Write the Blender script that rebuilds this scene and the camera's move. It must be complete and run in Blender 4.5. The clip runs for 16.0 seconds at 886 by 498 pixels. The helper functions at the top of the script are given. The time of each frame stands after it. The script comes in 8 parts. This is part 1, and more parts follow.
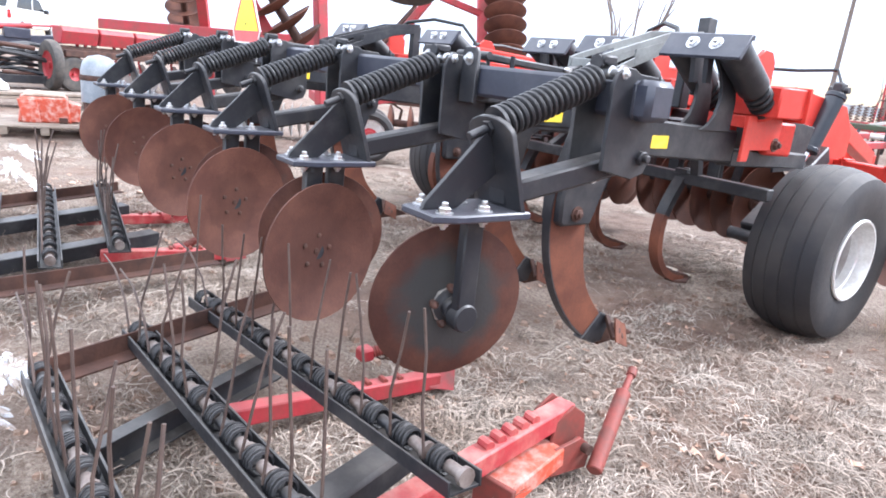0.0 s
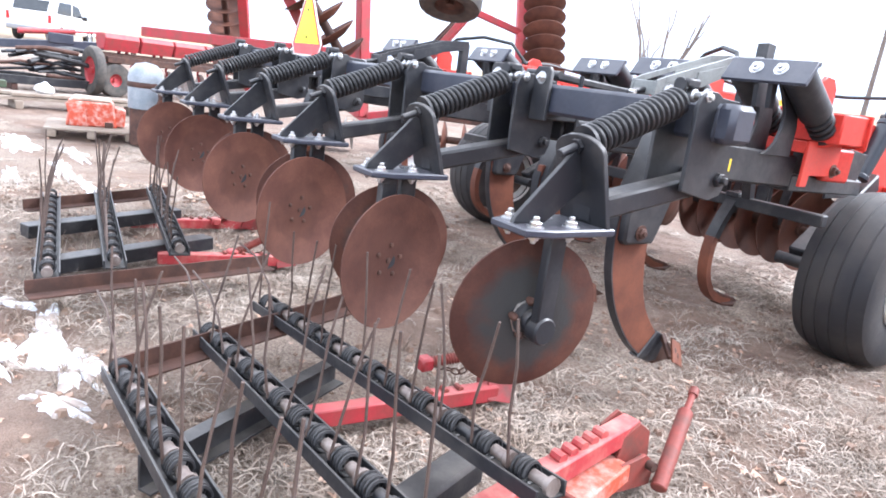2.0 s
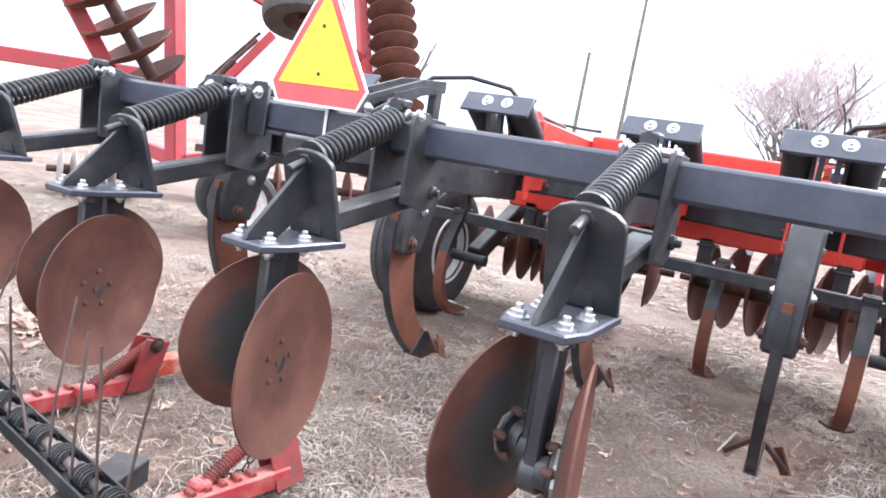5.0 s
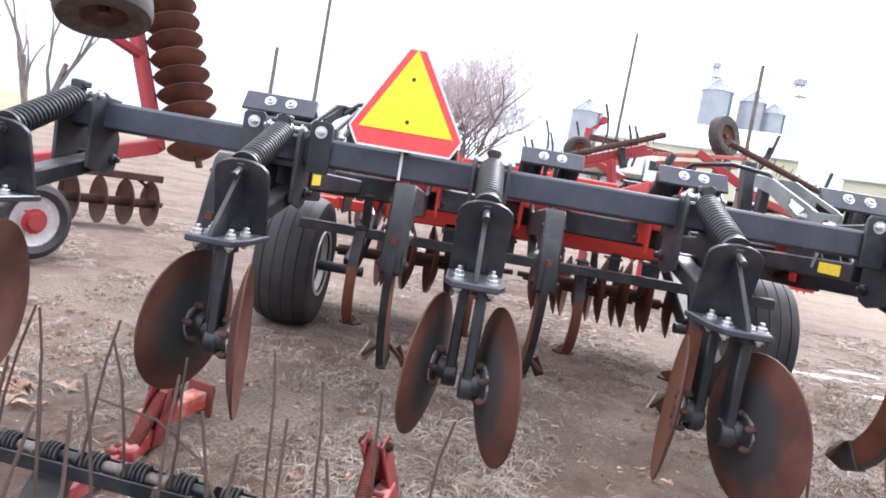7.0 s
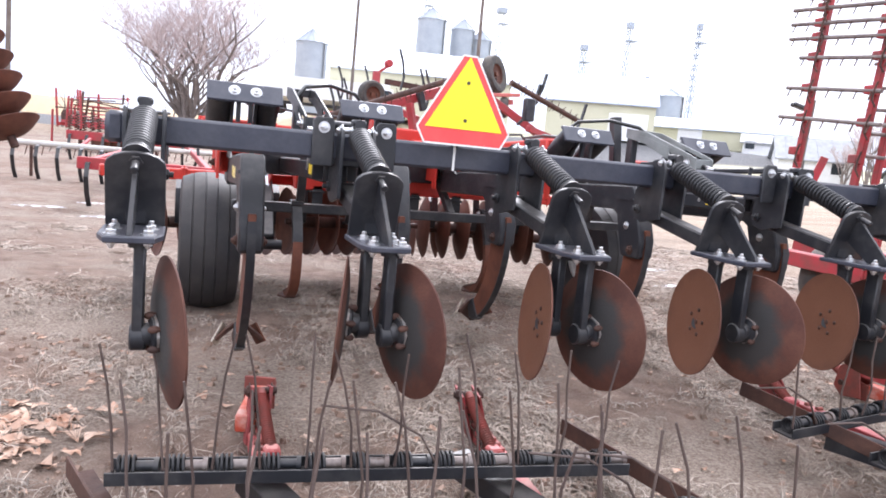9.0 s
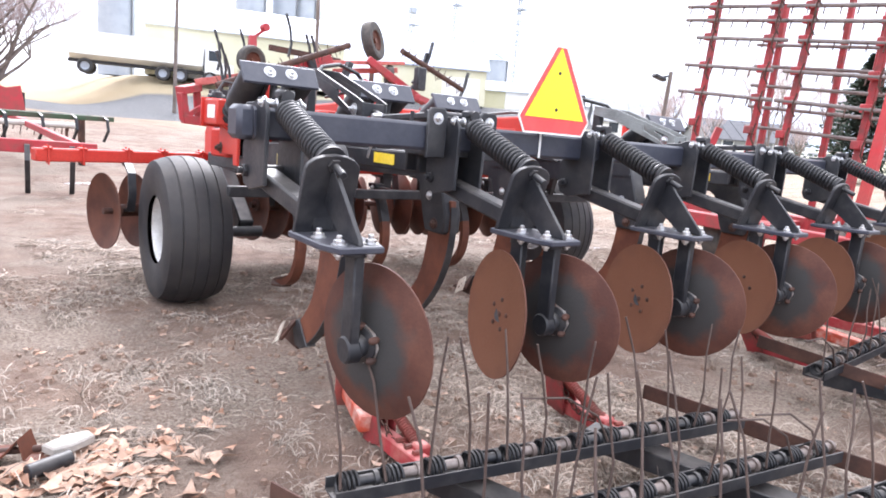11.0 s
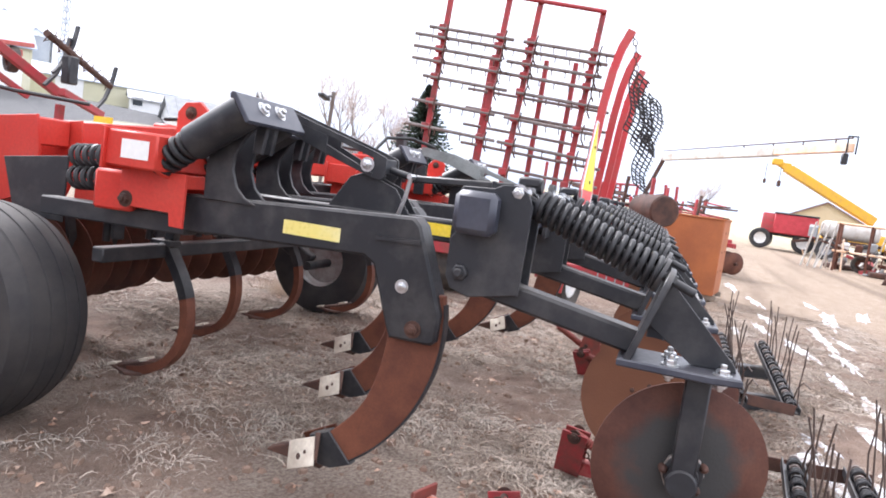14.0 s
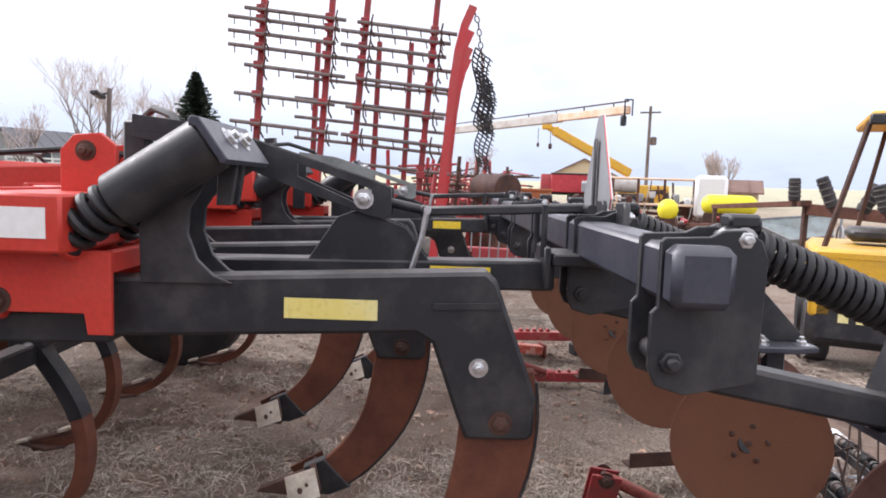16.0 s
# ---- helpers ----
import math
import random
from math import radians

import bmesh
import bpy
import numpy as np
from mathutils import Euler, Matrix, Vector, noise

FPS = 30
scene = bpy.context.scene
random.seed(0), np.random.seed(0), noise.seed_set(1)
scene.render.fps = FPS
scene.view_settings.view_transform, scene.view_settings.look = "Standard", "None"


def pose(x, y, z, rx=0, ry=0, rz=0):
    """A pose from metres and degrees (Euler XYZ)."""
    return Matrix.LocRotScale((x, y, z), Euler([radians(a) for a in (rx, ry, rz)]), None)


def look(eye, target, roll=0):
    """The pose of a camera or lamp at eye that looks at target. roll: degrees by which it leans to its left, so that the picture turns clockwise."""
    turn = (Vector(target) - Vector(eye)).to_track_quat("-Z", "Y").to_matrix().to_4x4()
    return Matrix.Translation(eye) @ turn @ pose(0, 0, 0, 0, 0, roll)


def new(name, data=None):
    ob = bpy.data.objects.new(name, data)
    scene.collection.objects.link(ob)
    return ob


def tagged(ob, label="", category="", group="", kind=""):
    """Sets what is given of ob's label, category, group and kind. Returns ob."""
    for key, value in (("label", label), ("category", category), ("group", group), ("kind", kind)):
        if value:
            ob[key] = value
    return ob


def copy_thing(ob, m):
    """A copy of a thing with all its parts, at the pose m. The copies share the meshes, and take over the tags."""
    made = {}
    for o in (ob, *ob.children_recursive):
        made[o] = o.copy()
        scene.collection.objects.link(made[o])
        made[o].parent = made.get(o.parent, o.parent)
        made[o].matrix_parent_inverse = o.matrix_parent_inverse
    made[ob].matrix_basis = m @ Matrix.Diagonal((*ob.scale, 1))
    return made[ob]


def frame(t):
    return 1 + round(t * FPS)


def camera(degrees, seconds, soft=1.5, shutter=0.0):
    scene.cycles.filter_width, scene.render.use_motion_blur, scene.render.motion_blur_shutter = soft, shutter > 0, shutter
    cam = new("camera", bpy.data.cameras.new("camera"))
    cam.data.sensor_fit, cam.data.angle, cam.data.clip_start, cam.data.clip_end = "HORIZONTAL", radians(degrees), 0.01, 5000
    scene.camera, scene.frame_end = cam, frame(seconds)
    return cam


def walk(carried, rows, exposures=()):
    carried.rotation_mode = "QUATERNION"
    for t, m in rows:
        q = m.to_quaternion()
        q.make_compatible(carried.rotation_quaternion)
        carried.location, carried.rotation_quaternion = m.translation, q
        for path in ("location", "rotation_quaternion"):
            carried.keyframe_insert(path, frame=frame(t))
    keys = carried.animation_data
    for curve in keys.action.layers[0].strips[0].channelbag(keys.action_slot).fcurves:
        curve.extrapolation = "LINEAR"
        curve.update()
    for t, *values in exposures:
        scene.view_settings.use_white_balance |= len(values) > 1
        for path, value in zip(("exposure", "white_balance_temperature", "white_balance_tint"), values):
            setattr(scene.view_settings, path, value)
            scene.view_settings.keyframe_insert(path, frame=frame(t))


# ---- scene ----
cam = camera(66.4, 16.0, soft=1.8)
PATH = [
    (0, (3.174, -1.505, 1.208), (1.654, -0.313, 0.69), 6.0),
    (0.5, (3.328, -1.559, 1.238), (1.829, -0.335, 0.732), 3.5),
    (1, (3.441, -1.721, 1.236), (1.974, -0.43, 0.806), 6.0),
    (1.5, (3.361, -1.736, 1.213), (1.867, -0.482, 0.772), 8.3),
    (2, (3.108, -1.672, 1.192), (1.546, -0.52, 0.71), 7.6),
    (2.5, (2.737, -1.68, 1.197), (1.301, -0.352, 0.781), 9.7),
    (3, (2.323, -1.64, 1.184), (0.95, -0.247, 0.766), 9.1),
    (3.5, (1.96, -1.628, 1.181), (0.646, -0.174, 0.778), 9.2),
    (4, (1.549, -1.657, 1.189), (0.312, -0.127, 0.831), 8.5),
    (4.5, (1.165, -1.66, 1.191), (0.04, -0.04, 0.856), 8.1),
    (7, (-0.427, -2.441, 1.123), (-0.488, -0.45, 0.944), 9.8),
    (7.5, (-0.717, -2.53, 1.147), (-0.531, -0.549, 0.945), 6.5),
    (8, (-1.051, -2.618, 1.16), (-0.616, -0.681, 0.921), 9.3),
    (8.5, (-1.404, -2.558, 1.164), (-0.784, -0.673, 0.914), 7.2),
    (9, (-1.748, -2.625, 1.178), (-1.034, -0.777, 0.906), 5.4),
    (11.5, (-3.01, -1.898, 1.193), (-1.695, -0.424, 0.878), 5.6),
    (12, (-3.274, -1.606, 1.208), (-1.796, -0.287, 0.931), 5.9),
    (12.5, (-3.423, -1.223, 1.199), (-1.821, -0.061, 0.91), 4.8),
    (13, (-3.546, -0.938, 1.212), (-1.829, 0.044, 0.912), 5.1),
    (13.5, (-3.713, -0.638, 1.258), (-1.885, 0.134, 1.002), 7.1),
    (14, (-3.663, -0.355, 1.236), (-1.765, 0.245, 1.045), 7.9),
    (14.5, (-3.563, -0.152, 1.293), (-1.617, 0.271, 1.102), 7.0),
    (15, (-3.524, 0.223, 1.294), (-1.537, 0.434, 1.205), 2.5),
    (15.5, (-3.397, 0.437, 1.298), (-1.409, 0.587, 1.15), 1.7),
    (16, (-3.161, 0.564, 1.321), (-1.171, 0.536, 1.128), 2.0),
]
walk(cam, [(t, look(e, a, r)) for t, e, a, r in PATH], [(0, 1.37, 5760, 13), (4.5, 1.67, 5800, 13), (7, 0.94, 5980, 16), (9, 1.01, 6020, 17), (12.5, 1.35, 6060, 16), (14, 0.95, 6150, 16), (15, 0.5, 6300, 17), (16, 0.35, 6300, 17)])
SUN_AZ, SUN_EL, SUN_POWER = 25.0, 42.0, 2.4
SKY_STRENGTH, CLOUD = 0.13, 9.0


# ---- world and sun ----
world = bpy.data.worlds.new("overcast_sky")
scene.world = world
world.use_nodes = True
wn, wl = world.node_tree.nodes, world.node_tree.links
wn.clear()
w_out = wn.new("ShaderNodeOutputWorld")
w_bg = wn.new("ShaderNodeBackground")
w_sky = wn.new("ShaderNodeTexSky")
w_sky.sky_type = "NISHITA"
w_sky.sun_disc = False
w_sky.sun_elevation = radians(34)
w_sky.sun_rotation = radians(SUN_AZ)
w_sky.air_density, w_sky.dust_density, w_sky.ozone_density = 1.0, 3.0, 1.0
w_hs = wn.new("ShaderNodeHueSaturation")
w_hs.inputs["Saturation"].default_value = 0.55
w_hs.inputs["Value"].default_value = 1.0
w_tc = wn.new("ShaderNodeTexCoord")
w_map = wn.new("ShaderNodeMapping")
w_map.inputs["Scale"].default_value = (1.0, 1.0, 3.2)
w_noise = wn.new("ShaderNodeTexNoise")
w_noise.inputs["Scale"].default_value = 2.1
w_noise.inputs["Detail"].default_value = 6.0
w_noise.inputs["Roughness"].default_value = 0.55
w_ramp = wn.new("ShaderNodeValToRGB")
w_ramp.color_ramp.elements[0].position = 0.30
w_ramp.color_ramp.elements[1].position = 0.52
w_ramp.color_ramp.elements[0].color = (0.55, 0.55, 0.55, 1)
w_ramp.color_ramp.elements[1].color = (1, 1, 1, 1)
w_mix = wn.new("ShaderNodeMix")
w_mix.data_type = "RGBA"
w_sep = wn.new("ShaderNodeSeparateXYZ")
w_lift = wn.new("ShaderNodeMath")
w_lift.operation = "MULTIPLY_ADD"
w_lift.inputs[1].default_value = 0.22
w_high = wn.new("ShaderNodeMapRange")
w_high.interpolation_type = "SMOOTHSTEP"
w_high.inputs["From Min"].default_value, w_high.inputs["From Max"].default_value = 0.10, 0.55
w_cloud = wn.new("ShaderNodeMix")
w_cloud.data_type = "RGBA"
w_cloud.inputs["A"].default_value = (CLOUD * 0.50, CLOUD * 0.58, CLOUD * 0.69, 1)
w_cloud.inputs["B"].default_value = (CLOUD * 1.22, CLOUD * 1.25, CLOUD * 1.28, 1)
wl.new(w_tc.outputs["Generated"], w_sep.inputs["Vector"])
wl.new(w_noise.outputs["Fac"], w_lift.inputs[0]), wl.new(w_sep.outputs["Z"], w_lift.inputs[2])
wl.new(w_lift.outputs["Value"], w_high.inputs["Value"]), wl.new(w_high.outputs["Result"], w_cloud.inputs["Factor"])
wl.new(w_cloud.outputs["Result"], w_mix.inputs["B"])
wl.new(w_tc.outputs["Generated"], w_map.inputs["Vector"])
wl.new(w_map.outputs["Vector"], w_noise.inputs["Vector"])
wl.new(w_noise.outputs["Fac"], w_ramp.inputs["Fac"])
wl.new(w_ramp.outputs["Color"], w_mix.inputs["Factor"])
wl.new(w_sky.outputs["Color"], w_hs.inputs["Color"])
wl.new(w_hs.outputs["Color"], w_mix.inputs["A"])
wl.new(w_mix.outputs["Result"], w_bg.inputs["Color"])
wl.new(w_bg.outputs["Background"], w_out.inputs["Surface"])
w_bg.inputs["Strength"].default_value = SKY_STRENGTH

sun_data = bpy.data.lights.new("sun", "SUN")
sun_data.energy, sun_data.angle, sun_data.color = SUN_POWER, radians(18), (1.0, 0.98, 0.95)
sun = new("sun", sun_data)
_az, _el = radians(SUN_AZ), radians(SUN_EL)
sun.matrix_world = look((0, 0, 0), (-math.sin(_az) * math.cos(_el), -math.cos(_az) * math.cos(_el), -math.sin(_el)))


# ---- materials ----
def surface(name, col, rough=0.5, metal=0.0, col2=None, scale=6.0, amount=0.5, detail_scale=70.0, bump=0.15, dust=None, dust_amount=0.0,
            spread=(0.38, 0.66), per_object=0.0, per_island=0.0, coat=0.0, rough_var=0.12, transmission=0.0, bump_dist=0.004, grain=0.22, spec=0.5):
    """A painted, rusty, woody or earthen surface: two colours mixed at a coarse scale, fine grain and bump, and dust on faces that look up."""
    m = bpy.data.materials.new(name)
    m.use_nodes = True
    n, l = m.node_tree.nodes, m.node_tree.links
    b = n["Principled BSDF"]
    tc = n.new("ShaderNodeTexCoord")
    geo = n.new("ShaderNodeNewGeometry")
    pos = geo.outputs["Position"]
    big = n.new("ShaderNodeTexNoise")
    big.inputs["Scale"].default_value, big.inputs["Detail"].default_value, big.inputs["Roughness"].default_value = scale, 5.0, 0.6
    fine = n.new("ShaderNodeTexNoise")
    fine.inputs["Scale"].default_value, fine.inputs["Detail"].default_value = detail_scale, 3.0
    l.new(pos, big.inputs["Vector"]), l.new(pos, fine.inputs["Vector"])
    ramp = n.new("ShaderNodeMapRange")
    ramp.inputs["From Min"].default_value, ramp.inputs["From Max"].default_value = spread
    l.new(big.outputs["Fac"], ramp.inputs["Value"])
    scaled = n.new("ShaderNodeMath")
    scaled.operation = "MULTIPLY"
    scaled.inputs[1].default_value = amount
    l.new(ramp.outputs["Result"], scaled.inputs[0])
    mix = n.new("ShaderNodeMix")
    mix.data_type = "RGBA"
    c2 = col2 if col2 else tuple(min(1.0, c * 1.5 + 0.01) for c in col)
    mix.inputs["A"].default_value, mix.inputs["B"].default_value = (*col, 1), (*c2, 1)
    l.new(scaled.outputs["Value"], mix.inputs["Factor"])
    hsv = n.new("ShaderNodeHueSaturation")
    l.new(mix.outputs["Result"], hsv.inputs["Color"])
    val = n.new("ShaderNodeMapRange")
    val.inputs["To Min"].default_value, val.inputs["To Max"].default_value = 1 - grain, 1 + grain
    l.new(fine.outputs["Fac"], val.inputs["Value"])
    if per_object or per_island:
        info = n.new("ShaderNodeObjectInfo")
        isl = n.new("ShaderNodeMapRange")
        isl.inputs["To Min"].default_value, isl.inputs["To Max"].default_value = 1 - per_object - per_island, 1 + per_object + per_island
        mul = n.new("ShaderNodeMath")
        mul.operation = "MULTIPLY"
        l.new(geo.outputs["Random Per Island"] if per_island else info.outputs["Random"], isl.inputs["Value"])
        l.new(isl.outputs["Result"], mul.inputs[0]), l.new(val.outputs["Result"], mul.inputs[1])
        l.new(mul.outputs["Value"], hsv.inputs["Value"])
    else:
        l.new(val.outputs["Result"], hsv.inputs["Value"])
    last = hsv.outputs["Color"]
    if dust:
        sep = n.new("ShaderNodeSeparateXYZ")
        l.new(geo.outputs["Normal"], sep.inputs["Vector"])
        up = n.new("ShaderNodeMapRange")
        up.inputs["From Min"].default_value, up.inputs["From Max"].default_value = 0.2, 1.0
        up.inputs["To Max"].default_value = dust_amount
        l.new(sep.outputs["Z"], up.inputs["Value"])
        dm = n.new("ShaderNodeMath")
        dm.operation = "MULTIPLY"
        l.new(up.outputs["Result"], dm.inputs[0]), l.new(big.outputs["Fac"], dm.inputs[1])
        mx = n.new("ShaderNodeMix")
        mx.data_type = "RGBA"
        mx.inputs["B"].default_value = (*dust, 1)
        l.new(dm.outputs["Value"], mx.inputs["Factor"]), l.new(last, mx.inputs["A"])
        last = mx.outputs["Result"]
    l.new(last, b.inputs["Base Color"])
    rr = n.new("ShaderNodeMapRange")
    rr.inputs["To Min"].default_value, rr.inputs["To Max"].default_value = max(0.02, rough - rough_var), min(1.0, rough + rough_var)
    l.new(fine.outputs["Fac"], rr.inputs["Value"]), l.new(rr.outputs["Result"], b.inputs["Roughness"])
    b.inputs["Metallic"].default_value = metal
    b.inputs["Specular IOR Level"].default_value = spec
    b.inputs["Coat Weight"].default_value = coat
    if transmission:
        b.inputs["Transmission Weight"].default_value = transmission
    if bump:
        bp = n.new("ShaderNodeBump")
        bp.inputs["Strength"].default_value, bp.inputs["Distance"].default_value = bump, bump_dist
        l.new(fine.outputs["Fac"], bp.inputs["Height"]), l.new(bp.outputs["Normal"], b.inputs["Normal"])
    return m


DUST = (0.33, 0.28, 0.23)
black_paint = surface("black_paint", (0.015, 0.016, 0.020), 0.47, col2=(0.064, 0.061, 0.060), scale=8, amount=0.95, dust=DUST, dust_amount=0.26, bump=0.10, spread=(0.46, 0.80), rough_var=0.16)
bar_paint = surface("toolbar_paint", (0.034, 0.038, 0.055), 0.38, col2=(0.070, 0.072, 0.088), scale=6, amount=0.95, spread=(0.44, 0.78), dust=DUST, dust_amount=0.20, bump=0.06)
spring_paint = surface("spring_paint", (0.010, 0.010, 0.012), 0.5, col2=(0.025, 0.025, 0.027), scale=30, amount=0.6, dust=DUST, dust_amount=0.12, bump=0.1)
red_paint = surface("red_paint", (0.53, 0.034, 0.022), 0.45, col2=(0.56, 0.062, 0.042), scale=4, amount=0.7, dust=(0.5, 0.28, 0.24), dust_amount=0.16, bump=0.06, spec=0.4)
old_red = surface("weathered_red_paint", (0.40, 0.030, 0.040), 0.6, col2=(0.24, 0.052, 0.045), scale=7, amount=0.9, dust=(0.5, 0.3, 0.27), dust_amount=0.35, bump=0.2)
faded_red = surface("faded_scuffed_red_paint", (0.38, 0.034, 0.040), 0.6, col2=(0.46, 0.15, 0.125), scale=14, amount=0.9, dust=(0.5, 0.36, 0.3), dust_amount=0.4, bump=0.2, spread=(0.42, 0.72))
orange_red = surface("sun_bleached_red_paint", (0.50, 0.075, 0.035), 0.6, col2=(0.62, 0.42, 0.36), scale=16, amount=0.9, dust=DUST, dust_amount=0.2, bump=0.25, spread=(0.45, 0.7))
rust = surface("rusty_disc_steel", (0.080, 0.033, 0.023), 0.66, 0.0, col2=(0.145, 0.058, 0.036), spec=0.25, scale=5, amount=0.9, detail_scale=120, bump=0.18, per_object=0.18)
rust_dark = surface("dark_rusty_steel", (0.055, 0.031, 0.025), 0.7, 0.0, col2=(0.115, 0.056, 0.040), spec=0.3, scale=8, amount=0.8, detail_scale=90, bump=0.3)
rust_shank = surface("rusty_shank_steel", (0.105, 0.037, 0.023), 0.64, 0.0, col2=(0.180, 0.064, 0.035), spec=0.3, scale=6, amount=0.9, detail_scale=110, bump=0.15)
bare_steel = surface("worn_bare_steel", (0.66, 0.60, 0.50), 0.40, 0.30, col2=(0.36, 0.27, 0.20), scale=16, amount=0.55, bump=0.1)
zinc = surface("zinc_plated_bolt", (0.62, 0.63, 0.65), 0.32, 0.85, col2=(0.5, 0.48, 0.44), scale=40, amount=0.6, bump=0.05)
tine_steel = surface("thin_tine_steel", (0.075, 0.052, 0.045), 0.6, col2=(0.12, 0.085, 0.07), scale=12, amount=0.8, bump=0.1, spec=0.3)
sleeve_steel = surface("worn_sleeve_steel", (0.26, 0.22, 0.20), 0.5, 0.3, col2=(0.12, 0.085, 0.07), scale=20, amount=0.9, bump=0.1)
rubber = surface("tyre_rubber", (0.016, 0.016, 0.019), 0.66, col2=(0.042, 0.038, 0.036), scale=4, amount=0.9, dust=DUST, dust_amount=0.22, bump=0.2)
rubber_old = surface("old_tyre_rubber", (0.045, 0.042, 0.040), 0.8, col2=(0.10, 0.085, 0.07), scale=9, amount=0.8, dust=DUST, dust_amount=0.3, bump=0.25)
white_rim = surface("white_rim_paint", (0.72, 0.72, 0.70), 0.35, 0.2, col2=(0.55, 0.52, 0.48), scale=12, amount=0.6, bump=0.04)
yellow_tape = surface("yellow_reflector", (0.86, 0.60, 0.02), 0.4, col2=(0.80, 0.62, 0.12), scale=25, amount=0.6, bump=0.02)
yellow_faded = surface("faded_yellow_reflector", (0.78, 0.66, 0.20), 0.3, col2=(0.80, 0.74, 0.42), scale=4, amount=0.9, bump=0.02, grain=0.05)
smv_yellow = surface("sign_yellow", (0.95, 0.83, 0.02), 0.45, col2=(0.95, 0.80, 0.02), scale=6, amount=0.4, bump=0.0, grain=0.04)
smv_red = surface("sign_red_border", (0.86, 0.07, 0.07), 0.35, col2=(0.88, 0.11, 0.10), scale=9, amount=0.6, bump=0.0, grain=0.04)
white_label = surface("white_label", (0.82, 0.82, 0.80), 0.5, col2=(0.74, 0.72, 0.68), scale=30, amount=0.4, bump=0.0, grain=0.06)
galvanised = surface("galvanised_sheet", (0.36, 0.39, 0.44), 0.6, 0.2, col2=(0.28, 0.31, 0.36), scale=0.8, amount=0.7, bump=0.05)
pale_roof = surface("pale_roof_sheet", (0.55, 0.60, 0.68), 0.6, 0.0, col2=(0.48, 0.53, 0.62), scale=0.5, amount=0.7, bump=0.05)
blue_roof = surface("pale_blue_roof_sheet", (0.33, 0.37, 0.46), 0.65, 0.0, col2=(0.40, 0.44, 0.53), scale=0.7, amount=0.7, bump=0.05)
cream_wall = surface("cream_wall_sheet", (0.56, 0.54, 0.38), 0.6, col2=(0.64, 0.61, 0.47), scale=0.6, amount=0.6, bump=0.05)
white_paint = surface("white_paint", (0.80, 0.80, 0.80), 0.45, col2=(0.68, 0.68, 0.67), scale=1.4, amount=0.6, bump=0.05)
dirty_white = surface("weathered_white_paint", (0.50, 0.48, 0.45), 0.6, col2=(0.30, 0.22, 0.17), scale=2.4, amount=0.9, bump=0.1, spread=(0.45, 0.75))
grey_paint = surface("grey_paint", (0.30, 0.31, 0.32), 0.5, col2=(0.22, 0.22, 0.23), scale=3, amount=0.7, bump=0.08)
yellow_paint = surface("yellow_machine_paint", (0.72, 0.40, 0.02), 0.5, col2=(0.55, 0.31, 0.06), scale=5, amount=0.7, dust=DUST, dust_amount=0.3, bump=0.08)
yellow_plastic = surface("yellow_plastic", (0.80, 0.72, 0.02), 0.45, col2=(0.72, 0.66, 0.05), scale=2, amount=0.5, bump=0.03)
faded_orange = surface("faded_orange_paint", (0.72, 0.44, 0.26), 0.6, col2=(0.78, 0.66, 0.55), scale=3, amount=0.9, bump=0.1)
brown_steel = surface("brown_rusty_sheet", (0.42, 0.135, 0.045), 0.65, 0.1, col2=(0.33, 0.105, 0.04), scale=3, amount=0.9, bump=0.15)
dark_glass = surface("dark_window_glass", (0.02, 0.025, 0.03), 0.12, col2=(0.04, 0.045, 0.05), scale=2, bump=0.0)
wood_grey = surface("weathered_wood", (0.22, 0.17, 0.13), 0.8, col2=(0.32, 0.27, 0.22), scale=6, amount=0.8, bump=0.3)
pole_wood = surface("utility_pole_wood", (0.13, 0.10, 0.085), 0.85, col2=(0.20, 0.17, 0.15), scale=2, amount=0.8, bump=0.3)
bark = surface("grey_bark", (0.16, 0.13, 0.115), 0.9, col2=(0.24, 0.20, 0.18), scale=4, amount=0.8, bump=0.4)
twig_mat = surface("bare_twigs", (0.44, 0.36, 0.35), 0.9, col2=(0.52, 0.44, 0.42), scale=3, amount=0.8, bump=0.0)
willow_mat = surface("pale_dry_foliage", (0.45, 0.36, 0.32), 0.9, col2=(0.52, 0.45, 0.42), scale=3, amount=0.8, bump=0.0)
needle_mat = surface("spruce_needles", (0.036, 0.058, 0.042), 0.8, col2=(0.055, 0.070, 0.045), scale=3, amount=0.8, bump=0.0)
straw_mat = surface("dry_straw", (0.41, 0.35, 0.295), 0.85, col2=(0.25, 0.185, 0.14), scale=2.2, amount=0.9, detail_scale=160, bump=0.0, per_island=0.5)
leaf_mat = surface("fallen_dry_leaves", (0.36, 0.20, 0.13), 0.8, col2=(0.60, 0.45, 0.35), scale=9, amount=0.9, bump=0.1, per_island=0.3)
snow_mat = surface("old_snow", (0.72, 0.74, 0.78), 0.6, col2=(0.30, 0.24, 0.20), scale=11, amount=0.95, detail_scale=40, bump=0.5, spread=(0.45, 0.56))
roof_brown = surface("brown_roof", (0.17, 0.10, 0.08), 0.7, col2=(0.24, 0.15, 0.12), scale=1, amount=0.7, bump=0.1)
tan_wall = surface("tan_wall", (0.50, 0.38, 0.24), 0.7, col2=(0.56, 0.45, 0.31), scale=0.7, amount=0.7, bump=0.05)
plate_grey = surface("pale_hub_plate", (0.42, 0.40, 0.38), 0.5, 0.6, col2=(0.30, 0.22, 0.18), scale=30, amount=0.8, bump=0.2)
hose_mat = surface("black_hose", (0.012, 0.012, 0.012), 0.5, bump=0.0)
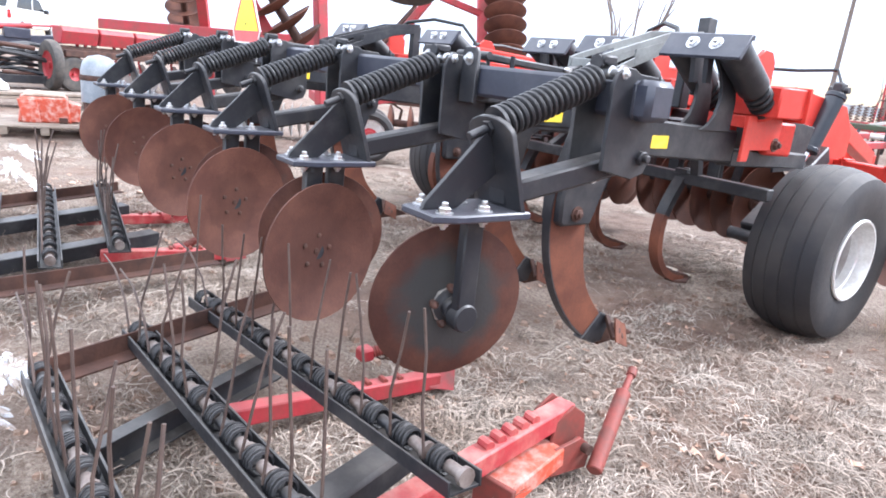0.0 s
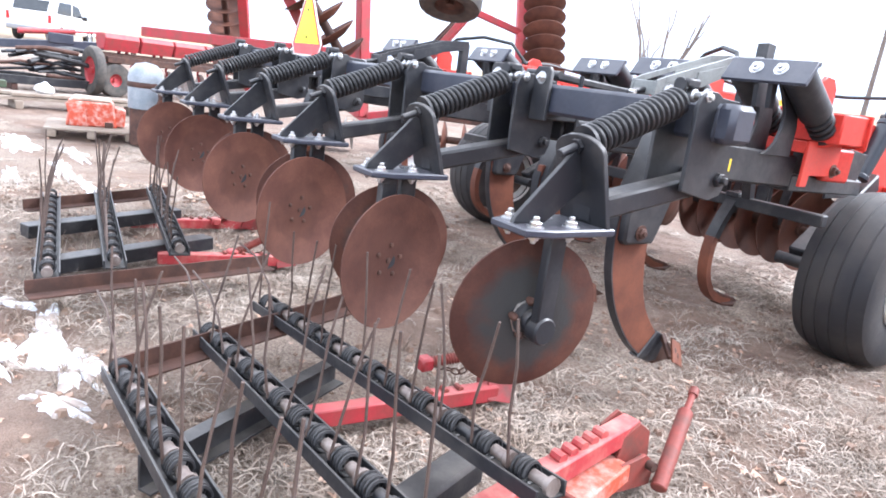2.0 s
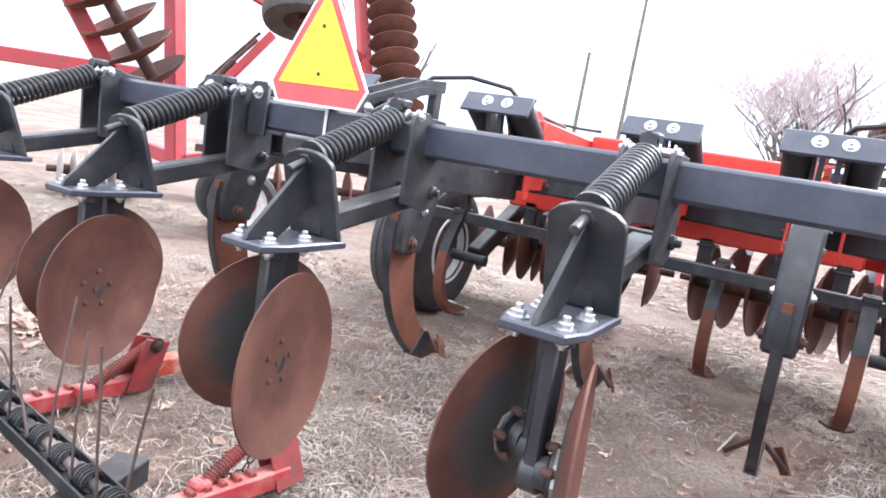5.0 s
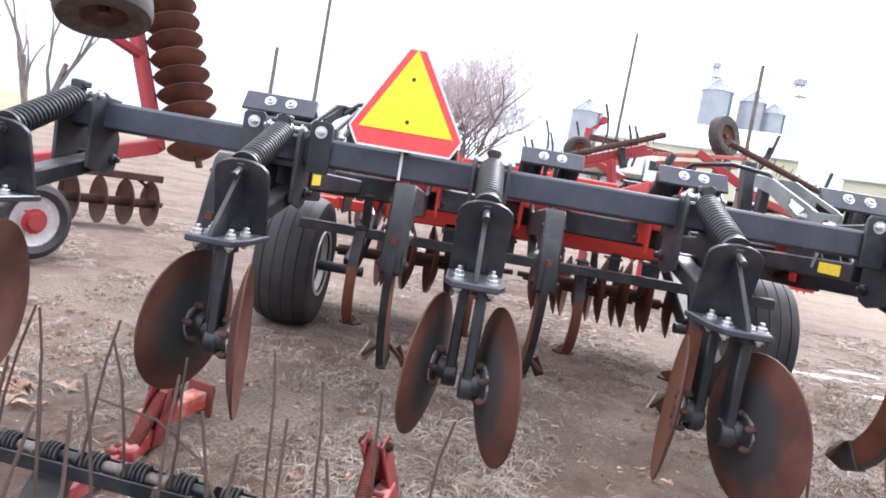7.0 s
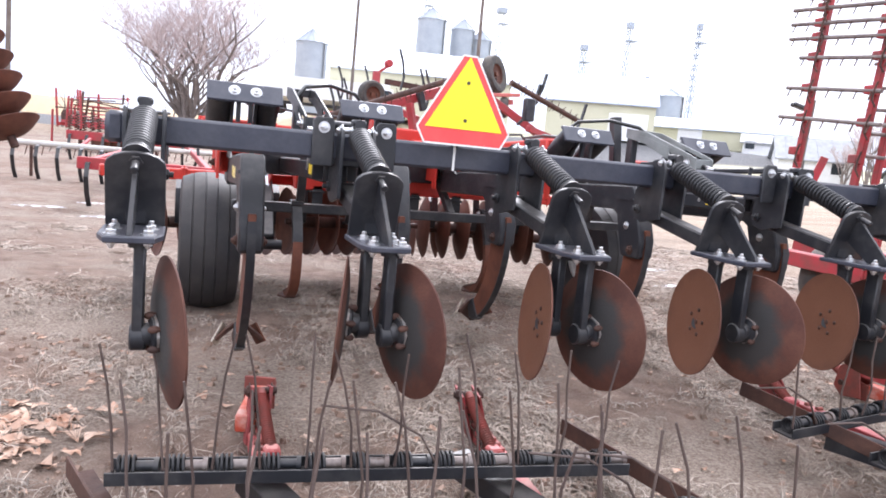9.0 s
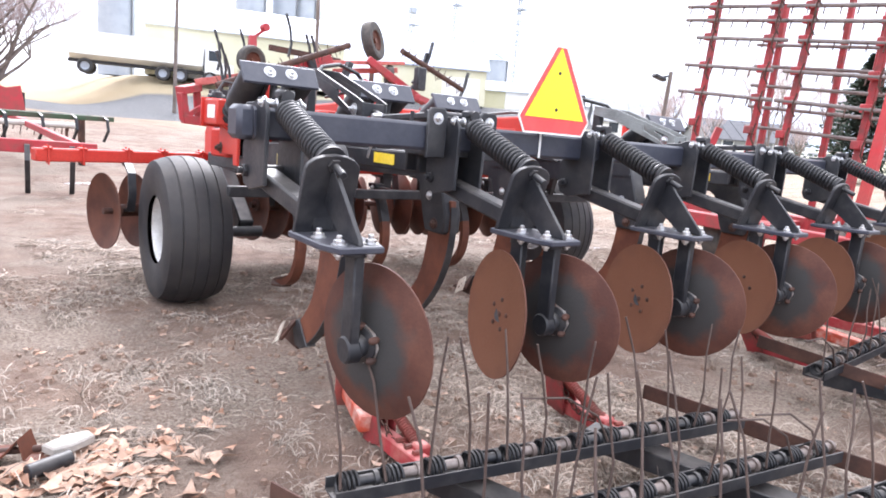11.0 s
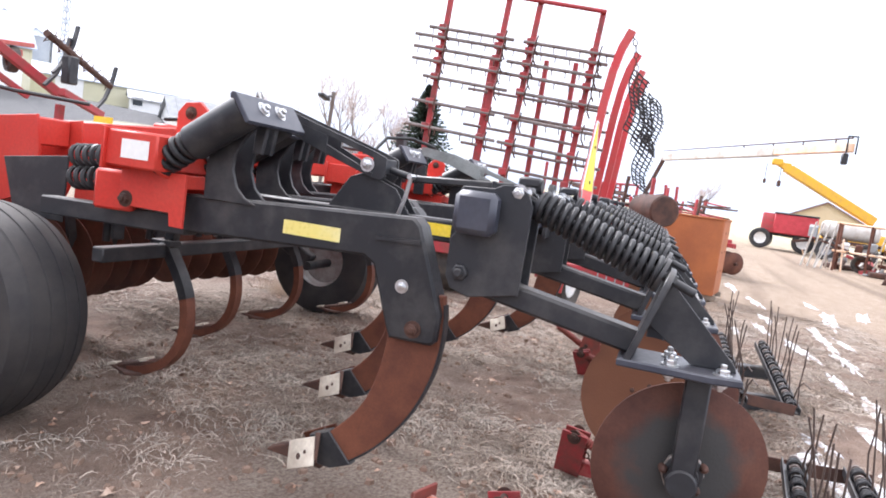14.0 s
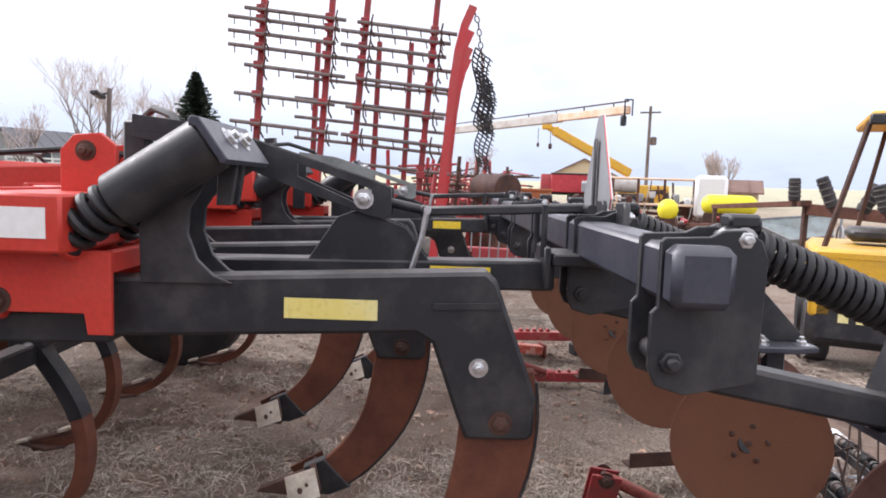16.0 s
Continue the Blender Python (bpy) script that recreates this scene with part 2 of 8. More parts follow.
cyl_mat = surface("cylinder_dark_blue_paint", (0.014, 0.020, 0.030), 0.35, col2=(0.03, 0.035, 0.045), scale=8, amount=0.6, dust=DUST, dust_amount=0.2, bump=0.03)
chrome = surface("chromed_rod", (0.75, 0.76, 0.78), 0.15, 0.95, col2=(0.6, 0.6, 0.6), scale=30, amount=0.4, bump=0.0)


def ground_material():
    m = bpy.data.materials.new("dirt_ground")
    m.use_nodes = True
    n, l = m.node_tree.nodes, m.node_tree.links
    b = n["Principled BSDF"]
    geo = n.new("ShaderNodeNewGeometry")
    pos = geo.outputs["Position"]

    def noise_node(scale, detail=5.0, rough=0.6):
        t = n.new("ShaderNodeTexNoise")
        t.inputs["Scale"].default_value, t.inputs["Detail"].default_value, t.inputs["Roughness"].default_value = scale, detail, rough
        l.new(pos, t.inputs["Vector"])
        return t.outputs["Fac"]

    def rng(v, a, b_, lo=0.0, hi=1.0):
        r = n.new("ShaderNodeMapRange")
        r.inputs["From Min"].default_value, r.inputs["From Max"].default_value = a, b_
        r.inputs["To Min"].default_value, r.inputs["To Max"].default_value = lo, hi
        l.new(v, r.inputs["Value"])
        return r.outputs["Result"]

    def mixc(f, a, c):
        x = n.new("ShaderNodeMix")
        x.data_type = "RGBA"
        l.new(f, x.inputs["Factor"])
        for key, v in (("A", a), ("B", c)):
            if isinstance(v, tuple):
                x.inputs[key].default_value = (*v, 1)
            else:
                l.new(v, x.inputs[key])
        return x.outputs["Result"]

    patches, mid, grain, fibre = noise_node(0.9, 6), noise_node(5.0, 6), noise_node(60, 4), noise_node(160, 3)
    soil = mixc(rng(mid, 0.35, 0.7), (0.170, 0.108, 0.080), (0.300, 0.212, 0.160))
    litter = mixc(rng(grain, 0.35, 0.65), (0.185, 0.130, 0.098), (0.37, 0.300, 0.240))
    near = mixc(rng(patches, 0.44, 0.56), soil, litter)
    # packed yellowish track past the end of the row, dry field far off
    sep = n.new("ShaderNodeSeparateXYZ")
    l.new(pos, sep.inputs["Vector"])
    length = n.new("ShaderNodeVectorMath")
    length.operation = "LENGTH"
    l.new(pos, length.inputs[0])
    road = mixc(rng(mid, 0.35, 0.7), (0.33, 0.245, 0.175), (0.43, 0.335, 0.255))
    # wheel ruts drawn out along the track
    drawn = n.new("ShaderNodeMapping")
    drawn.inputs["Scale"].default_value = (0.10, 1.3, 1.0)
    drawn.inputs["Rotation"].default_value = (0.0, 0.0, radians(14))
    l.new(pos, drawn.inputs["Vector"])
    ruts = n.new("ShaderNodeTexNoise")
    ruts.inputs["Scale"].default_value, ruts.inputs["Detail"].default_value = 1.0, 5.0
    l.new(drawn.outputs["Vector"], ruts.inputs["Vector"])
    road = mixc(rng(ruts.outputs["Fac"], 0.50, 0.66, 0.0, 0.75), road, (0.215, 0.155, 0.112))
    east = rng(sep.outputs["X"], 4.5, 8.0)
    near2 = mixc(east, near, road)
    field = mixc(rng(noise_node(0.02, 4), 0.4, 0.6), (0.40, 0.29, 0.165), (0.34, 0.27, 0.17))
    field = mixc(rng(sep.outputs["X"], 4.0, 22.0), field, (0.46, 0.43, 0.30))
    # grey asphalt road crossing to the north-east
    asphalt = mixc(rng(mid, 0.35, 0.7), (0.105, 0.105, 0.108), (0.150, 0.148, 0.148))
    band = [rng(sep.outputs["X"], -26.0, -20.0), rng(sep.outputs["Y"], 33.6, 34.4), rng(sep.outputs["Y"], 45.0, 46.0, 1.0, 0.0)]
    for k in (1, 2):
        both = n.new("ShaderNodeMath")
        both.operation = "MULTIPLY"
        l.new(band[0], both.inputs[0]), l.new(band[k], both.inputs[1])
        band[0] = both.outputs["Value"]
    allc = mixc(rng(length.outputs["Value"], 26.0, 48.0), near2, field)
    allc = mixc(band[0], allc, asphalt)
    hsv = n.new("ShaderNodeHueSaturation")
    l.new(allc, hsv.inputs["Color"]), l.new(rng(fibre, 0.2, 0.8, 0.72, 1.28), hsv.inputs["Value"])
    l.new(hsv.outputs["Color"], b.inputs["Base Color"])
    b.inputs["Roughness"].default_value = 0.93
    bp = n.new("ShaderNodeBump")
    bp.inputs["Strength"].default_value, bp.inputs["Distance"].default_value = 0.8, 0.035
    lump = noise_node(13.0, 4, 0.55)
    lumps = n.new("ShaderNodeMath")
    lumps.operation = "MULTIPLY_ADD"
    lumps.inputs[1].default_value = 1.6
    l.new(lump, lumps.inputs[0])
    add = n.new("ShaderNodeMath")
    add.operation = "ADD"
    l.new(grain, add.inputs[0]), l.new(fibre, add.inputs[1])
    l.new(add.outputs["Value"], lumps.inputs[2]), l.new(lumps.outputs["Value"], bp.inputs["Height"]), l.new(bp.outputs["Normal"], b.inputs["Normal"])
    return m


dirt = ground_material()


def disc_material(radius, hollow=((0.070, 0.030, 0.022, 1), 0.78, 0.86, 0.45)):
    """Rusty blade with the rest of its black paint round the hub on the outer side and a tint, by default a dark ring,
    on the hollow side.
    """
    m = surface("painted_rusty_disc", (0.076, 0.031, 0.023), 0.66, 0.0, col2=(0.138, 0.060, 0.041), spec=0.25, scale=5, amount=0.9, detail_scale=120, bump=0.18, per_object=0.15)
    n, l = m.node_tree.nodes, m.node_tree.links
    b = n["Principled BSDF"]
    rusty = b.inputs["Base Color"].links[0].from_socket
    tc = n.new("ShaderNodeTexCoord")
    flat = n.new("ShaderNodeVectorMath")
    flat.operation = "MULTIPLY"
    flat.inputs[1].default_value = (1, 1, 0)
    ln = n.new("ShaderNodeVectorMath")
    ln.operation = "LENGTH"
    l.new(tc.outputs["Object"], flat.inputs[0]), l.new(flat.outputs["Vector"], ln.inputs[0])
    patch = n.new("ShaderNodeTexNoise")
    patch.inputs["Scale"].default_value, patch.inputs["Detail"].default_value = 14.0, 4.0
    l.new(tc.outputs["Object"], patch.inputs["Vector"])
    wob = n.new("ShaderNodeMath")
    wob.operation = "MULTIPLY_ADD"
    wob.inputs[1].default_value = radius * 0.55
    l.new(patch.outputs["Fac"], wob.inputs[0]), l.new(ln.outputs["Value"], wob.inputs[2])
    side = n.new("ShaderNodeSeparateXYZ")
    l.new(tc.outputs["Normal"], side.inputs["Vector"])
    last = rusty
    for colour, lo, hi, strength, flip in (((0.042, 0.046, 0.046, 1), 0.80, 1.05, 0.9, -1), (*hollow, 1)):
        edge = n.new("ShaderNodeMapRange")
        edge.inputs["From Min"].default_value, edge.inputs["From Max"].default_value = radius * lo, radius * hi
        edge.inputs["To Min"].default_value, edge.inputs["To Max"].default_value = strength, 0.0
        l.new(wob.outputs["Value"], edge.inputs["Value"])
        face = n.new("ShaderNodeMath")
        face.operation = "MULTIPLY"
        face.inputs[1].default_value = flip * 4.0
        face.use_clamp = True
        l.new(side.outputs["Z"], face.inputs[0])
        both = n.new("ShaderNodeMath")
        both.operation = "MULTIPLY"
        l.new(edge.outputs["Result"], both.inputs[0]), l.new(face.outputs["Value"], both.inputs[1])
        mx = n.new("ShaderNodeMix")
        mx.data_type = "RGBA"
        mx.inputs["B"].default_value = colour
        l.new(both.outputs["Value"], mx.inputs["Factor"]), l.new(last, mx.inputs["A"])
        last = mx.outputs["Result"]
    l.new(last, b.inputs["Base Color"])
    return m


# side -1 blades have a tan hollow face, lighter than on side 1
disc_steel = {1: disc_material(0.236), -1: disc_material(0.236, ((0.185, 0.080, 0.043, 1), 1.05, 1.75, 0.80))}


# ---- building blocks ----
def unit(v):
    return Vector(v).normalized()


def frame_of(axis):
    """Two directions square to the axis."""
    a = unit(axis)
    h = Vector((0, 0, 1)) if abs(a.z) < 0.9 else Vector((1, 0, 0))
    u = a.cross(h).normalized()
    return u, u.cross(a).normalized() * -1


def soften(pts, steps):
    """A smooth line through the points, each stretch cut into steps."""
    pts = [Vector(p) for p in pts]
    out = []
    for k in range(len(pts) - 1):
        p0, p1, p2, p3 = pts[max(k - 1, 0)], pts[k], pts[k + 1], pts[min(k + 2, len(pts) - 1)]
        for j in range(steps):
            t = j / steps
            out.append(0.5 * (2 * p1 + (p2 - p0) * t + (2 * p0 - 5 * p1 + 4 * p2 - p3) * t * t + (3 * p1 - p0 - 3 * p2 + p3) * t ** 3))
    return out + [pts[-1]]


class Shape:
    """Gathers corners and faces of one mesh."""

    def __init__(self):
        self.v, self.f = [], []

    def add(self, verts, faces):
        o = len(self.v)
        self.v.extend(tuple(p) for p in verts)
        self.f.extend(tuple(i + o for i in face) for face in faces)
        return self

    def moved(self, m):
        self.v = [tuple(m @ Vector(p)) for p in self.v]
        return self

    def box(self, c, s, m=None, b=0.0):
        """A box with bevelled edges: centre, full sizes, an optional turn about the centre, the bevel."""
        hx, hy, hz = s[0] / 2, s[1] / 2, s[2] / 2
        b = min(b, hx * 0.9, hy * 0.9, hz * 0.9)
        verts, faces = [], []
        if b <= 0:
            verts = [Vector((x * hx, y * hy, z * hz)) for x in (-1, 1) for y in (-1, 1) for z in (-1, 1)]
            faces = [(0, 1, 3, 2), (4, 6, 7, 5), (0, 4, 5, 1), (2, 3, 7, 6), (0, 2, 6, 4), (1, 5, 7, 3)]
        else:
            idx = {}
            for x in (-1, 1):
                for y in (-1, 1):
                    for z in (-1, 1):
                        for k in range(3):
                            p = [x * hx, y * hy, z * hz]
                            for j in range(3):
                                if j != k:
                                    p[j] -= (x, y, z)[j] * b
                            idx[(x, y, z, k)] = len(verts)
                            verts.append(Vector(p))
            for k in range(3):
                i, j = [(1, 2), (2, 0), (0, 1)][k]
                for sgn in (-1, 1):
                    ring = []
                    for a, c2 in ((-1, -1), (1, -1), (1, 1), (-1, 1)):
                        q = [0, 0, 0]
                        q[k], q[i], q[j] = sgn, a, c2
                        ring.append(idx[(*q, k)])
                    faces.append(tuple(ring if sgn > 0 else ring[::-1]))
                for a in (-1, 1):
                    for c2 in (-1, 1):
                        q0, q1 = [0, 0, 0], [0, 0, 0]
                        q0[k], q0[i], q0[j] = -1, a, c2
                        q1[k], q1[i], q1[j] = 1, a, c2
                        r = [idx[(*q0, i)], idx[(*q1, i)], idx[(*q1, j)], idx[(*q0, j)]]
                        faces.append(tuple(r if a * c2 < 0 else r[::-1]))
            for x in (-1, 1):
                for y in (-1, 1):
                    for z in (-1, 1):
                        r = [idx[(x, y, z, 0)], idx[(x, y, z, 1)], idx[(x, y, z, 2)]]
                        faces.append(tuple(r if x * y * z > 0 else r[::-1]))
        if m is not None:
            verts = [m.to_3x3() @ p for p in verts]
        return self.add([p + Vector(c) for p in verts], faces)

    def beam(self, p0, p1, w, h, b=0.004, up=(0, 0, 1)):
        """A square bar from p0 to p1, w wide and h high."""
        p0, p1 = Vector(p0), Vector(p1)
        d = p1 - p0
        y = d.normalized()
        up = Vector(up)
        if abs(y.dot(up)) > 0.98:
            up = Vector((1, 0, 0))
        x = y.cross(up).normalized()
        z = x.cross(y)
        return self.box((p0 + p1) / 2, (w, d.length, h), Matrix((x, y, z)).transposed(), b)

    def prism(self, poly, lo, hi, axis="x", b=0.0):
        """A flat plate: its outline in the plane square to the axis ((y, z) for x, (x, z) for y, (x, y) for z), with bevelled rims."""
        n = len(poly)
        area = sum(poly[i][0] * poly[(i + 1) % n][1] - poly[(i + 1) % n][0] * poly[i][1] for i in range(n))
        pts = [Vector(p) for p in (poly if area > 0 else poly[::-1])]

        def inset(d):
            out = []
            for i in range(n):
                a, c, e = pts[i - 1], pts[i], pts[(i + 1) % n]
                n1 = Vector((-(c - a).y, (c - a).x)).normalized()
                n2 = Vector((-(e - c).y, (e - c).x)).normalized()
                k = (n1 + n2)
                k = k / max(0.35, k.dot(n1)) if k.length > 1e-6 else n1
                out.append(c + k * d)
            return out

        def lift(p, h):
            if axis == "x":
                return (h, p[0], p[1])
            if axis == "y":
                return (p[0], h, p[1])
            return (p[0], p[1], h)

        if lo > hi:
            lo, hi = hi, lo
        rings = [(pts, lo), (pts, hi)] if b <= 0 else [(inset(b), lo), (pts, lo + b), (pts, hi - b), (inset(b), hi)]
        verts = [lift(p, h) for ring, h in rings for p in ring]
        flip = axis == "y"
        faces = [tuple(range(n))[::-1], tuple(range((len(rings) - 1) * n, len(rings) * n))]
        for r in range(len(rings) - 1):
            for i in range(n):
                j = (i + 1) % n
                faces.append((r * n + i, r * n + j, (r + 1) * n + j, (r + 1) * n + i))
        if flip:
            faces = [f[::-1] for f in faces]
        return self.add(verts, faces)

    def cyl(self, p0, p1, r, n=14, r1=None, b=0.0):
        p0, p1 = Vector(p0), Vector(p1)
        a = (p1 - p0).normalized()
        r1 = r if r1 is None else r1
        prof = [(r, 0.0), (r1, (p1 - p0).length)]
        if b:
            L = (p1 - p0).length
            prof = [(r - b, 0.0), (r, b), (r1, L - b), (r1 - b, L)]
        return self.lathe(prof, p0, a, n)

    def lathe(self, prof, c, axis, n=24, closed=True):
        """Turns (radius, height) pairs round the axis through c."""
        c, a = Vector(c), unit(axis)
        u, w = frame_of(a)
        verts, faces = [], []
        m = len(prof)
        for r, h in prof:
            for i in range(n):
                t = 2 * math.pi * i / n
                verts.append(c + a * h + (u * math.cos(t) + w * math.sin(t)) * r)
        for k in range(m - 1):
            for i in range(n):
                j = (i + 1) % n
                faces.append((k * n + i, k * n + j, (k + 1) * n + j, (k + 1) * n + i))
        if closed:
            if prof[0][0] > 1e-6:
                faces.append(tuple(range(n))[::-1])
            if prof[-1][0] > 1e-6:
                faces.append(tuple(range((m - 1) * n, m * n)))
        # faces turned outwards: the frame (u, w, a) may be left-handed
        if u.cross(w).dot(a) < 0:
            faces = [f[::-1] for f in faces]
        return self.add(verts, faces)

    def tube(self, pts, r, n=8, taper=None, closed=False):
        """A round rod along a line of points."""
        pts = [Vector(p) for p in pts]
        m = len(pts)
        verts, faces = [], []
        u = None
        for k in range(m):
            d = (pts[min(k + 1, m - 1)] - pts[max(k - 1, 0)]).normalized()
            if u is None:
                u = frame_of(d)[0]
            u = (u - d * u.dot(d)).normalized()
            w = d.cross(u)
            rr = r if taper is None else r + (taper - r) * k / (m - 1)
            for i in range(n):
                t = 2 * math.pi * i / n
                verts.append(pts[k] + (u * math.cos(t) + w * math.sin(t)) * rr)
        for k in range(m - 1):
            for i in range(n):
                j = (i + 1) % n
                faces.append((k * n + i, k * n + j, (k + 1) * n + j, (k + 1) * n + i))
        faces.append(tuple(range(n))[::-1])
        faces.append(tuple(range((m - 1) * n, m * n)))
        return self.add(verts, faces)

    def strap(self, pts, w, h, side=(1, 0, 0)):
        """A flat bar bent along a line of points: w along the side direction, h across it."""
        pts = [Vector(p) for p in pts]
        s = unit(side)
        m = len(pts)
        verts, faces = [], []
        for k in range(m):
            d = (pts[min(k + 1, m - 1)] - pts[max(k - 1, 0)]).normalized()
            q = d.cross(s).normalized()
            hh = h[k] if isinstance(h, (list, tuple)) else h
            for a, c in ((-1, -1), (1, -1), (1, 1), (-1, 1)):
                verts.append(pts[k] + s * (a * w / 2) + q * (c * hh / 2))
        for k in range(m - 1):
            for i in range(4):
                j = (i + 1) % 4
                faces.append((k * 4 + i, (k + 1) * 4 + i, (k + 1) * 4 + j, k * 4 + j))
        faces.append((0, 1, 2, 3))
        faces.append(tuple(range((m - 1) * 4, m * 4))[::-1])
        return self.add(verts, faces)

    def coil(self, p0, p1, R, wire, turns, seg=16, n=6):
        p0, p1 = Vector(p0), Vector(p1)
        a = (p1 - p0).normalized()
        u, w = frame_of(a)
        pts = []
        total = int(turns * seg)
        for k in range(total + 1):
            t = 2 * math.pi * k / seg
            pts.append(p0 + (p1 - p0) * (k / total) + (u * math.cos(t) + w * math.sin(t)) * R)
        return self.tube(pts, wire, n)

    def bolt(self, p, axis, s=0.018, h=0.014, stub=0.012):
        """A washer, a six-sided nut and the end of its bolt."""
        p, a = Vector(p), unit(axis)
        self.lathe([(s * 1.45, 0), (s * 1.45, 0.003)], p, a, 14)
        self.lathe([(s, 0.003), (s, h * 0.85), (s * 0.82, h)], p, a, 6)
        if stub:
            self.lathe([(s * 0.52, h), (s * 0.52, h + stub), (s * 0.4, h + stub + 0.002)], p, a, 10)
        return self

    def mesh(self, name, mat, angle=38):
        me = bpy.data.meshes.new(name)
        me.from_pydata(self.v, [], self.f)
        me.materials.append(mat)
        if angle:
            me.polygons.foreach_set("use_smooth", [True] * len(me.polygons))
            me.set_sharp_from_angle(angle=radians(angle))
        me.update()
        return me


def thing(name, label, category, at=(0, 0, 0), group="", rz=0.0, kind=""):
    """The Empty at the base of a thing, to which its parts belong."""
    ob = new(name)
    ob.empty_display_size = 0.2
    ob.matrix_world = pose(*at, 0, 0, rz)
    return tagged(ob, label, category, group, kind)


def part(name, shape, mat, parent, label="", at=None):
    """One mesh under a thing or a part. A Shape is made into a mesh; a mesh is shared."""
    me = shape.mesh(name, mat) if isinstance(shape, Shape) else shape
    ob = new(name, me)
    ob.parent = parent
    if at is not None:
        ob.matrix_basis = at if isinstance(at, Matrix) else Matrix.Translation(at)
    if label:
        tagged(ob, label)
    return ob


def single(name, shape, mat, label, category, group="", kind="", at=None):
    """A thing of one mesh."""
    me = shape.mesh(name, mat) if isinstance(shape, Shape) else shape
    ob = new(name, me)
    if at is not None:
        ob.matrix_basis = at
    return tagged(ob, label, category, group, kind)


def dished_disc(r, depth, c, axis, flat=0.085, thick=0.006, n=40):
    """A concave soil disc: hollow towards the axis, with a flat centre."""
    prof_out, prof_in = [], []
    for k in range(7):
        q = k / 6
        rr = flat + (r - flat) * q
        h = depth * q ** 1.6
        prof_out.append((rr, h))
        prof_in.append((rr, h - thick))
    prof = [(0.0, 0.0)] + prof_out + [(r + 0.0005, depth - thick * 0.5)] + prof_in[::-1] + [(0.0, -thick)]
    return Shape().lathe(prof[::-1], c, axis, n, closed=False)


# ---- disc ripper: one implement, its parts below it ----
ripper = thing("disc_ripper", "black and red disc ripper with rusty shanks on two tyres", "farm implement")
BAR_Y0, BAR_Y1, BAR_Z0, BAR_Z1 = 0.045, 0.150, 1.120, 1.226
ARMS = [0.757 * (k - 2.5) for k in range(6)]
SHANKS = [(-1.485, 0.0), (-0.742, 0.28), (0.0, 0.585), (0.742, 0.28), (1.485, 0.0)]

# rear toolbar with capped ends
bar = Shape().box((0, (BAR_Y0 + BAR_Y1) / 2, (BAR_Z0 + BAR_Z1) / 2), (3.96, BAR_Y1 - BAR_Y0, BAR_Z1 - BAR_Z0), b=0.012)
toolbar = part("toolbar", bar, bar_paint, ripper, "dark grey square steel toolbar")
for sx in (-1, 1):
    part("end_cap", Shape().box((sx * 1.992, (BAR_Y0 + BAR_Y1) / 2, (BAR_Z0 + BAR_Z1) / 2), (0.066, 0.112, 0.112), b=0.016), bar_paint, toolbar)

# meshes of one leveller arm, centred on its arm line
cheek = [(0.100, 0.950), (-0.032, 0.976), (-0.038, 1.205), (-0.024, 1.238), (0.008, 1.256), (0.044, 1.254), (0.068, 1.242), (0.150, 1.238), (0.157, 1.230), (0.157, 1.112), (0.168, 1.100), (0.168, 1.000), (0.152, 0.966)]
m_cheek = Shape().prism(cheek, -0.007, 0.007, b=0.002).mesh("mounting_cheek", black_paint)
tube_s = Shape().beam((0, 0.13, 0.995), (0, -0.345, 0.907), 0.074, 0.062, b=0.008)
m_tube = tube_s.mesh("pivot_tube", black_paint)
s = Shape()
s.cyl((-0.075, 0.128, 1.012), (0.075, 0.128, 1.012), 0.021, 18)
for sx in (-1, 1):
    s.bolt((sx * 0.064, 0.128, 1.012), (sx, 0, 0), 0.022, 0.018, 0.014)
m_pivot = s.mesh("pivot_bolt", black_paint)

# upright plate with a rounded top, leaning back, and the foot plate welded to it
up_dir = Vector((0, -0.085, 0.262)).normalized()
pl = []
for x, h in [(-0.085, 0.0), (-0.085, 0.205)] + [(-0.085 * math.cos(t), 0.205 + 0.045 * math.sin(t)) for t in np.linspace(0.35, math.pi - 0.35, 7)] + [(0.085, 0.205), (0.085, 0.0)]:
    pl.append((x, h))
s = Shape().prism(pl, -0.008, 0.008, axis="y", b=0.002)
s.moved(Matrix.Translation((0, -0.322, 0.868)) @ Matrix((Vector((1, 0, 0)), Vector((0, up_dir.z, -up_dir.y)), up_dir)).transposed().to_4x4())
m_upright = s.mesh("upright_plate", black_paint)
foot = [(-0.088, -0.300), (0.088, -0.300), (0.088, -0.515), (0.066, -0.590), (-0.066, -0.590), (-0.088, -0.515)]
m_foot = Shape().prism(foot, 0.856, 0.876, axis="z", b=0.004).mesh("foot_plate", bar_paint)
gus = [(-0.388, 1.085), (-0.352, 0.965), (-0.475, 0.877), (-0.580, 0.877), (-0.575, 0.893)]
m_gusset = Shape().prism(gus, -0.007, 0.007, b=0.0015).mesh("gusset", black_paint)
m_footbolt = Shape().bolt((0, 0, 0.876), (0, 0, 1), 0.0155, 0.015, 0.010).bolt((0, 0, 0.856), (0, 0, -1), 0.0135, 0.012, 0.006).mesh("foot_bolt", zinc)

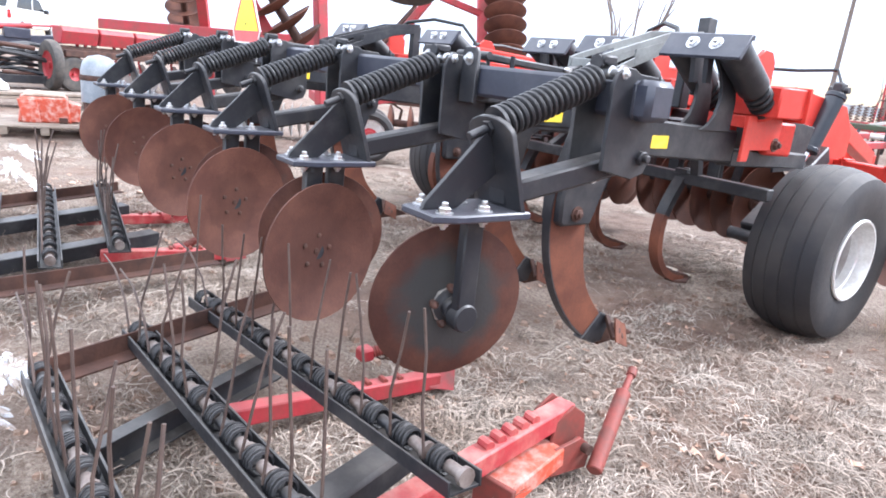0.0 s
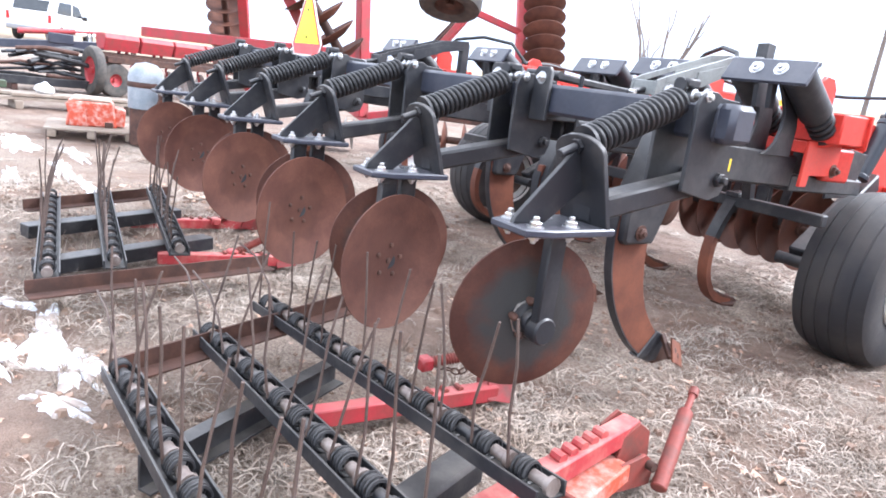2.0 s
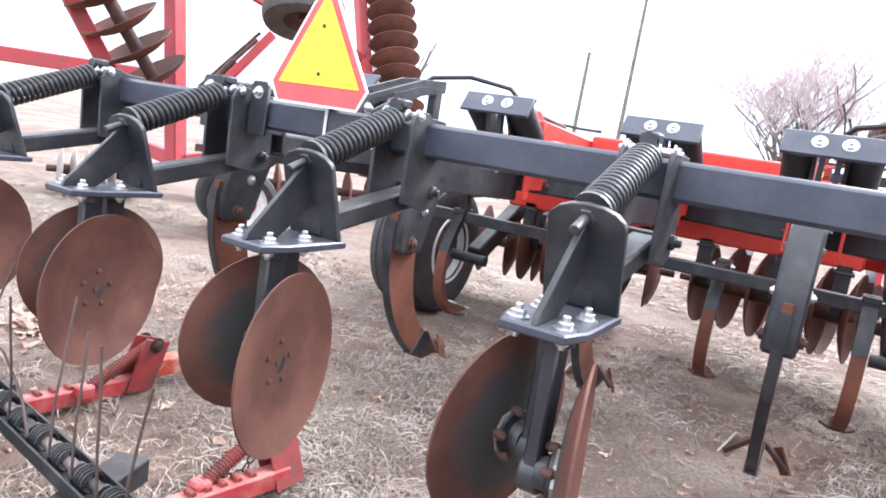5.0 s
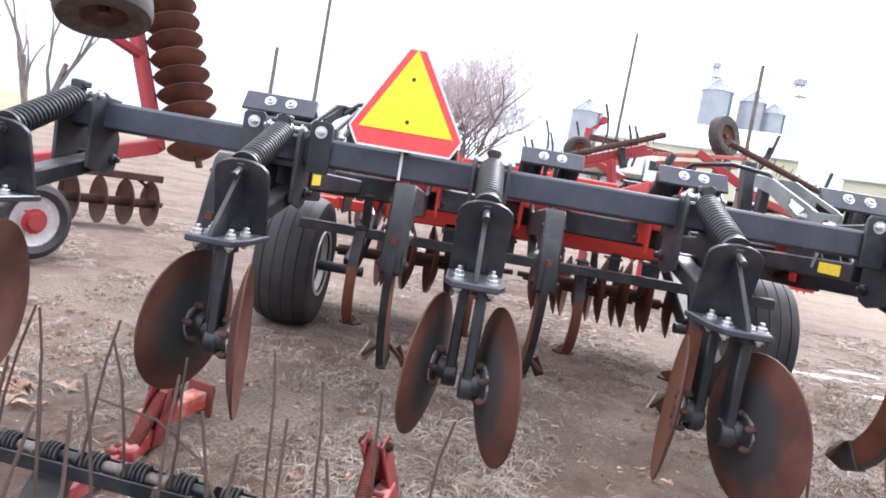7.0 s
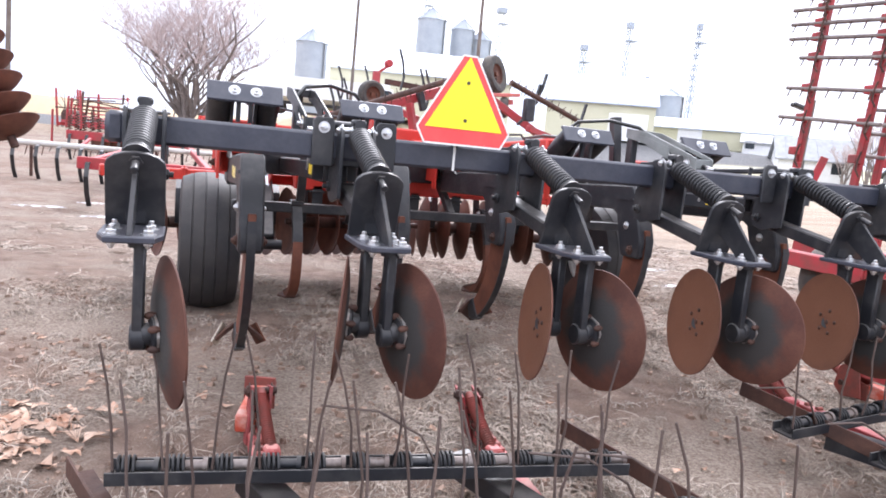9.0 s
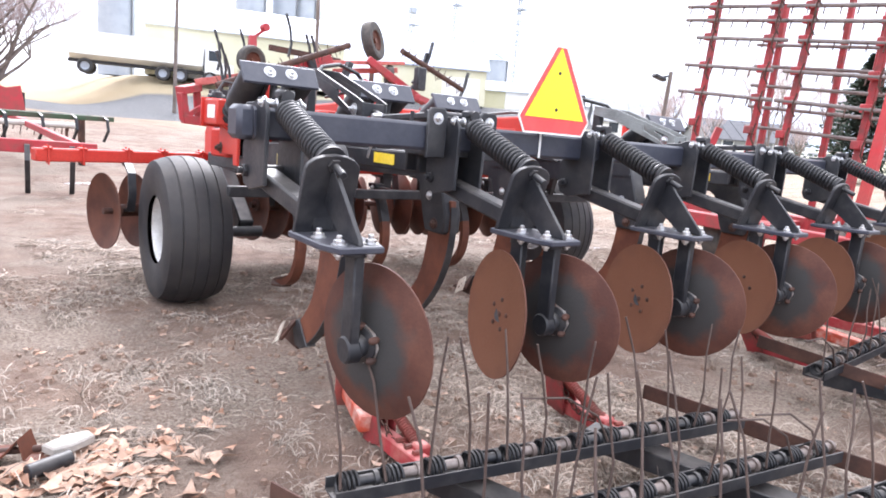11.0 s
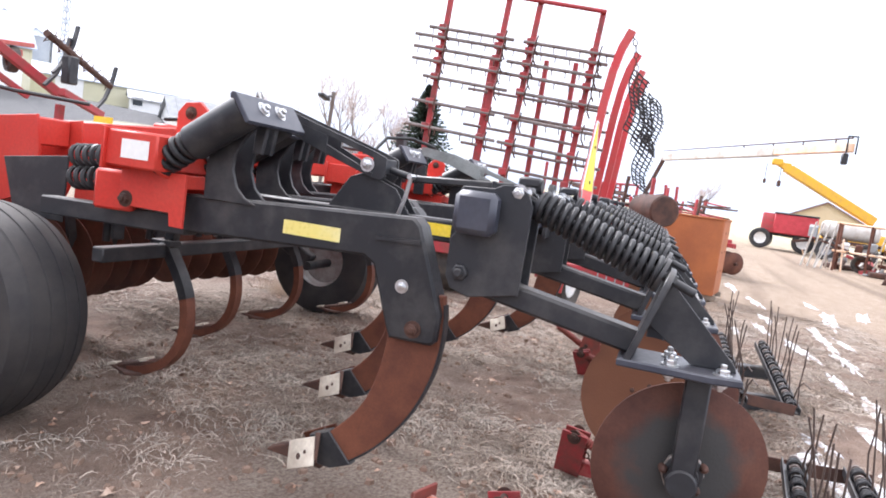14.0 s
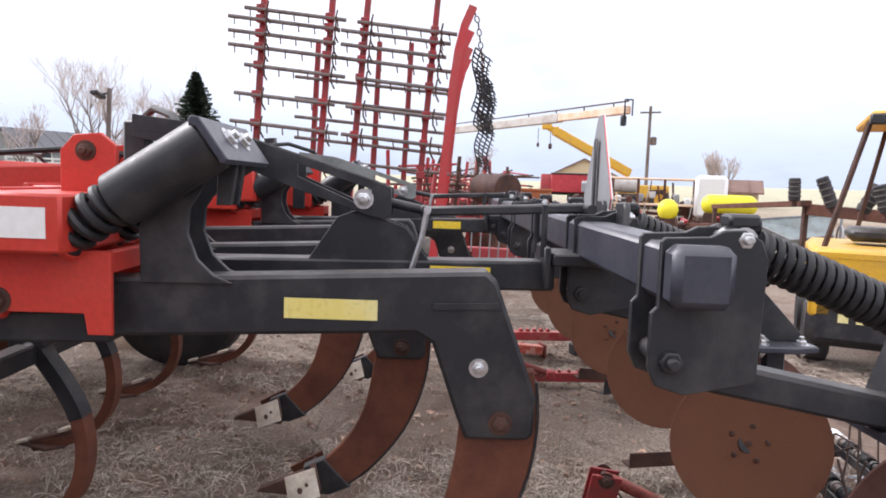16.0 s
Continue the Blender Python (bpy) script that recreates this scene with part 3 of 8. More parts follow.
SP0, SP1 = Vector((0, -0.378, 1.082)), Vector((0, -0.012, 1.226))
axis_s = (SP1 - SP0).normalized()
s = Shape().coil(SP0 + axis_s * 0.012, SP1 - axis_s * 0.035, 0.0375, 0.0080, 17, 16, 7)
m_spring = s.mesh("coil_spring", spring_paint)
s = Shape().cyl(SP0 - axis_s * 0.085, SP1, 0.0115, 12, b=0.002)
s.cyl(SP1 - axis_s * 0.045, SP1 - axis_s * 0.028, 0.040, 20)
s.cyl(SP0 + axis_s * 0.004, SP0 + axis_s * 0.014, 0.046, 20)
s.lathe([(0.021, 0), (0.021, 0.018)], SP0 - axis_s * 0.030, axis_s, 6)
m_rod = s.mesh("spring_rod", black_paint)
s = Shape().cyl((-0.024, 0.004, 1.238), (0.024, 0.004, 1.238), 0.019, 18, b=0.003)
s.cyl((-0.062, 0.004, 1.238), (0.062, 0.004, 1.238), 0.012, 12)
for sx in (-1, 1):
    s.bolt((sx * 0.058, 0.004, 1.238), (sx, 0, 0), 0.016, 0.013, 0.008)
m_eye = s.mesh("spring_eye", zinc)
m_clevis = Shape().box((0, -0.012, 1.270), (0.05, 0.06, 0.026), b=0.006).cyl((0, -0.03, 1.262), (0, -0.044, 1.262), 0.021, 14).mesh("spring_clevis", black_paint)

# double lug plates where the lift links reach the toolbar
lug = [(-0.042, 1.095), (-0.042, 1.268), (-0.030, 1.284), (0.030, 1.284), (0.042, 1.268), (0.042, 1.095)]
m_lug = Shape().prism(lug, BAR_Y0 - 0.020, BAR_Y0 - 0.003, axis="y", b=0.003).mesh("lug_plate", black_paint)
m_lugbolt = Shape().bolt((0, BAR_Y0 - 0.020, 1.244), (0, -1, 0), 0.0155, 0.014, 0.008).mesh("lug_bolt", zinc)


def disc_side(side):
    """The meshes of one disc with its leg and hub; side -1 hangs to the left of the arm, +1 to the right."""
    ang = radians(14.5) if side < 0 else radians(-13.2)
    out = Vector((math.cos(ang), -math.sin(ang), 0.0)) * side
    out = (out + Vector((0, 0, 0.055 if side < 0 else 0.039))).normalized()
    y0 = -0.392 if side < 0 else -0.502
    c = Vector((-0.087, y0, 0.583)) if side < 0 else Vector((0.084, y0, 0.577))
    radius, depth = (0.225, 0.020) if side < 0 else (0.231, 0.031)
    leg_x = side * 0.026
    leg = Shape().beam((leg_x, y0, 0.862), (leg_x, y0, 0.548), 0.032, 0.062, b=0.005, up=(0, 1, 0))
    leg.cyl((leg_x, y0, 0.862), (leg_x, y0, 0.835), 0.034, 16)
    leg.cyl((leg_x - side * 0.022, y0, 0.565), (leg_x + side * 0.024, y0, 0.565), 0.040, 18, b=0.005)
    spin = out.to_track_quat("Z", "Y").to_matrix().to_4x4()
    blade = dished_disc(radius, depth, (0, 0, 0), (0, 0, 1))
    hub = Shape().cyl(Vector((leg_x, y0, 0.567)), c - out * 0.004, 0.030, 18)
    hub.lathe([(0.030, -0.052), (0.034, -0.045), (0.034, -0.028), (0.052, -0.022), (0.052, -0.008), (0.047, -0.006)], c, out, 20)
    flange = Shape()
    u, w = frame_of(out)
    flange.lathe([(0.050, -0.0165), (0.057, -0.014), (0.057, -0.008)], c, out, 8)
    shank_b = [(0.0, -0.040), (0.006, -0.038), (0.0115, -0.030), (0.0115, -0.014), (0.0085, -0.012), (0.0085, 0.004), (0.004, 0.006), (0.0, 0.006)]
    bolts = []
    for k in range(5):
        t = math.pi / 4 + k * math.pi * 0.4
        q = c + (u * math.cos(t) + w * math.sin(t)) * 0.054
        bolts.append(Shape().lathe(shank_b, q, out, 8, closed=False).mesh("hub_bolt", rust_dark))
    bolts.append(Shape().lathe([(0.0, -0.01), (0.010, -0.008), (0.010, 0.003), (0.0, 0.004)], c, out, 12, closed=False).mesh("hub_cap", rust_dark))
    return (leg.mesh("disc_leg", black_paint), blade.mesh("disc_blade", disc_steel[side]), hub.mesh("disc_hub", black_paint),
            flange.mesh("hub_flange", plate_grey), bolts, Matrix.Translation(c) @ spin)


SIDE = {-1: disc_side(-1), 1: disc_side(1)}
for k, x in enumerate(ARMS):
    at = Matrix.Translation((x, 0, 0))
    arm = part("leveller_arm", m_tube, None, ripper, "black spring-loaded leveller arm carrying rusty discs", at)
    for sx in (-0.062, 0.062):
        part("mounting_cheek", m_cheek, None, arm, at=(sx, 0, 0))
    part("pivot_bolt", m_pivot, None, arm)
    part("upright_plate", m_upright, None, arm)
    part("foot_plate", m_foot, None, arm)
    part("gusset", m_gusset, None, arm)
    for bx_, by_ in ((-0.048, -0.545), (0.048, -0.545), (-0.05, -0.425), (0.05, -0.425)):
        part("foot_bolt", m_footbolt, None, arm, "zinc-plated bolt", (bx_, by_, 0))
    part("coil_spring", m_spring, None, arm)
    part("spring_rod", m_rod, None, arm)
    part("spring_eye", m_eye, None, arm, "zinc-plated spring eye")
    part("spring_clevis", m_clevis, None, arm)
    if k in (1, 4):
        for sx in (-0.125, 0.125):
            part("lug_plate", m_lug, None, arm, at=(sx, 0, 0))
            part("lug_bolt", m_lugbolt, None, arm, at=(sx, 0, 0))
    for side in (-1, 1):
        if (k == 0 and side < 0) or (k == 5 and side > 0):
            continue
        leg, blade, hub, flange, bolts, blade_at = SIDE[side]
        part("disc_leg", leg, None, arm)
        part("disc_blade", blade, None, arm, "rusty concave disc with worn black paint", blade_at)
        part("disc_hub", hub, None, arm)
        part("hub_flange", flange, None, arm)
        for n_b, bolt_me in enumerate(bolts):
            part("hub_bolt" if n_b < 5 else "hub_cap", bolt_me, None, arm)

# slow-moving sign on its white strap
SX, SY = -0.702, -0.026
sign = part("slow_vehicle_sign", Shape().prism([(SX - 0.030, 1.582), (SX + 0.030, 1.582), (SX + 0.202, 1.288), (SX + 0.168, 1.226), (SX - 0.168, 1.226), (SX - 0.202, 1.288)], SY, SY + 0.004, axis="y"), smv_red, ripper, "red-bordered yellow slow-vehicle triangle sign")
part("triangle", Shape().prism([(SX, 1.579), (SX + 0.169, 1.290), (SX - 0.169, 1.290)], SY - 0.003, SY - 0.0005, axis="y"), smv_yellow, sign, "bright yellow triangle")
rim_line = Shape()
corners = [(SX - 0.030, 1.582), (SX + 0.030, 1.582), (SX + 0.202, 1.288), (SX + 0.168, 1.226), (SX - 0.168, 1.226), (SX - 0.202, 1.288)]
for i in range(6):
    a, b2 = corners[i], corners[(i + 1) % 6]
    rim_line.beam((a[0], SY - 0.001, a[1]), (b2[0], SY - 0.001, b2[1]), 0.007, 0.004, b=0.0, up=(0, 1, 0))
part("sign_edge", rim_line, white_label, sign)
part("sign_back", Shape().prism([(SX - 0.030, 1.582), (SX + 0.030, 1.582), (SX + 0.202, 1.288), (SX + 0.168, 1.226), (SX - 0.168, 1.226), (SX - 0.202, 1.288)], SY + 0.0042, SY + 0.0065, axis="y"), grey_paint, sign, "plain grey back of the sign")
for zz in (1.476, 1.326):
    part("sign_bolt", Shape().bolt((SX, SY - 0.003, zz), (0, -1, 0), 0.0048, 0.004, 0), black_paint, sign)
part("sign_bracket", Shape().beam((SX - 0.004, SY + 0.018, 1.50), (SX - 0.004, SY + 0.018, 1.235), 0.035, 0.006, up=(0, 1, 0)).box((SX - 0.004, 0.043, 1.231), (0.04, 0.115, 0.006)), black_paint, sign)
part("white_strap", Shape().box((SX - 0.006, BAR_Y0 - 0.004, (BAR_Z0 + BAR_Z1) / 2), (0.010, 0.004, 0.108)), white_label, sign)

# shank beams: square tube that bends down to the shank, tapered rearwards
beam_o = [(1.362, 0.922), (1.362, 1.066), (0.432, 1.110), (0.405, 1.085), (0.298, 0.800), (0.302, 0.705), (0.318, 0.690), (0.470, 0.690), (0.492, 0.740), (0.560, 0.930), (0.600, 0.954)]
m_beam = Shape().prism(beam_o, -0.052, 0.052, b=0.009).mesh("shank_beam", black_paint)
m_rib = {sx: Shape().prism([(0.56, 1.030), (0.40, 1.036), (0.395, 1.022), (0.56, 1.016)], sx * 0.0555 - 0.005, sx * 0.0555 + 0.005).mesh("beam_rib", black_paint) for sx in (-1, 1)}
m_shb = {sx: Shape().bolt((sx * 0.052, 0.444, 0.873), (sx, 0, 0), 0.0165, 0.012, 0.004).mesh("shank_bolt", zinc) for sx in (-1, 1)}
m_shb2 = {sx: Shape().bolt((sx * 0.052, 0.385, 0.735), (sx, 0, 0), 0.021, 0.016, 0.006).mesh("lower_shank_bolt", rust_dark) for sx in (-1, 1)}
outer = [(0.300, 0.86), (0.287, 0.744), (0.298, 0.620), (0.328, 0.515), (0.372, 0.420), (0.432, 0.335), (0.500, 0.262), (0.575, 0.205)]
inner = [(0.665, 0.290), (0.610, 0.345), (0.562, 0.405), (0.527, 0.475), (0.505, 0.550), (0.490, 0.640), (0.484, 0.730), (0.484, 0.86)]
outer = [(y, z) for _, y, z in soften([(0, y, z) for y, z in outer], 3)]
inner = [(y, z) for _, y, z in soften([(0, y, z) for y, z in inner], 3)]
m_shank_edge = Shape().strap([(0, y - 0.001, z) for y, z in outer[1:]], 0.037, 0.007).mesh("shank_edge", black_paint)
m_shank = Shape().prism(outer + inner, -0.017, 0.017, b=0.004).mesh("ripper_shank", rust_shank)
# hard point: black shin, nose and two worn wings with bolt holes
s = Shape().prism([(0.560, 0.198), (0.660, 0.302), (0.735, 0.268), (0.690, 0.168), (0.640, 0.165)], -0.024, 0.024, b=0.004)
m_shin = s.mesh("shank_shin", black_paint)
s = Shape().prism([(0.690, 0.270), (0.900, 0.176), (0.905, 0.166), (0.680, 0.150), (0.660, 0.190)], -0.020, 0.020, b=0.004)
m_nose = s.mesh("point_nose", rust_dark)
m_wing, m_wbolt = {}, {}
for sx in (-1, 1):
    q = [(0.694, 0.292), (0.806, 0.238), (0.778, 0.156), (0.664, 0.208)]
    w0 = Shape().prism(q, 0.0, 0.010, b=0.002)
    w1 = Shape()
    for yy, zz in ((0.720, 0.238), (0.742, 0.212)):
        w1.lathe([(0.0105, 0), (0.0105, 0.002), (0.004, 0.0025)], (0.010, yy, zz), (1, 0, 0), 10)
    # splayed outwards below
    for wq in (w0, w1):
        for p in range(len(wq.v)):
            x, y, z = wq.v[p]
            wq.v[p] = (sx * (0.027 + x + (0.80 - y) * 0.44 + max(0.0, 0.28 - z) * 0.45), y - 0.01, z)
        if sx < 0:
            wq.f = [f[::-1] for f in wq.f]
    m_wbolt[sx] = w1.mesh("wing_bolt", rust_dark)
    m_wing[sx] = w0.mesh("point_wing", bare_steel if sx < 0 else rust_shank)

m_wrib = {sx: Shape().beam((sx * 0.022, 0.700, 0.280), (sx * 0.108, 0.662, 0.214), 0.020, 0.022, b=0.003).mesh("wing_rib", rust_dark) for sx in (-1, 1)}

# trip mechanism: hood, two shrouded springs, webs, red block
hood_prof = [(1.106, 1.441), (1.098, 1.450), (1.081, 1.447), (1.018, 1.357), (1.024, 1.347), (1.034, 1.347), (1.088, 1.424), (1.103, 1.427)]
s = Shape().prism(hood_prof, -0.188, 0.188, b=0.003)
m_hood = s.mesh("trip_hood", bar_paint)
hn = Vector((0, -0.82, 0.57)).normalized()
m_hoodbolt = Shape().bolt((0, 1.0555, 1.408), hn, 0.0205, 0.014, 0.010).mesh("hood_bolt", zinc)
P0, P1 = Vector((0, 1.070, 1.398)), Vector((0, 1.395, 1.186))
ax = (P1 - P0).normalized()
m_shroud = Shape().cyl(P0, P0 + ax * 0.262, 0.066, 24, b=0.006).mesh("spring_shroud", black_paint)
m_trip = Shape().coil(P0 + ax * 0.230, P1 + ax * 0.03, 0.047, 0.0125, 5.5, 16, 8).cyl(P0 + ax * 0.2, P1 + ax * 0.06, 0.035, 12).mesh("trip_spring", spring_paint)
web = [(1.262, 1.060), (1.264, 1.190), (1.244, 1.265), (1.175, 1.325), (1.098, 1.390), (1.050, 1.365), (1.105, 1.305), (1.146, 1.240), (1.150, 1.180), (1.128, 1.120), (1.088, 1.082), (1.045, 1.064)]
m_web = Shape().prism(web, -0.008, 0.008, b=0.002).mesh("trip_web", black_paint)
hang = [(1.085, 1.360), (1.040, 1.350), (1.055, 1.25), (1.090, 1.25)]
m_hang = Shape().prism(hang, -0.011, 0.011, b=0.002).mesh("trip_hanger", black_paint)
s = Shape().box((0, 1.492, 1.203), (0.40, 0.236, 0.132), b=0.007)
s.box((0, 1.604, 1.200), (0.43, 0.014, 0.152), b=0.003)
m_block = s.mesh("trip_block", red_paint)
m_seat = Shape().cyl(P1 + ax * 0.022, P1 + ax * 0.034, 0.064, 20).beam(P1 + ax * 0.03, (0, 1.468, 1.165), 0.07, 0.06, b=0.006).mesh("spring_seat", red_paint)
m_cheekred = Shape().prism([(1.308, 1.138), (1.602, 1.138), (1.602, 0.990), (1.372, 0.990), (1.364, 0.940), (1.308, 0.940)], -0.0075, 0.0075, b=0.002).mesh("cheek_plate", red_paint)
m_cheekbar = Shape().box((0, 1.325, 1.11), (0.198, 0.03, 0.05), b=0.003).mesh("cheek_bar", red_paint)
m_redbolt = {sx: Shape().bolt((sx * 0.115, 1.570, 1.016), (sx, 0, 0), 0.022, 0.02, 0.010).mesh("cheek_bolt", rust_dark) for sx in (-1, 1)}
s = Shape().prism([(1.510, 1.25), (1.510, 1.372), (1.475, 1.412), (1.410, 1.418), (1.370, 1.386), (1.375, 1.25)], -0.010, 0.010, b=0.002)
m_ear = s.mesh("red_ear", red_paint)
m_earbolt = Shape().bolt((-0.010, 1.445, 1.372), (-1, 0, 0), 0.018, 0.015, 0.008).mesh("ear_bolt", rust_dark)

for k, (x, dy) in enumerate(SHANKS):
    unit_b = part("shank_beam", m_beam, None, ripper, "black shank beam bending down to a rusty ripper shank", (x, dy, 0))
    for sx in (-1, 1):
        part("beam_rib", m_rib[sx], None, unit_b)
    for sx in (-1, 1):
        part("shank_bolt", m_shb[sx], None, unit_b, "zinc-plated bolt head")
        part("lower_shank_bolt", m_shb2[sx], None, unit_b)
    part("ripper_shank", m_shank, None, unit_b, "curved rusty ripper shank")
    part("shank_edge", m_shank_edge, None, unit_b)
    for sx in (-1, 1):
        part("wing_rib", m_wrib[sx], None, unit_b)
    part("shank_shin", m_shin, None, unit_b)
    part("point_nose", m_nose, None, unit_b)
    for sx in (-1, 1):
        part("point_wing", m_wing[sx], None, unit_b, "worn steel point wing with bolt holes")
        part("wing_bolt", m_wbolt[sx], None, unit_b)
    part("trip_hood", m_hood, None, unit_b)
    for sx in (-0.054, 0.054):
        part("hood_bolt", m_hoodbolt, None, unit_b, "zinc-plated bolt", (sx, 0, 0))
    for sx in (-0.118, 0.118):
        part("spring_shroud", m_shroud, None, unit_b, at=(sx, 0, 0))
        part("trip_spring", m_trip, None, unit_b, at=(sx, 0, 0))
    for sx in (-0.058, 0.058):
        part("trip_web", m_web, None, unit_b, at=(sx, 0, 0))
    for sx in (-0.03, 0.03):
        part("trip_hanger", m_hang, None, unit_b, at=(sx, 0, 0))
    blk = part("trip_block", m_block, None, ripper, "red steel trip block", (x, dy, 0))
    for sx in (-1, 1):
        part("cheek_plate", m_cheekred, None, blk, at=(sx * 0.1075, 0, 0))
        part("cheek_bolt", m_redbolt[sx], None, blk)
    part("cheek_bar", m_cheekbar, None, blk)
    for sx in (-0.118, 0.118):
        part("spring_seat", m_seat, None, blk, at=(sx, 0, 0))
    part("red_ear", m_ear, None, blk, at=(0.06, 0, 0))
    part("ear_bolt", m_earbolt, None, blk, at=(0.06, 0, 0))
    # reflectors on the outer faces
    side = -1 if x <= 0 else 1
    if k in (0, 4):
        part("reflector", Shape().box((side * 0.0535, 0.808 if side < 0 else 0.742, 1.008), (0.002, 0.226, 0.050)), yellow_faded if side < 0 else yellow_tape, unit_b, "yellow reflector strip")
    if k == 0:
        part("white_decal", Shape().box((side * 0.2015, 1.468, 1.205), (0.002, 0.122, 0.068)), white_label, blk, "plain white label")

link_grey = surface("pale_grey_link", (0.24, 0.25, 0.24), 0.45, col2=(0.15, 0.155, 0.15), scale=7, amount=0.9, bump=0.08)
# lift links and long arms from the frame to the toolbar
for sx in (-1, 1):
    X = sx * 1.165
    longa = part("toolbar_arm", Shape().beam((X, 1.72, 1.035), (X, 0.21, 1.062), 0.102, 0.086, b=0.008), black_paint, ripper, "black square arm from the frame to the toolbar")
    for s2 in (-1, 1):
        part("reflector", Shape().box((X + s2 * 0.053, 0.485, 1.060), (0.003, 0.175, 0.046)), yellow_tape, longa, "yellow reflector strip")
    part("arm_clamp", Shape().box((X, 0.14, 1.115), (0.20, 0.17, 0.035), b=0.005).box((X, 0.24, 1.09), (0.19, 0.02, 0.12), b=0.004).cyl((X - 0.07, 0.25, 1.12), (X - 0.07, 0.25, 1.27), 0.009, 8).cyl((X + 0.07, 0.25, 1.12), (X + 0.07, 0.25, 1.27), 0.009, 8), black_paint, longa)
    for s2 in (-1, 1):
        part("arm_gusset", Shape().prism([(0.93, 1.085), (0.845, 1.215), (0.78, 1.240), (0.645, 1.190), (0.575, 1.095)], X + s2 * 0.04 - 0.005, X + s2 * 0.04 + 0.005, b=0.002), black_paint, longa)
    # open channel link with a slot in each side
    link_s = Shape()
    for s2 in (-1, 1):
        xx = X + s2 * 0.062
        for poly in ([(1.42, 1.392), (1.20, 1.400), (1.20, 1.368), (1.42, 1.345)],
                     [(1.20, 1.400), (0.745, 1.325), (0.745, 1.298), (0.955, 1.335), (1.20, 1.368)],
                     [(0.955, 1.335), (0.955, 1.262), (1.20, 1.318), (1.42, 1.330), (1.42, 1.345), (1.20, 1.368)],
                     [(0.955, 1.300), (0.955, 1.262), (0.745, 1.222), (0.745, 1.240)],
                     [(0.745, 1.325), (0.690, 1.312), (0.686, 1.240), (0.705, 1.222), (0.745, 1.222)]):
            link_s.prism([(y, z - 0.008 + (y - 0.70) * 0.14) for y, z in poly], xx - 0.005, xx + 0.005, b=0.001)
    link_s.box((X, 1.39, 1.455), (0.112, 0.05, 0.04), b=0.004)
    link_s.box((X, 0.70, 1.27), (0.124, 0.012, 0.06), b=0.003)
    # the right link is coloured paler than the left
    link = part("lift_link", link_s, black_paint if sx < 0 else link_grey, ripper, "black slotted lift link" if sx < 0 else "grey slotted lift link")
    part("link_mount", Shape().box((X, 1.43, 1.30), (0.05, 0.07, 0.34), b=0.006), black_paint, link)
    part("slot_bolt", Shape().cyl((X - 0.08, 0.767, 1.269), (X + 0.08, 0.767, 1.269), 0.013, 12).bolt((X - 0.067, 0.767, 1.269), (-1, 0, 0), 0.020, 0.014, 0.012).bolt((X + 0.067, 0.767, 1.269), (1, 0, 0), 0.020, 0.014, 0.012), zinc, link, "zinc-plated slot bolt")
    part("rod_end", Shape().cyl((X, 0.70, 1.26), (X, 0.585, 1.238), 0.014, 12).box((X, 0.59, 1.238), (0.05, 0.03, 0.034), b=0.005), black_paint, link)
    part("tie_rod", Shape().tube([(X - 0.05, 0.585, 1.245), (X - 0.05, 0.60, 1.16), (X - 0.05, 0.632, 1.052)], 0.009, 8).cyl((X - 0.07, 0.585, 1.243), (X + 0.05, 0.585, 1.243), 0.011, 10), zinc, link, "pale steel rod")
    part("top_pin", Shape().cyl((X - 0.09, 0.12, 1.262), (X + 0.09, 0.12, 1.262), 0.014, 12).beam((X, 0.585, 1.238), (X, 0.12, 1.262), 0.05, 0.028, b=0.006), black_paint, link)

# main frame: V beams made black to darken the middle, the rest red
fr = Shape()
for sx in (-1, 1):
    fr.beam((sx * 1.50, 1.672, 1.040), (sx * 0.02, 2.20, 1.040), 0.150, 0.150, b=0.012)
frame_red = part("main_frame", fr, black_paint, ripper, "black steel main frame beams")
for sx in (-1, 1):
    part("frame_end", Shape().beam((sx * 1.590, 1.641, 1.040), (sx * 1.502, 1.672, 1.040), 0.152, 0.152, b=0.010), red_paint, frame_red, "red frame end")
    part("long_tube", Shape().beam((sx * 0.62, 1.55, 1.275), (sx * 0.62, 4.30, 1.140), 0.130, 0.175, b=0.012), red_paint, frame_red)
part("cross_tube", Shape().beam((-1.10, 3.02, 1.10), (1.10, 3.02, 1.10), 0.150, 0.17, b=0.012), red_paint, frame_red)
part("cross_beam", Shape().beam((-1.02, 2.36, 0.965), (0.98, 2.36, 0.985), 0.16, 0.245, b=0.012), red_paint, frame_red, "deep red cross beam")
for x in (-0.86, -0.55, -0.12, 0.22, 0.62, 0.90):
    part("beam_hanger", Shape().box((x, 2.29, 0.80), (0.075, 0.02, 0.16), b=0.003).box((x, 2.36, 0.835), (0.10, 0.17, 0.016), b=0.003).cyl((x, 2.36, 0.83), (x, 2.36, 0.70), 0.02, 10), black_paint, frame_red)
part("cross_tube", Shape().beam((-0.55, 2.35, 1.275), (0.55, 2.35, 1.275), 0.13, 0.15, b=0.012), red_paint, frame_red)
tow = Shape()
for sx in (-1, 1):
    tow.beam((sx * 0.62, 4.25, 1.12), (sx * 0.06, 6.6, 0.72), 0.12, 0.15, b=0.01)
tow.box((0, 6.68, 0.70), (0.16, 0.22, 0.10), b=0.01)
part("drawbar", tow, red_paint, frame_red)
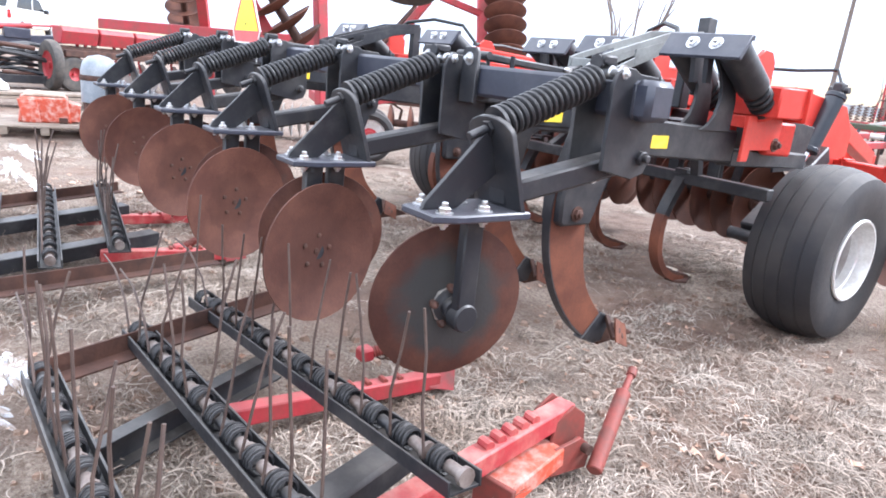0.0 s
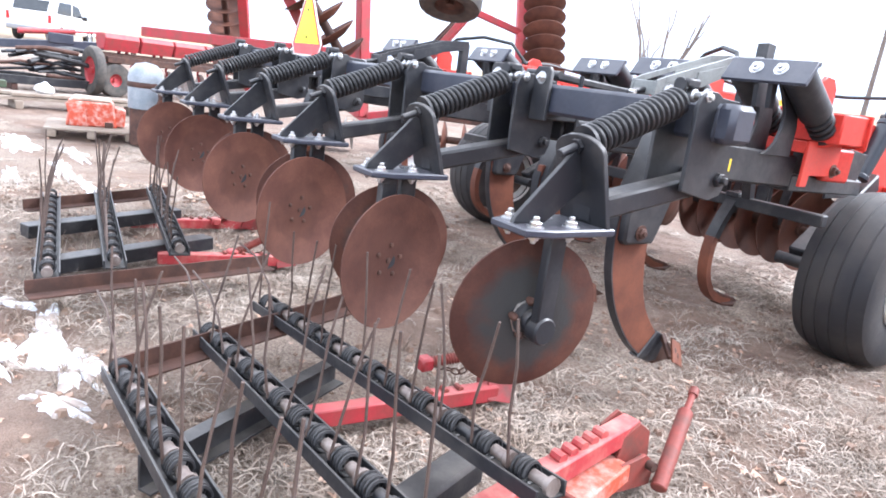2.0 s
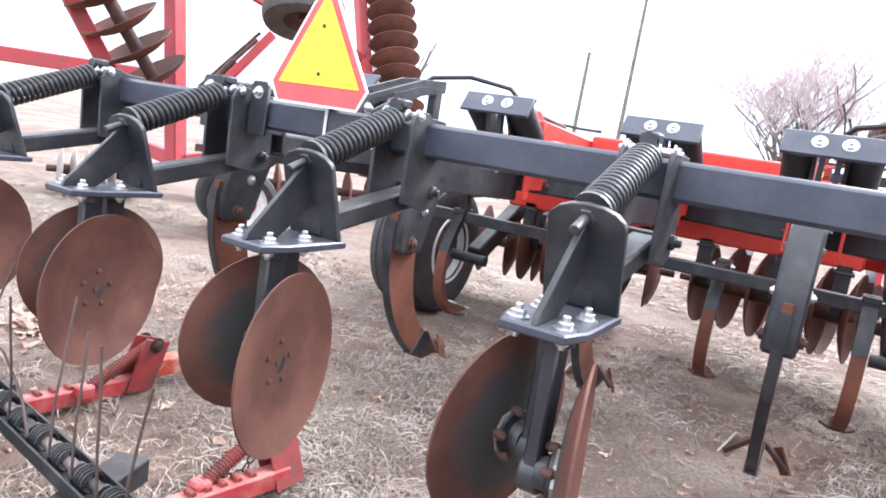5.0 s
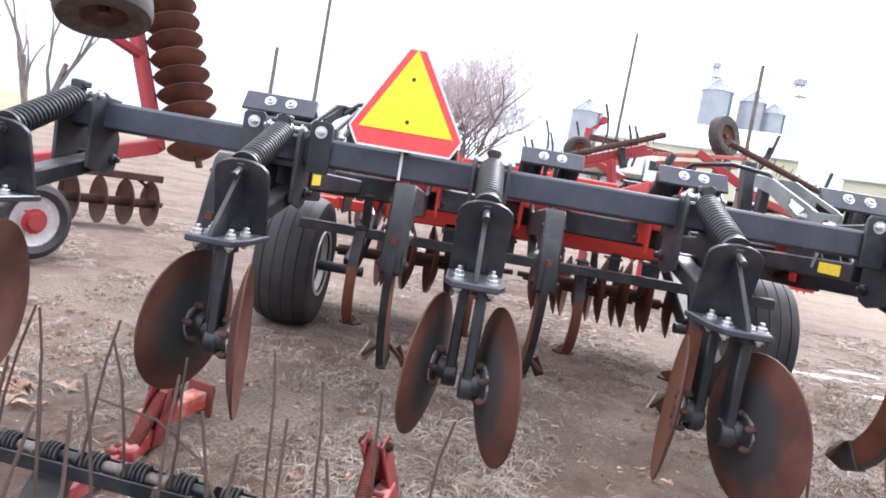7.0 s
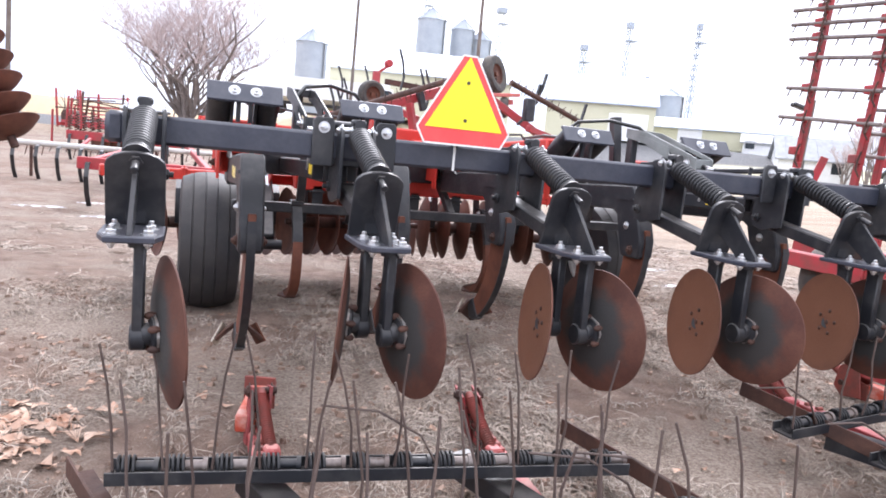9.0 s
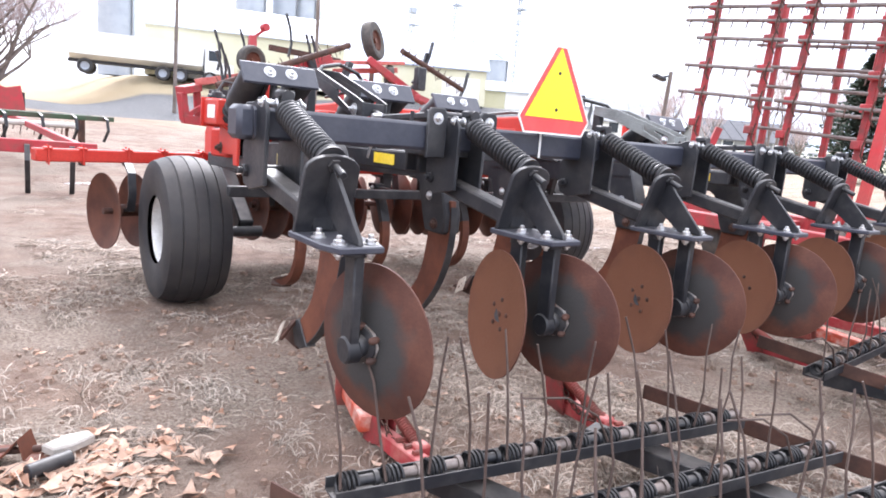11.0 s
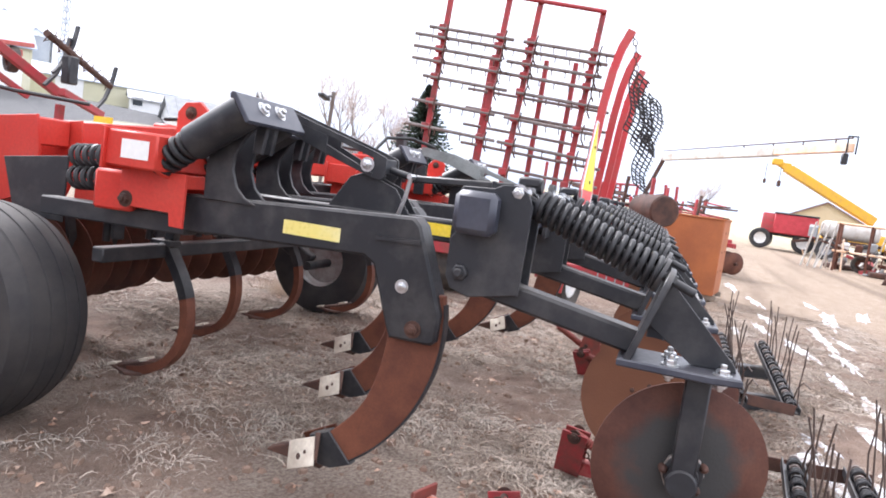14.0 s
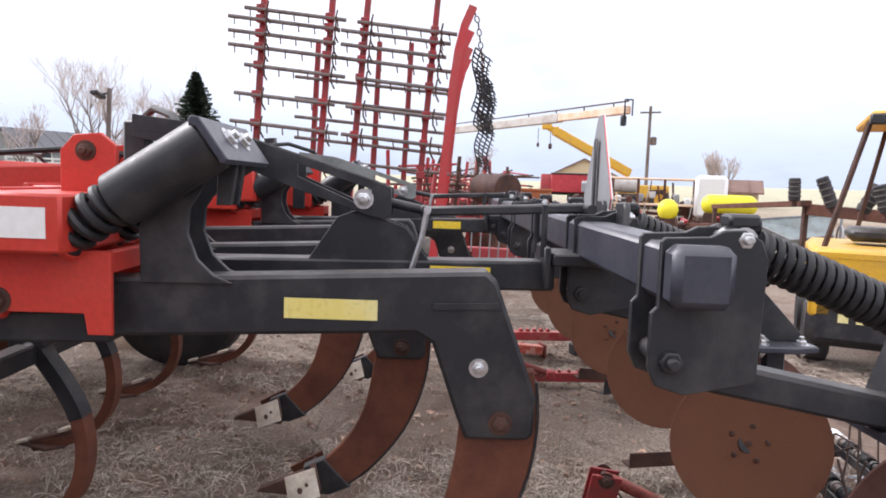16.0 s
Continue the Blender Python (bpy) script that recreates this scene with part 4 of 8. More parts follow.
# front gang tubes with clamps
for sx in (-1, 1):
    gt = part("gang_tube", Shape().beam((sx * 0.25, 3.50, 0.848), (sx * 2.36, 3.02, 0.838), 0.10, 0.085, b=0.008), red_paint, ripper, "red square gang tube")
    for q in (0.12, 0.3, 0.46, 0.6, 0.72, 0.86, 0.96):
        p = Vector((sx * 0.25, 3.50, 0.848)).lerp(Vector((sx * 2.36, 3.02, 0.838)), q)
        cl = Shape().box(p + Vector((0, 0, 0.046)), (0.05, 0.13, 0.014), b=0.003)
        for yy in (-0.058, 0.058):
            cl.cyl(p + Vector((0, yy, -0.06)), p + Vector((0, yy, 0.066)), 0.007, 8)
        part("gang_clamp", cl, red_paint, gt)
    # wheel mount plates
    for q in (-0.13, 0.13):
        part("wheel_bracket", Shape().prism([(2.55, 1.30), (3.25, 1.22), (3.40, 1.05), (3.40, 0.86), (2.90, 0.80), (2.62, 0.90), (2.52, 1.12)], sx * 1.02 + q - 0.008, sx * 1.02 + q + 0.008, b=0.003), red_paint, frame_red)
    part("bracket_web", Shape().box((sx * 1.02, 3.1, 1.12), (0.24, 0.30, 0.20), b=0.01), red_paint, frame_red)
    part("bracket_web", Shape().box((sx * 1.02, 2.66, 1.22), (0.24, 0.10, 0.14), b=0.01), red_paint, frame_red)
    # lift cylinder
    T, B = Vector((sx * 1.20, 2.985, 1.315)), Vector((sx * 1.16, 2.80, 0.845))
    d = (B - T).normalized()
    cy = part("lift_cylinder", Shape().cyl(T + d * 0.04, T + d * 0.40, 0.056, 20, b=0.006).cyl(T + d * 0.03, T + d * 0.06, 0.062, 20, b=0.004).cyl(T + d * 0.385, T + d * 0.415, 0.062, 20, b=0.004), cyl_mat, ripper, "dark hydraulic lift cylinder")
    part("cylinder_rod", Shape().cyl(T + d * 0.41, B + d * 0.06, 0.020, 14), chrome, cy, "chromed rod")
    part("cylinder_clevis", Shape().box(T, (0.07, 0.07, 0.09), b=0.012).cyl(T + Vector((-0.06, 0, 0)), T + Vector((0.06, 0, 0)), 0.02, 12), black_paint, cy)
    part("cylinder_guard", Shape().prism([(2.18, 1.130), (2.56, 1.085), (2.48, 0.840), (2.19, 0.830)], sx * 1.30 - 0.006, sx * 1.30 + 0.006, b=0.002), black_paint, cy)
    part("hydraulic_hose", Shape().tube([T + Vector((0, 0.03, 0.02)), T + Vector((-sx * 0.08, 0.10, 0.12)), T + Vector((-sx * 0.30, 0.05, 0.10)), (sx * 0.66, 2.75, 1.40)], 0.011, 8), hose_mat, cy)
    # axle arm
    part("axle_arm", Shape().beam((sx * 1.16, 3.05, 0.92), (sx * 1.20, 2.28, 0.46), 0.10, 0.12, b=0.01).cyl((sx * 1.10, 2.26, 0.44), (sx * 1.46, 2.26, 0.44), 0.036, 16), black_paint, frame_red)
    # outer black spring pairs beside the blocks
    for zz in (1.17, 1.08):
        part("frame_spring", Shape().coil((sx * 1.47, 1.64, zz), (sx * 1.41, 2.02, zz - 0.03), 0.043, 0.011, 9, 14, 6), spring_paint, frame_red, "black coil spring")
    for q in (-0.045, 0.045):
        part("spring_bracket", Shape().prism([(1.66, 1.23), (1.76, 1.22), (1.76, 0.93), (1.66, 0.93)], sx * 1.47 + q - 0.005, sx * 1.47 + q + 0.005, b=0.002), black_paint, frame_red)
    part("side_rail", Shape().beam((sx * 1.50, 1.34, 0.945), (sx * 1.478, 2.08, 0.926), 0.08, 0.075, b=0.006), black_paint, frame_red)
    part("frame_decal", Shape().box((sx * 0.689, 2.62, 1.325), (0.003, 0.13, 0.034)), yellow_tape, frame_red)
    part("frame_hose", Shape().tube([(sx * 0.66, 1.62, 1.37), (sx * 0.80, 1.58, 1.50), (sx * 0.98, 1.46, 1.525), (sx * 1.14, 1.34, 1.49), (sx * 1.20, 1.28, 1.42)], 0.012, 8).tube([(sx * 0.70, 2.2, 1.37), (sx * 0.72, 1.9, 1.395), (sx * 0.68, 1.6, 1.38)], 0.011, 8), hose_mat, frame_red)
# tall black post on the right-hand link
part("stop_post", Shape().beam((1.145, 1.575, 1.20), (1.120, 1.605, 1.565), 0.065, 0.065, b=0.004), black_paint, frame_red)

# tyres and rims
TY_R = 0.470
edges = [-0.180, -0.118, -0.106, -0.042, -0.030, 0.030, 0.042, 0.106, 0.118, 0.180]
ring = [(0.214, -0.172), (0.242, -0.182), (0.315, -0.191), (0.370, -0.193), (0.405, -0.188)]
deep = ring[:]
for a, e in enumerate(edges):
    r_here = TY_R - 0.046 * (abs(e) / 0.19) ** 2.2
    deep.append((r_here, e))
    if a % 2 == 1 and a < len(edges) - 1:
        deep.append((r_here - 0.005, e + 0.003))
        deep.append((TY_R - 0.046 * (abs(edges[a + 1]) / 0.19) ** 2.2 - 0.005, edges[a + 1] - 0.003))
deep += [(r, -h) for r, h in ring[::-1]]
m_tyre = Shape().lathe(deep, (0, 0, 0), (1, 0, 0), 56, closed=False).mesh("tyre", rubber, 30)
rim_s = Shape().lathe([(0.215, -0.145), (0.236, -0.150), (0.240, -0.140), (0.212, -0.120), (0.195, -0.04), (0.195, 0.04), (0.205, 0.120), (0.218, 0.172), (0.222, 0.184), (0.217, 0.191), (0.208, 0.190), (0.202, 0.174), (0.198, 0.126), (0.190, 0.118), (0.187, 0.078)], (0, 0, 0), (1, 0, 0), 40, closed=False)
rim_s.lathe([(0.186, -0.07), (0.2, -0.12)][::-1], (0, 0, 0), (1, 0, 0), 40, closed=False)
m_rim = rim_s.mesh("rim", white_rim)
m_wdisc_shape = Shape().lathe([(0.187, 0.078), (0.180, 0.060), (0.178, -0.040), (0.170, -0.078), (0.130, -0.060), (0.090, -0.052), (0.0, -0.052)], (0, 0, 0), (1, 0, 0), 40, closed=False).lathe([(0.0, -0.075), (0.15, -0.085), (0.188, -0.085)], (0, 0, 0), (1, 0, 0), 40, closed=False)
# disc and barrel in mid-grey on the right wheel, dark brown on the left
m_wdisc = {1: m_wdisc_shape.mesh("wheel_disc", surface("mid_grey_wheel_disc", (0.40, 0.39, 0.39), 0.45, 0.3, col2=(0.24, 0.21, 0.19), scale=11, amount=0.9, bump=0.1)), -1: m_wdisc_shape.mesh("wheel_disc", surface("dark_brown_wheel_disc", (0.085, 0.060, 0.050), 0.7, 0.1, col2=(0.16, 0.11, 0.085), scale=11, amount=0.9, bump=0.15))}
hub_s = Shape().lathe([(0.062, -0.055), (0.062, -0.01), (0.050, 0.002), (0.0, 0.005)], (0, 0, 0), (1, 0, 0), 20, closed=False)
for k in range(6):
    t = k * math.pi / 3
    hub_s.bolt((-0.053, 0.09 * math.cos(t), 0.09 * math.sin(t)), (1, 0, 0), 0.013, 0.012, 0.008)
m_hub = hub_s.mesh("wheel_hub", rust_dark)
for sx in (-1, 1):
    m = Matrix.Translation((sx * 1.592, 2.315, 0.449)) @ (Matrix.Rotation(math.pi, 4, "Z") if sx < 0 else Matrix.Identity(4))
    wh = part("tyre", m_tyre, None, ripper, "wide black ribbed implement tyre", m)
    deep_set = (-0.045 if sx < 0 else 0.0, 0, 0)
    part("rim", m_rim, None, wh, "white steel rim", deep_set)
    part("wheel_disc", m_wdisc[sx], None, wh, "grey steel wheel disc" if sx > 0 else "dark brown steel wheel disc", deep_set)
    part("wheel_hub", m_hub, None, wh, at=deep_set)

# chisel bar with C-shaped spring shanks
cb = part("shank_rail", Shape().beam((-1.48, 1.80, 0.756), (1.52, 1.80, 0.756), 0.062, 0.062, b=0.006), black_paint, ripper, "black square rail carrying spring shanks")
cpath = [(1.795, 0.80), (1.765, 0.745), (1.705, 0.655), (1.655, 0.55), (1.640, 0.43), (1.665, 0.32), (1.73, 0.235), (1.82, 0.185), (1.93, 0.158)]
cpath = soften([(0, y, z) for y, z in cpath], 4)
s = Shape().strap(cpath[8:], 0.060, 0.040)
m_c = s.mesh("spring_shank", rust_shank)
m_ct = Shape().strap(cpath[:13], 0.062, 0.043).box((0, 1.80, 0.79), (0.075, 0.11, 0.03), b=0.004).mesh("shank_top", black_paint)
s = Shape().prism([(-0.035, 1.84), (-0.075, 1.90), (0.0, 2.06), (0.075, 1.90), (0.035, 1.84)], 0.148, 0.162, axis="z", b=0.002)
s.beam((0, 1.77, 0.215), (0, 1.99, 0.150), 0.052, 0.055, b=0.008)
m_cs = s.mesh("shank_sweep", rust_dark)
m_cb = {sx: Shape().bolt((sx * 0.038, 1.79, 0.775), (sx, 0, 0), 0.014, 0.012, 0.006).mesh("shank_clamp_bolt", zinc) for sx in (-1, 1)}
m_wearpad = Shape().box((0, 1.845, 0.224), (0.044, 0.055, 0.012), Matrix.Rotation(radians(-17), 4, "X")).mesh("worn_pad", bare_steel)
m_tippad = Shape().box((0, 2.03, 0.166), (0.040, 0.05, 0.010), Matrix.Rotation(radians(-14), 4, "X")).mesh("worn_tip", bare_steel)
for x, dy in ((-1.08, 0.0), (-0.34, 0.26), (0.36, 0.26), (1.02, 0.02)):
    c = part("spring_shank", m_c, None, ripper, "rusty C-shaped spring shank", (x, dy, 0))
    part("shank_top", m_ct, None, c)
    part("shank_sweep", m_cs, None, c)
    for sx in (-1, 1):
        part("clamp_bolt", m_cb[sx], None, c)
    part("worn_pad", m_wearpad, None, c)
    part("worn_tip", m_tippad, None, c)
for a, b2 in (((-0.34, 2.06, 0.762), (-0.34, 1.80, 0.762)), ((0.36, 2.06, 0.762), (0.36, 1.80, 0.762)), ((-1.06, 1.74, 1.00), (-1.06, 1.80, 0.76)), ((1.10, 1.74, 1.00), (1.10, 1.80, 0.76)), ((0, 2.15, 1.0), (0, 1.80, 0.77))):
    part("rail_stay", Shape().beam(a, b2, 0.05, 0.05), black_paint, cb)

# front disc gangs
m_fd = dished_disc(0.262, 0.06, (0, 0, 0), (1, 0, 0), 0.07, 0.006, 36).mesh("gang_disc", rust)
m_spool = Shape().cyl((0.01, 0, 0), (0.19, 0, 0), 0.045, 12).mesh("gang_spool", rust_dark)
for x_in, x_out, y_in, y_out, z_g, n_d in ((0.22, 1.90, 3.42, 2.98, 0.475, 9), (0.12, 0.96, 2.86, 2.72, 0.560, 6)):
    for sx in (-1, 1):
        p_in, p_out = Vector((sx * x_in, y_in, z_g)), Vector((sx * x_out, y_out, z_g))
        ax_g = (p_out - p_in).normalized()
        gang = part("disc_gang", Shape().cyl(p_in - ax_g * 0.1, p_out + ax_g * 0.06, 0.022, 12), rust_dark, ripper, "front gang of rusty concave discs")
        rot = ax_g.to_track_quat("X", "Z").to_matrix().to_4x4()
        for k in range(n_d):
            p = p_in.lerp(p_out, k / (n_d - 1))
            part("gang_disc", m_fd, None, gang, at=Matrix.Translation(p) @ rot)
            if k < n_d - 1:
                part("gang_spool", m_spool, None, gang, at=Matrix.Translation(p) @ rot)
        for q in (0.08, 0.5, 0.94):
            p = p_in.lerp(p_out, q)
            pts = [p + Vector((0, 0.0, 0)), p + Vector((0, -0.14, 0.02)), p + Vector((0, -0.19, 0.14)), p + Vector((0, -0.16, 0.27)), p + Vector((0, -0.04, 0.325)), p + Vector((0, 0.05, 0.32))]
            part("gang_hanger", Shape().strap(pts, 0.05, 0.022), black_paint, gang, "black C-spring hanger")


# ---- spring-tine harrow sections lying upside down on the ground behind the discs ----


def lerp(a, b, q):
    return Vector(a).lerp(Vector(b), q)


def tine_bar(parent, p0, p1, n, seed, bent=()):
    """A channel with spring coils in it and long wire tines standing up."""
    r = random.Random(seed)
    p0, p1 = Vector(p0), Vector(p1)
    d = (p1 - p0).normalized()
    side = d.cross(Vector((0, 0, 1))).normalized()
    ch = Shape()
    ch.beam(p0, p1, 0.086, 0.008, b=0.001)
    bar_ob = part("tine_bar", ch, black_paint, parent, "black channel bar with spring tines")
    for sg in (-1, 1):
        part("bar_flange", Shape().beam(p0 + side * sg * 0.047 + Vector((0, 0, 0.016)), p1 + side * sg * 0.047 + Vector((0, 0, 0.016)), 0.007, 0.040, b=0.001), black_paint, bar_ob)
    for k in range(n):
        q = (k + 0.35) / n
        c = lerp(p0, p1, q) + Vector((0, 0, 0.034))
        lean = r.uniform(-0.05, 0.03)
        fwd = r.uniform(-0.07, 0.02)
        top = r.uniform(0.34, 0.42)
        sp = Shape()
        # coil on its sleeve
        sp.coil(c - d * 0.030, c + d * 0.026, 0.029, 0.0052, 4, 12, 5)
        part("tine_coil", sp, spring_paint, bar_ob)
        part("tine_sleeve", Shape().cyl(c + d * 0.026, c + d * 0.085, 0.016, 10).cyl(c + d * 0.078, c + d * 0.092, 0.024, 10), black_paint if k % 3 == 0 else sleeve_steel, bar_ob)
        base = c + side * 0.029 - d * 0.030
        if k in bent:
            pts = [base, base + Vector((0, 0, 0.10)) - d * 0.06, base + Vector((0, 0, 0.18)) - d * 0.20, base + Vector((0, 0, 0.20)) - d * 0.38]
        else:
            pts = [base, base + Vector((0, 0, top * 0.35)) + d * (lean * 0.3 + r.uniform(-0.012, 0.012)) + side * (fwd * 0.3 + r.uniform(-0.012, 0.012)), base + Vector((0, 0, top * 0.7)) + d * lean * 0.8 + side * fwd * 0.8, base + Vector((0, 0, top)) + d * lean * 1.6 + side * fwd * 1.4]
        part("tine", Shape().tube(pts, 0.0044, 6, taper=0.0036), tine_steel, bar_ob, "thin rusty wire tine")
    return bar_ob


def side_angle(parent, p0, p1, mat, w=0.075):
    """An L-shaped iron along the end of a section."""
    p0, p1 = Vector(p0), Vector(p1)
    d = (p1 - p0).normalized()
    side = d.cross(Vector((0, 0, 1))).normalized()
    s = Shape().beam(p0, p1, w, 0.008, b=0.001)
    s.beam(p0 + side * w * 0.48 + Vector((0, 0, w * 0.42)), p1 + side * w * 0.48 + Vector((0, 0, w * 0.42)), 0.008, w * 0.85, b=0.001)
    return part("side_angle", s, mat, parent, "brown rusty angle iron")


red_rust = surface("rusty_red_tube", (0.24, 0.048, 0.036), 0.65, col2=(0.14, 0.05, 0.038), scale=14, amount=0.9, bump=0.2)

post_red = surface("dull_rusty_red_paint", (0.30, 0.030, 0.034), 0.62, col2=(0.16, 0.045, 0.038), scale=16, amount=0.95, dust=(0.5, 0.3, 0.27), dust_amount=0.25, bump=0.25)


def pull_arm(parent, back, base, top, strut_end, mat, width=0.062):
    """A square pull arm lying on the ground, its upright post at the front and the ribbed tube that stays the post."""
    back, base, top, strut_end = Vector(back), Vector(base), Vector(top), Vector(strut_end)
    d = (base - back).normalized()
    side = d.cross(Vector((0, 0, 1))).normalized()
    arm = part("pull_arm", Shape().beam(back, base, width, width, b=0.005), mat, parent, "red square pull arm with an upright post")
    up = top - base
    foot = base - Vector((0, 0, 0.03))
    for sg in (-1, 1):
        o = side * sg * 0.036
        ps = Shape().beam(foot + o, top + o - up.normalized() * 0.005, 0.009, 0.115, b=0.001, up=d)
        part("post_plate", ps, post_red, arm)
    part("post_web", Shape().beam(foot + d * 0.022, top + d * 0.022 - up * 0.18, 0.064, 0.008, b=0.001, up=d), post_red, arm)
    part("post_pin", Shape().cyl(top - side * 0.062 - up * 0.12, top + side * 0.062 - up * 0.12, 0.014, 12).bolt(top - side * 0.041 - up * 0.12, -side, 0.022, 0.014, 0.006).bolt(top + side * 0.041 - up * 0.12, side, 0.022, 0.014, 0.006), rust_dark, arm)
    ds = (strut_end - top).normalized()
    ss = Shape().cyl(top - up * 0.12, strut_end, 0.020, 14)
    n = int((strut_end - top).length / 0.011)
    for k in range(3, n - 1):
        c = top - up * 0.12 * (1 - k / n) + (strut_end - top) * (k / n)
        ss.lathe([(0.020, -0.003), (0.0245, 0.0), (0.020, 0.003)], c, ds, 14, closed=False)
    part("ribbed_strut", ss, red_rust, arm, "ribbed rusty-red strut tube")
    part("strut_lug", Shape().box(strut_end, (0.06, 0.06, 0.055), b=0.01), mat, arm)
    for k in range(5):
        c = lerp(base, back, 0.20 + 0.075 * k) + Vector((0, 0, width / 2))
        part("arm_tooth", Shape().cyl(c - side * 0.018 + Vector((0, 0, 0.006)), c + side * 0.018 + Vector((0, 0, 0.004)), 0.011, 7), red_rust, arm)
    part("stay_chain", chain_links([top - up * 0.25 - side * 0.02, base.lerp(strut_end, 0.45) - side * 0.03 + Vector((0, 0, 0.01)), strut_end - side * 0.03]), rust_dark, arm, "short rusty chain")
    return arm


def chain_links(pts, r=0.012, wire=0.0035):
    s = Shape()
    for k in range(len(pts) - 1):
        a, b2 = Vector(pts[k]), Vector(pts[k + 1])
        d = b2 - a
        m = max(1, int(d.length / (r * 2.4)))
        u, w = frame_of(d)
        for j in range(m):
            c = a + d * ((j + 0.5) / m)
            dn = d.normalized()
            q = u if j % 2 else w
            loop = [c + dn * (math.cos(t) * r * 1.55) + q * (math.sin(t) * r) for t in np.linspace(0, 2 * math.pi, 9)]
            s.tube(loop, wire, 4)
    return s


left_h = thing("tine_harrow_section", "black spring-tine harrow section upside down on dirt", "harrow", (-1.1, -0.9, 0.1), "harrow sections")
right_h = thing("tine_harrow_section", "black spring-tine harrow section tilted upside down on dirt", "harrow", (1.4, -0.9, 0.1), "harrow sections")


def place_children(parent):
    inv = parent.matrix_world.inverted()
    for o in parent.children:
        o.matrix_basis = inv @ o.matrix_basis


tine_bar(left_h, (-1.93, -0.560, 0.158), (-0.30, -0.790, 0.168), 12, 3, bent=(7,))
tine_bar(left_h, (-1.86, -0.905, 0.150), (-0.19, -1.105, 0.150), 12, 4, bent=(10, 11))
tine_bar(left_h, (-1.78, -1.210, 0.140), (-0.09, -1.390, 0.140), 12, 5)
side_angle(left_h, (-0.236, -0.33, 0.095), (-0.02, -1.47, 0.095), rust_dark)
side_angle(left_h, (-2.02, -0.42, 0.110), (-1.66, -1.36, 0.085), rust_dark)
for x0, x1 in ((-1.52, -1.20), (-0.80, -0.50)):
    part("cross_channel", Shape().beam((x0, -0.50, 0.095), (x1, -1.40, 0.075), 0.10, 0.075, b=0.004), black_paint, left_h)
arm_a = pull_arm(left_h, (-1.47, -0.80, 0.050), (-1.46, -0.04, 0.030), (-1.441, 0.02, 0.215), (-1.425, -0.27, 0.06), faded_red)
part("front_piece", Shape().beam((-1.415, 0.292, 0.080), (-1.50, -0.02, 0.070), 0.078, 0.072, b=0.006), orange_red, arm_a, "sun-bleached orange square tube")
part("end_plate", Shape().beam((-1.411, 0.306, 0.080), (-1.416, 0.292, 0.080), 0.135, 0.140, b=0.003).bolt((-1.455, 0.318, 0.125), (0.38, 0.92, 0), 0.014, 0.012, 0.006).bolt((-1.365, 0.285, 0.125), (0.38, 0.92, 0), 0.014, 0.012, 0.006), red_rust, arm_a)
pull_arm(left_h, (-0.63, -0.82, 0.060), (-0.55, -0.12, 0.035), (-0.620, -0.140, 0.222), (-0.61, -0.42, 0.07), faded_red)

tine_bar(right_h, (0.562, -0.670, 0.185), (2.195, -0.604, 0.300), 12, 11, bent=(1,))
tine_bar(right_h, (0.755, -0.957, 0.165), (2.330, -0.945, 0.285), 12, 12, bent=(0, 2))
tine_bar(right_h, (0.905, -1.281, 0.135), (2.430, -1.275, 0.265), 11, 13, bent=(1,))
side_angle(right_h, (0.722, -0.300, 0.215), (0.935, -1.290, 0.125), rust_dark)
ch_ = part("cross_channel", Shape().beam((0.985, -0.54, 0.085), (1.375, -1.31, 0.060), 0.012, 0.105, b=0.002), black_paint, right_h, "black open channel")
for dz in (-0.05, 0.05):
    part("channel_flange", Shape().beam((1.005, -0.53, 0.085 + dz), (1.395, -1.30, 0.060 + dz), 0.052, 0.008, b=0.001), black_paint, ch_)
part("cross_channel", Shape().beam((1.775, -0.49, 0.125), (2.085, -1.30, 0.125), 0.105, 0.09, b=0.012), black_paint, right_h)
pull_arm(right_h, (1.27, -0.88, 0.070), (1.300, 0.00, 0.045), (1.215, 0.055, 0.195), (1.120, -0.22, 0.115), old_red)
ARM_D = ((2.075, -0.90, 0.165), (1.890, 0.070, 0.190))
arm_d = part("pull_arm", Shape().beam(ARM_D[0], ARM_D[1], 0.066, 0.066, b=0.005), faded_red, right_h, "faded red square pull arm")
for k in range(5):
    c = lerp(ARM_D[1], ARM_D[0], 0.20 + 0.055 * k)
    part("arm_tooth", Shape().cyl(c + Vector((-0.02, 0, 0.04)), c + Vector((0.02, 0, 0.04)), 0.016, 8), faded_red, arm_d)
for x in (1.838, 1.930):
    part("hinge_plate", Shape().prism([(-0.05, 0.045), (0.07, 0.02), (0.125, 0.07), (0.105, 0.19), (0.05, 0.228), (-0.02, 0.19)], x, x + 0.012, b=0.002), red_rust, arm_d)
part("hinge_pin", Shape().cyl((1.825, 0.075, 0.10), (2.005, 0.075, 0.10), 0.016, 12), rust_dark, arm_d)
part("spring_tube", Shape().cyl((2.030, 0.080, 0.040), (1.915, 0.325, 0.205), 0.026, 14, b=0.004).cyl((1.915, 0.325, 0.205), (1.882, 0.400, 0.247), 0.012, 10).cyl((1.888, 0.388, 0.240), (1.876, 0.412, 0.254), 0.017, 10), red_rust, right_h, "rusty red tube with a thin rod")
link_d = part("link_tube", Shape().beam((1.992, -0.300, 0.058), (1.935, -0.02, 0.090), 0.094, 0.066, b=0.006), orange_red, right_h, "sun-bleached orange-red link tube")
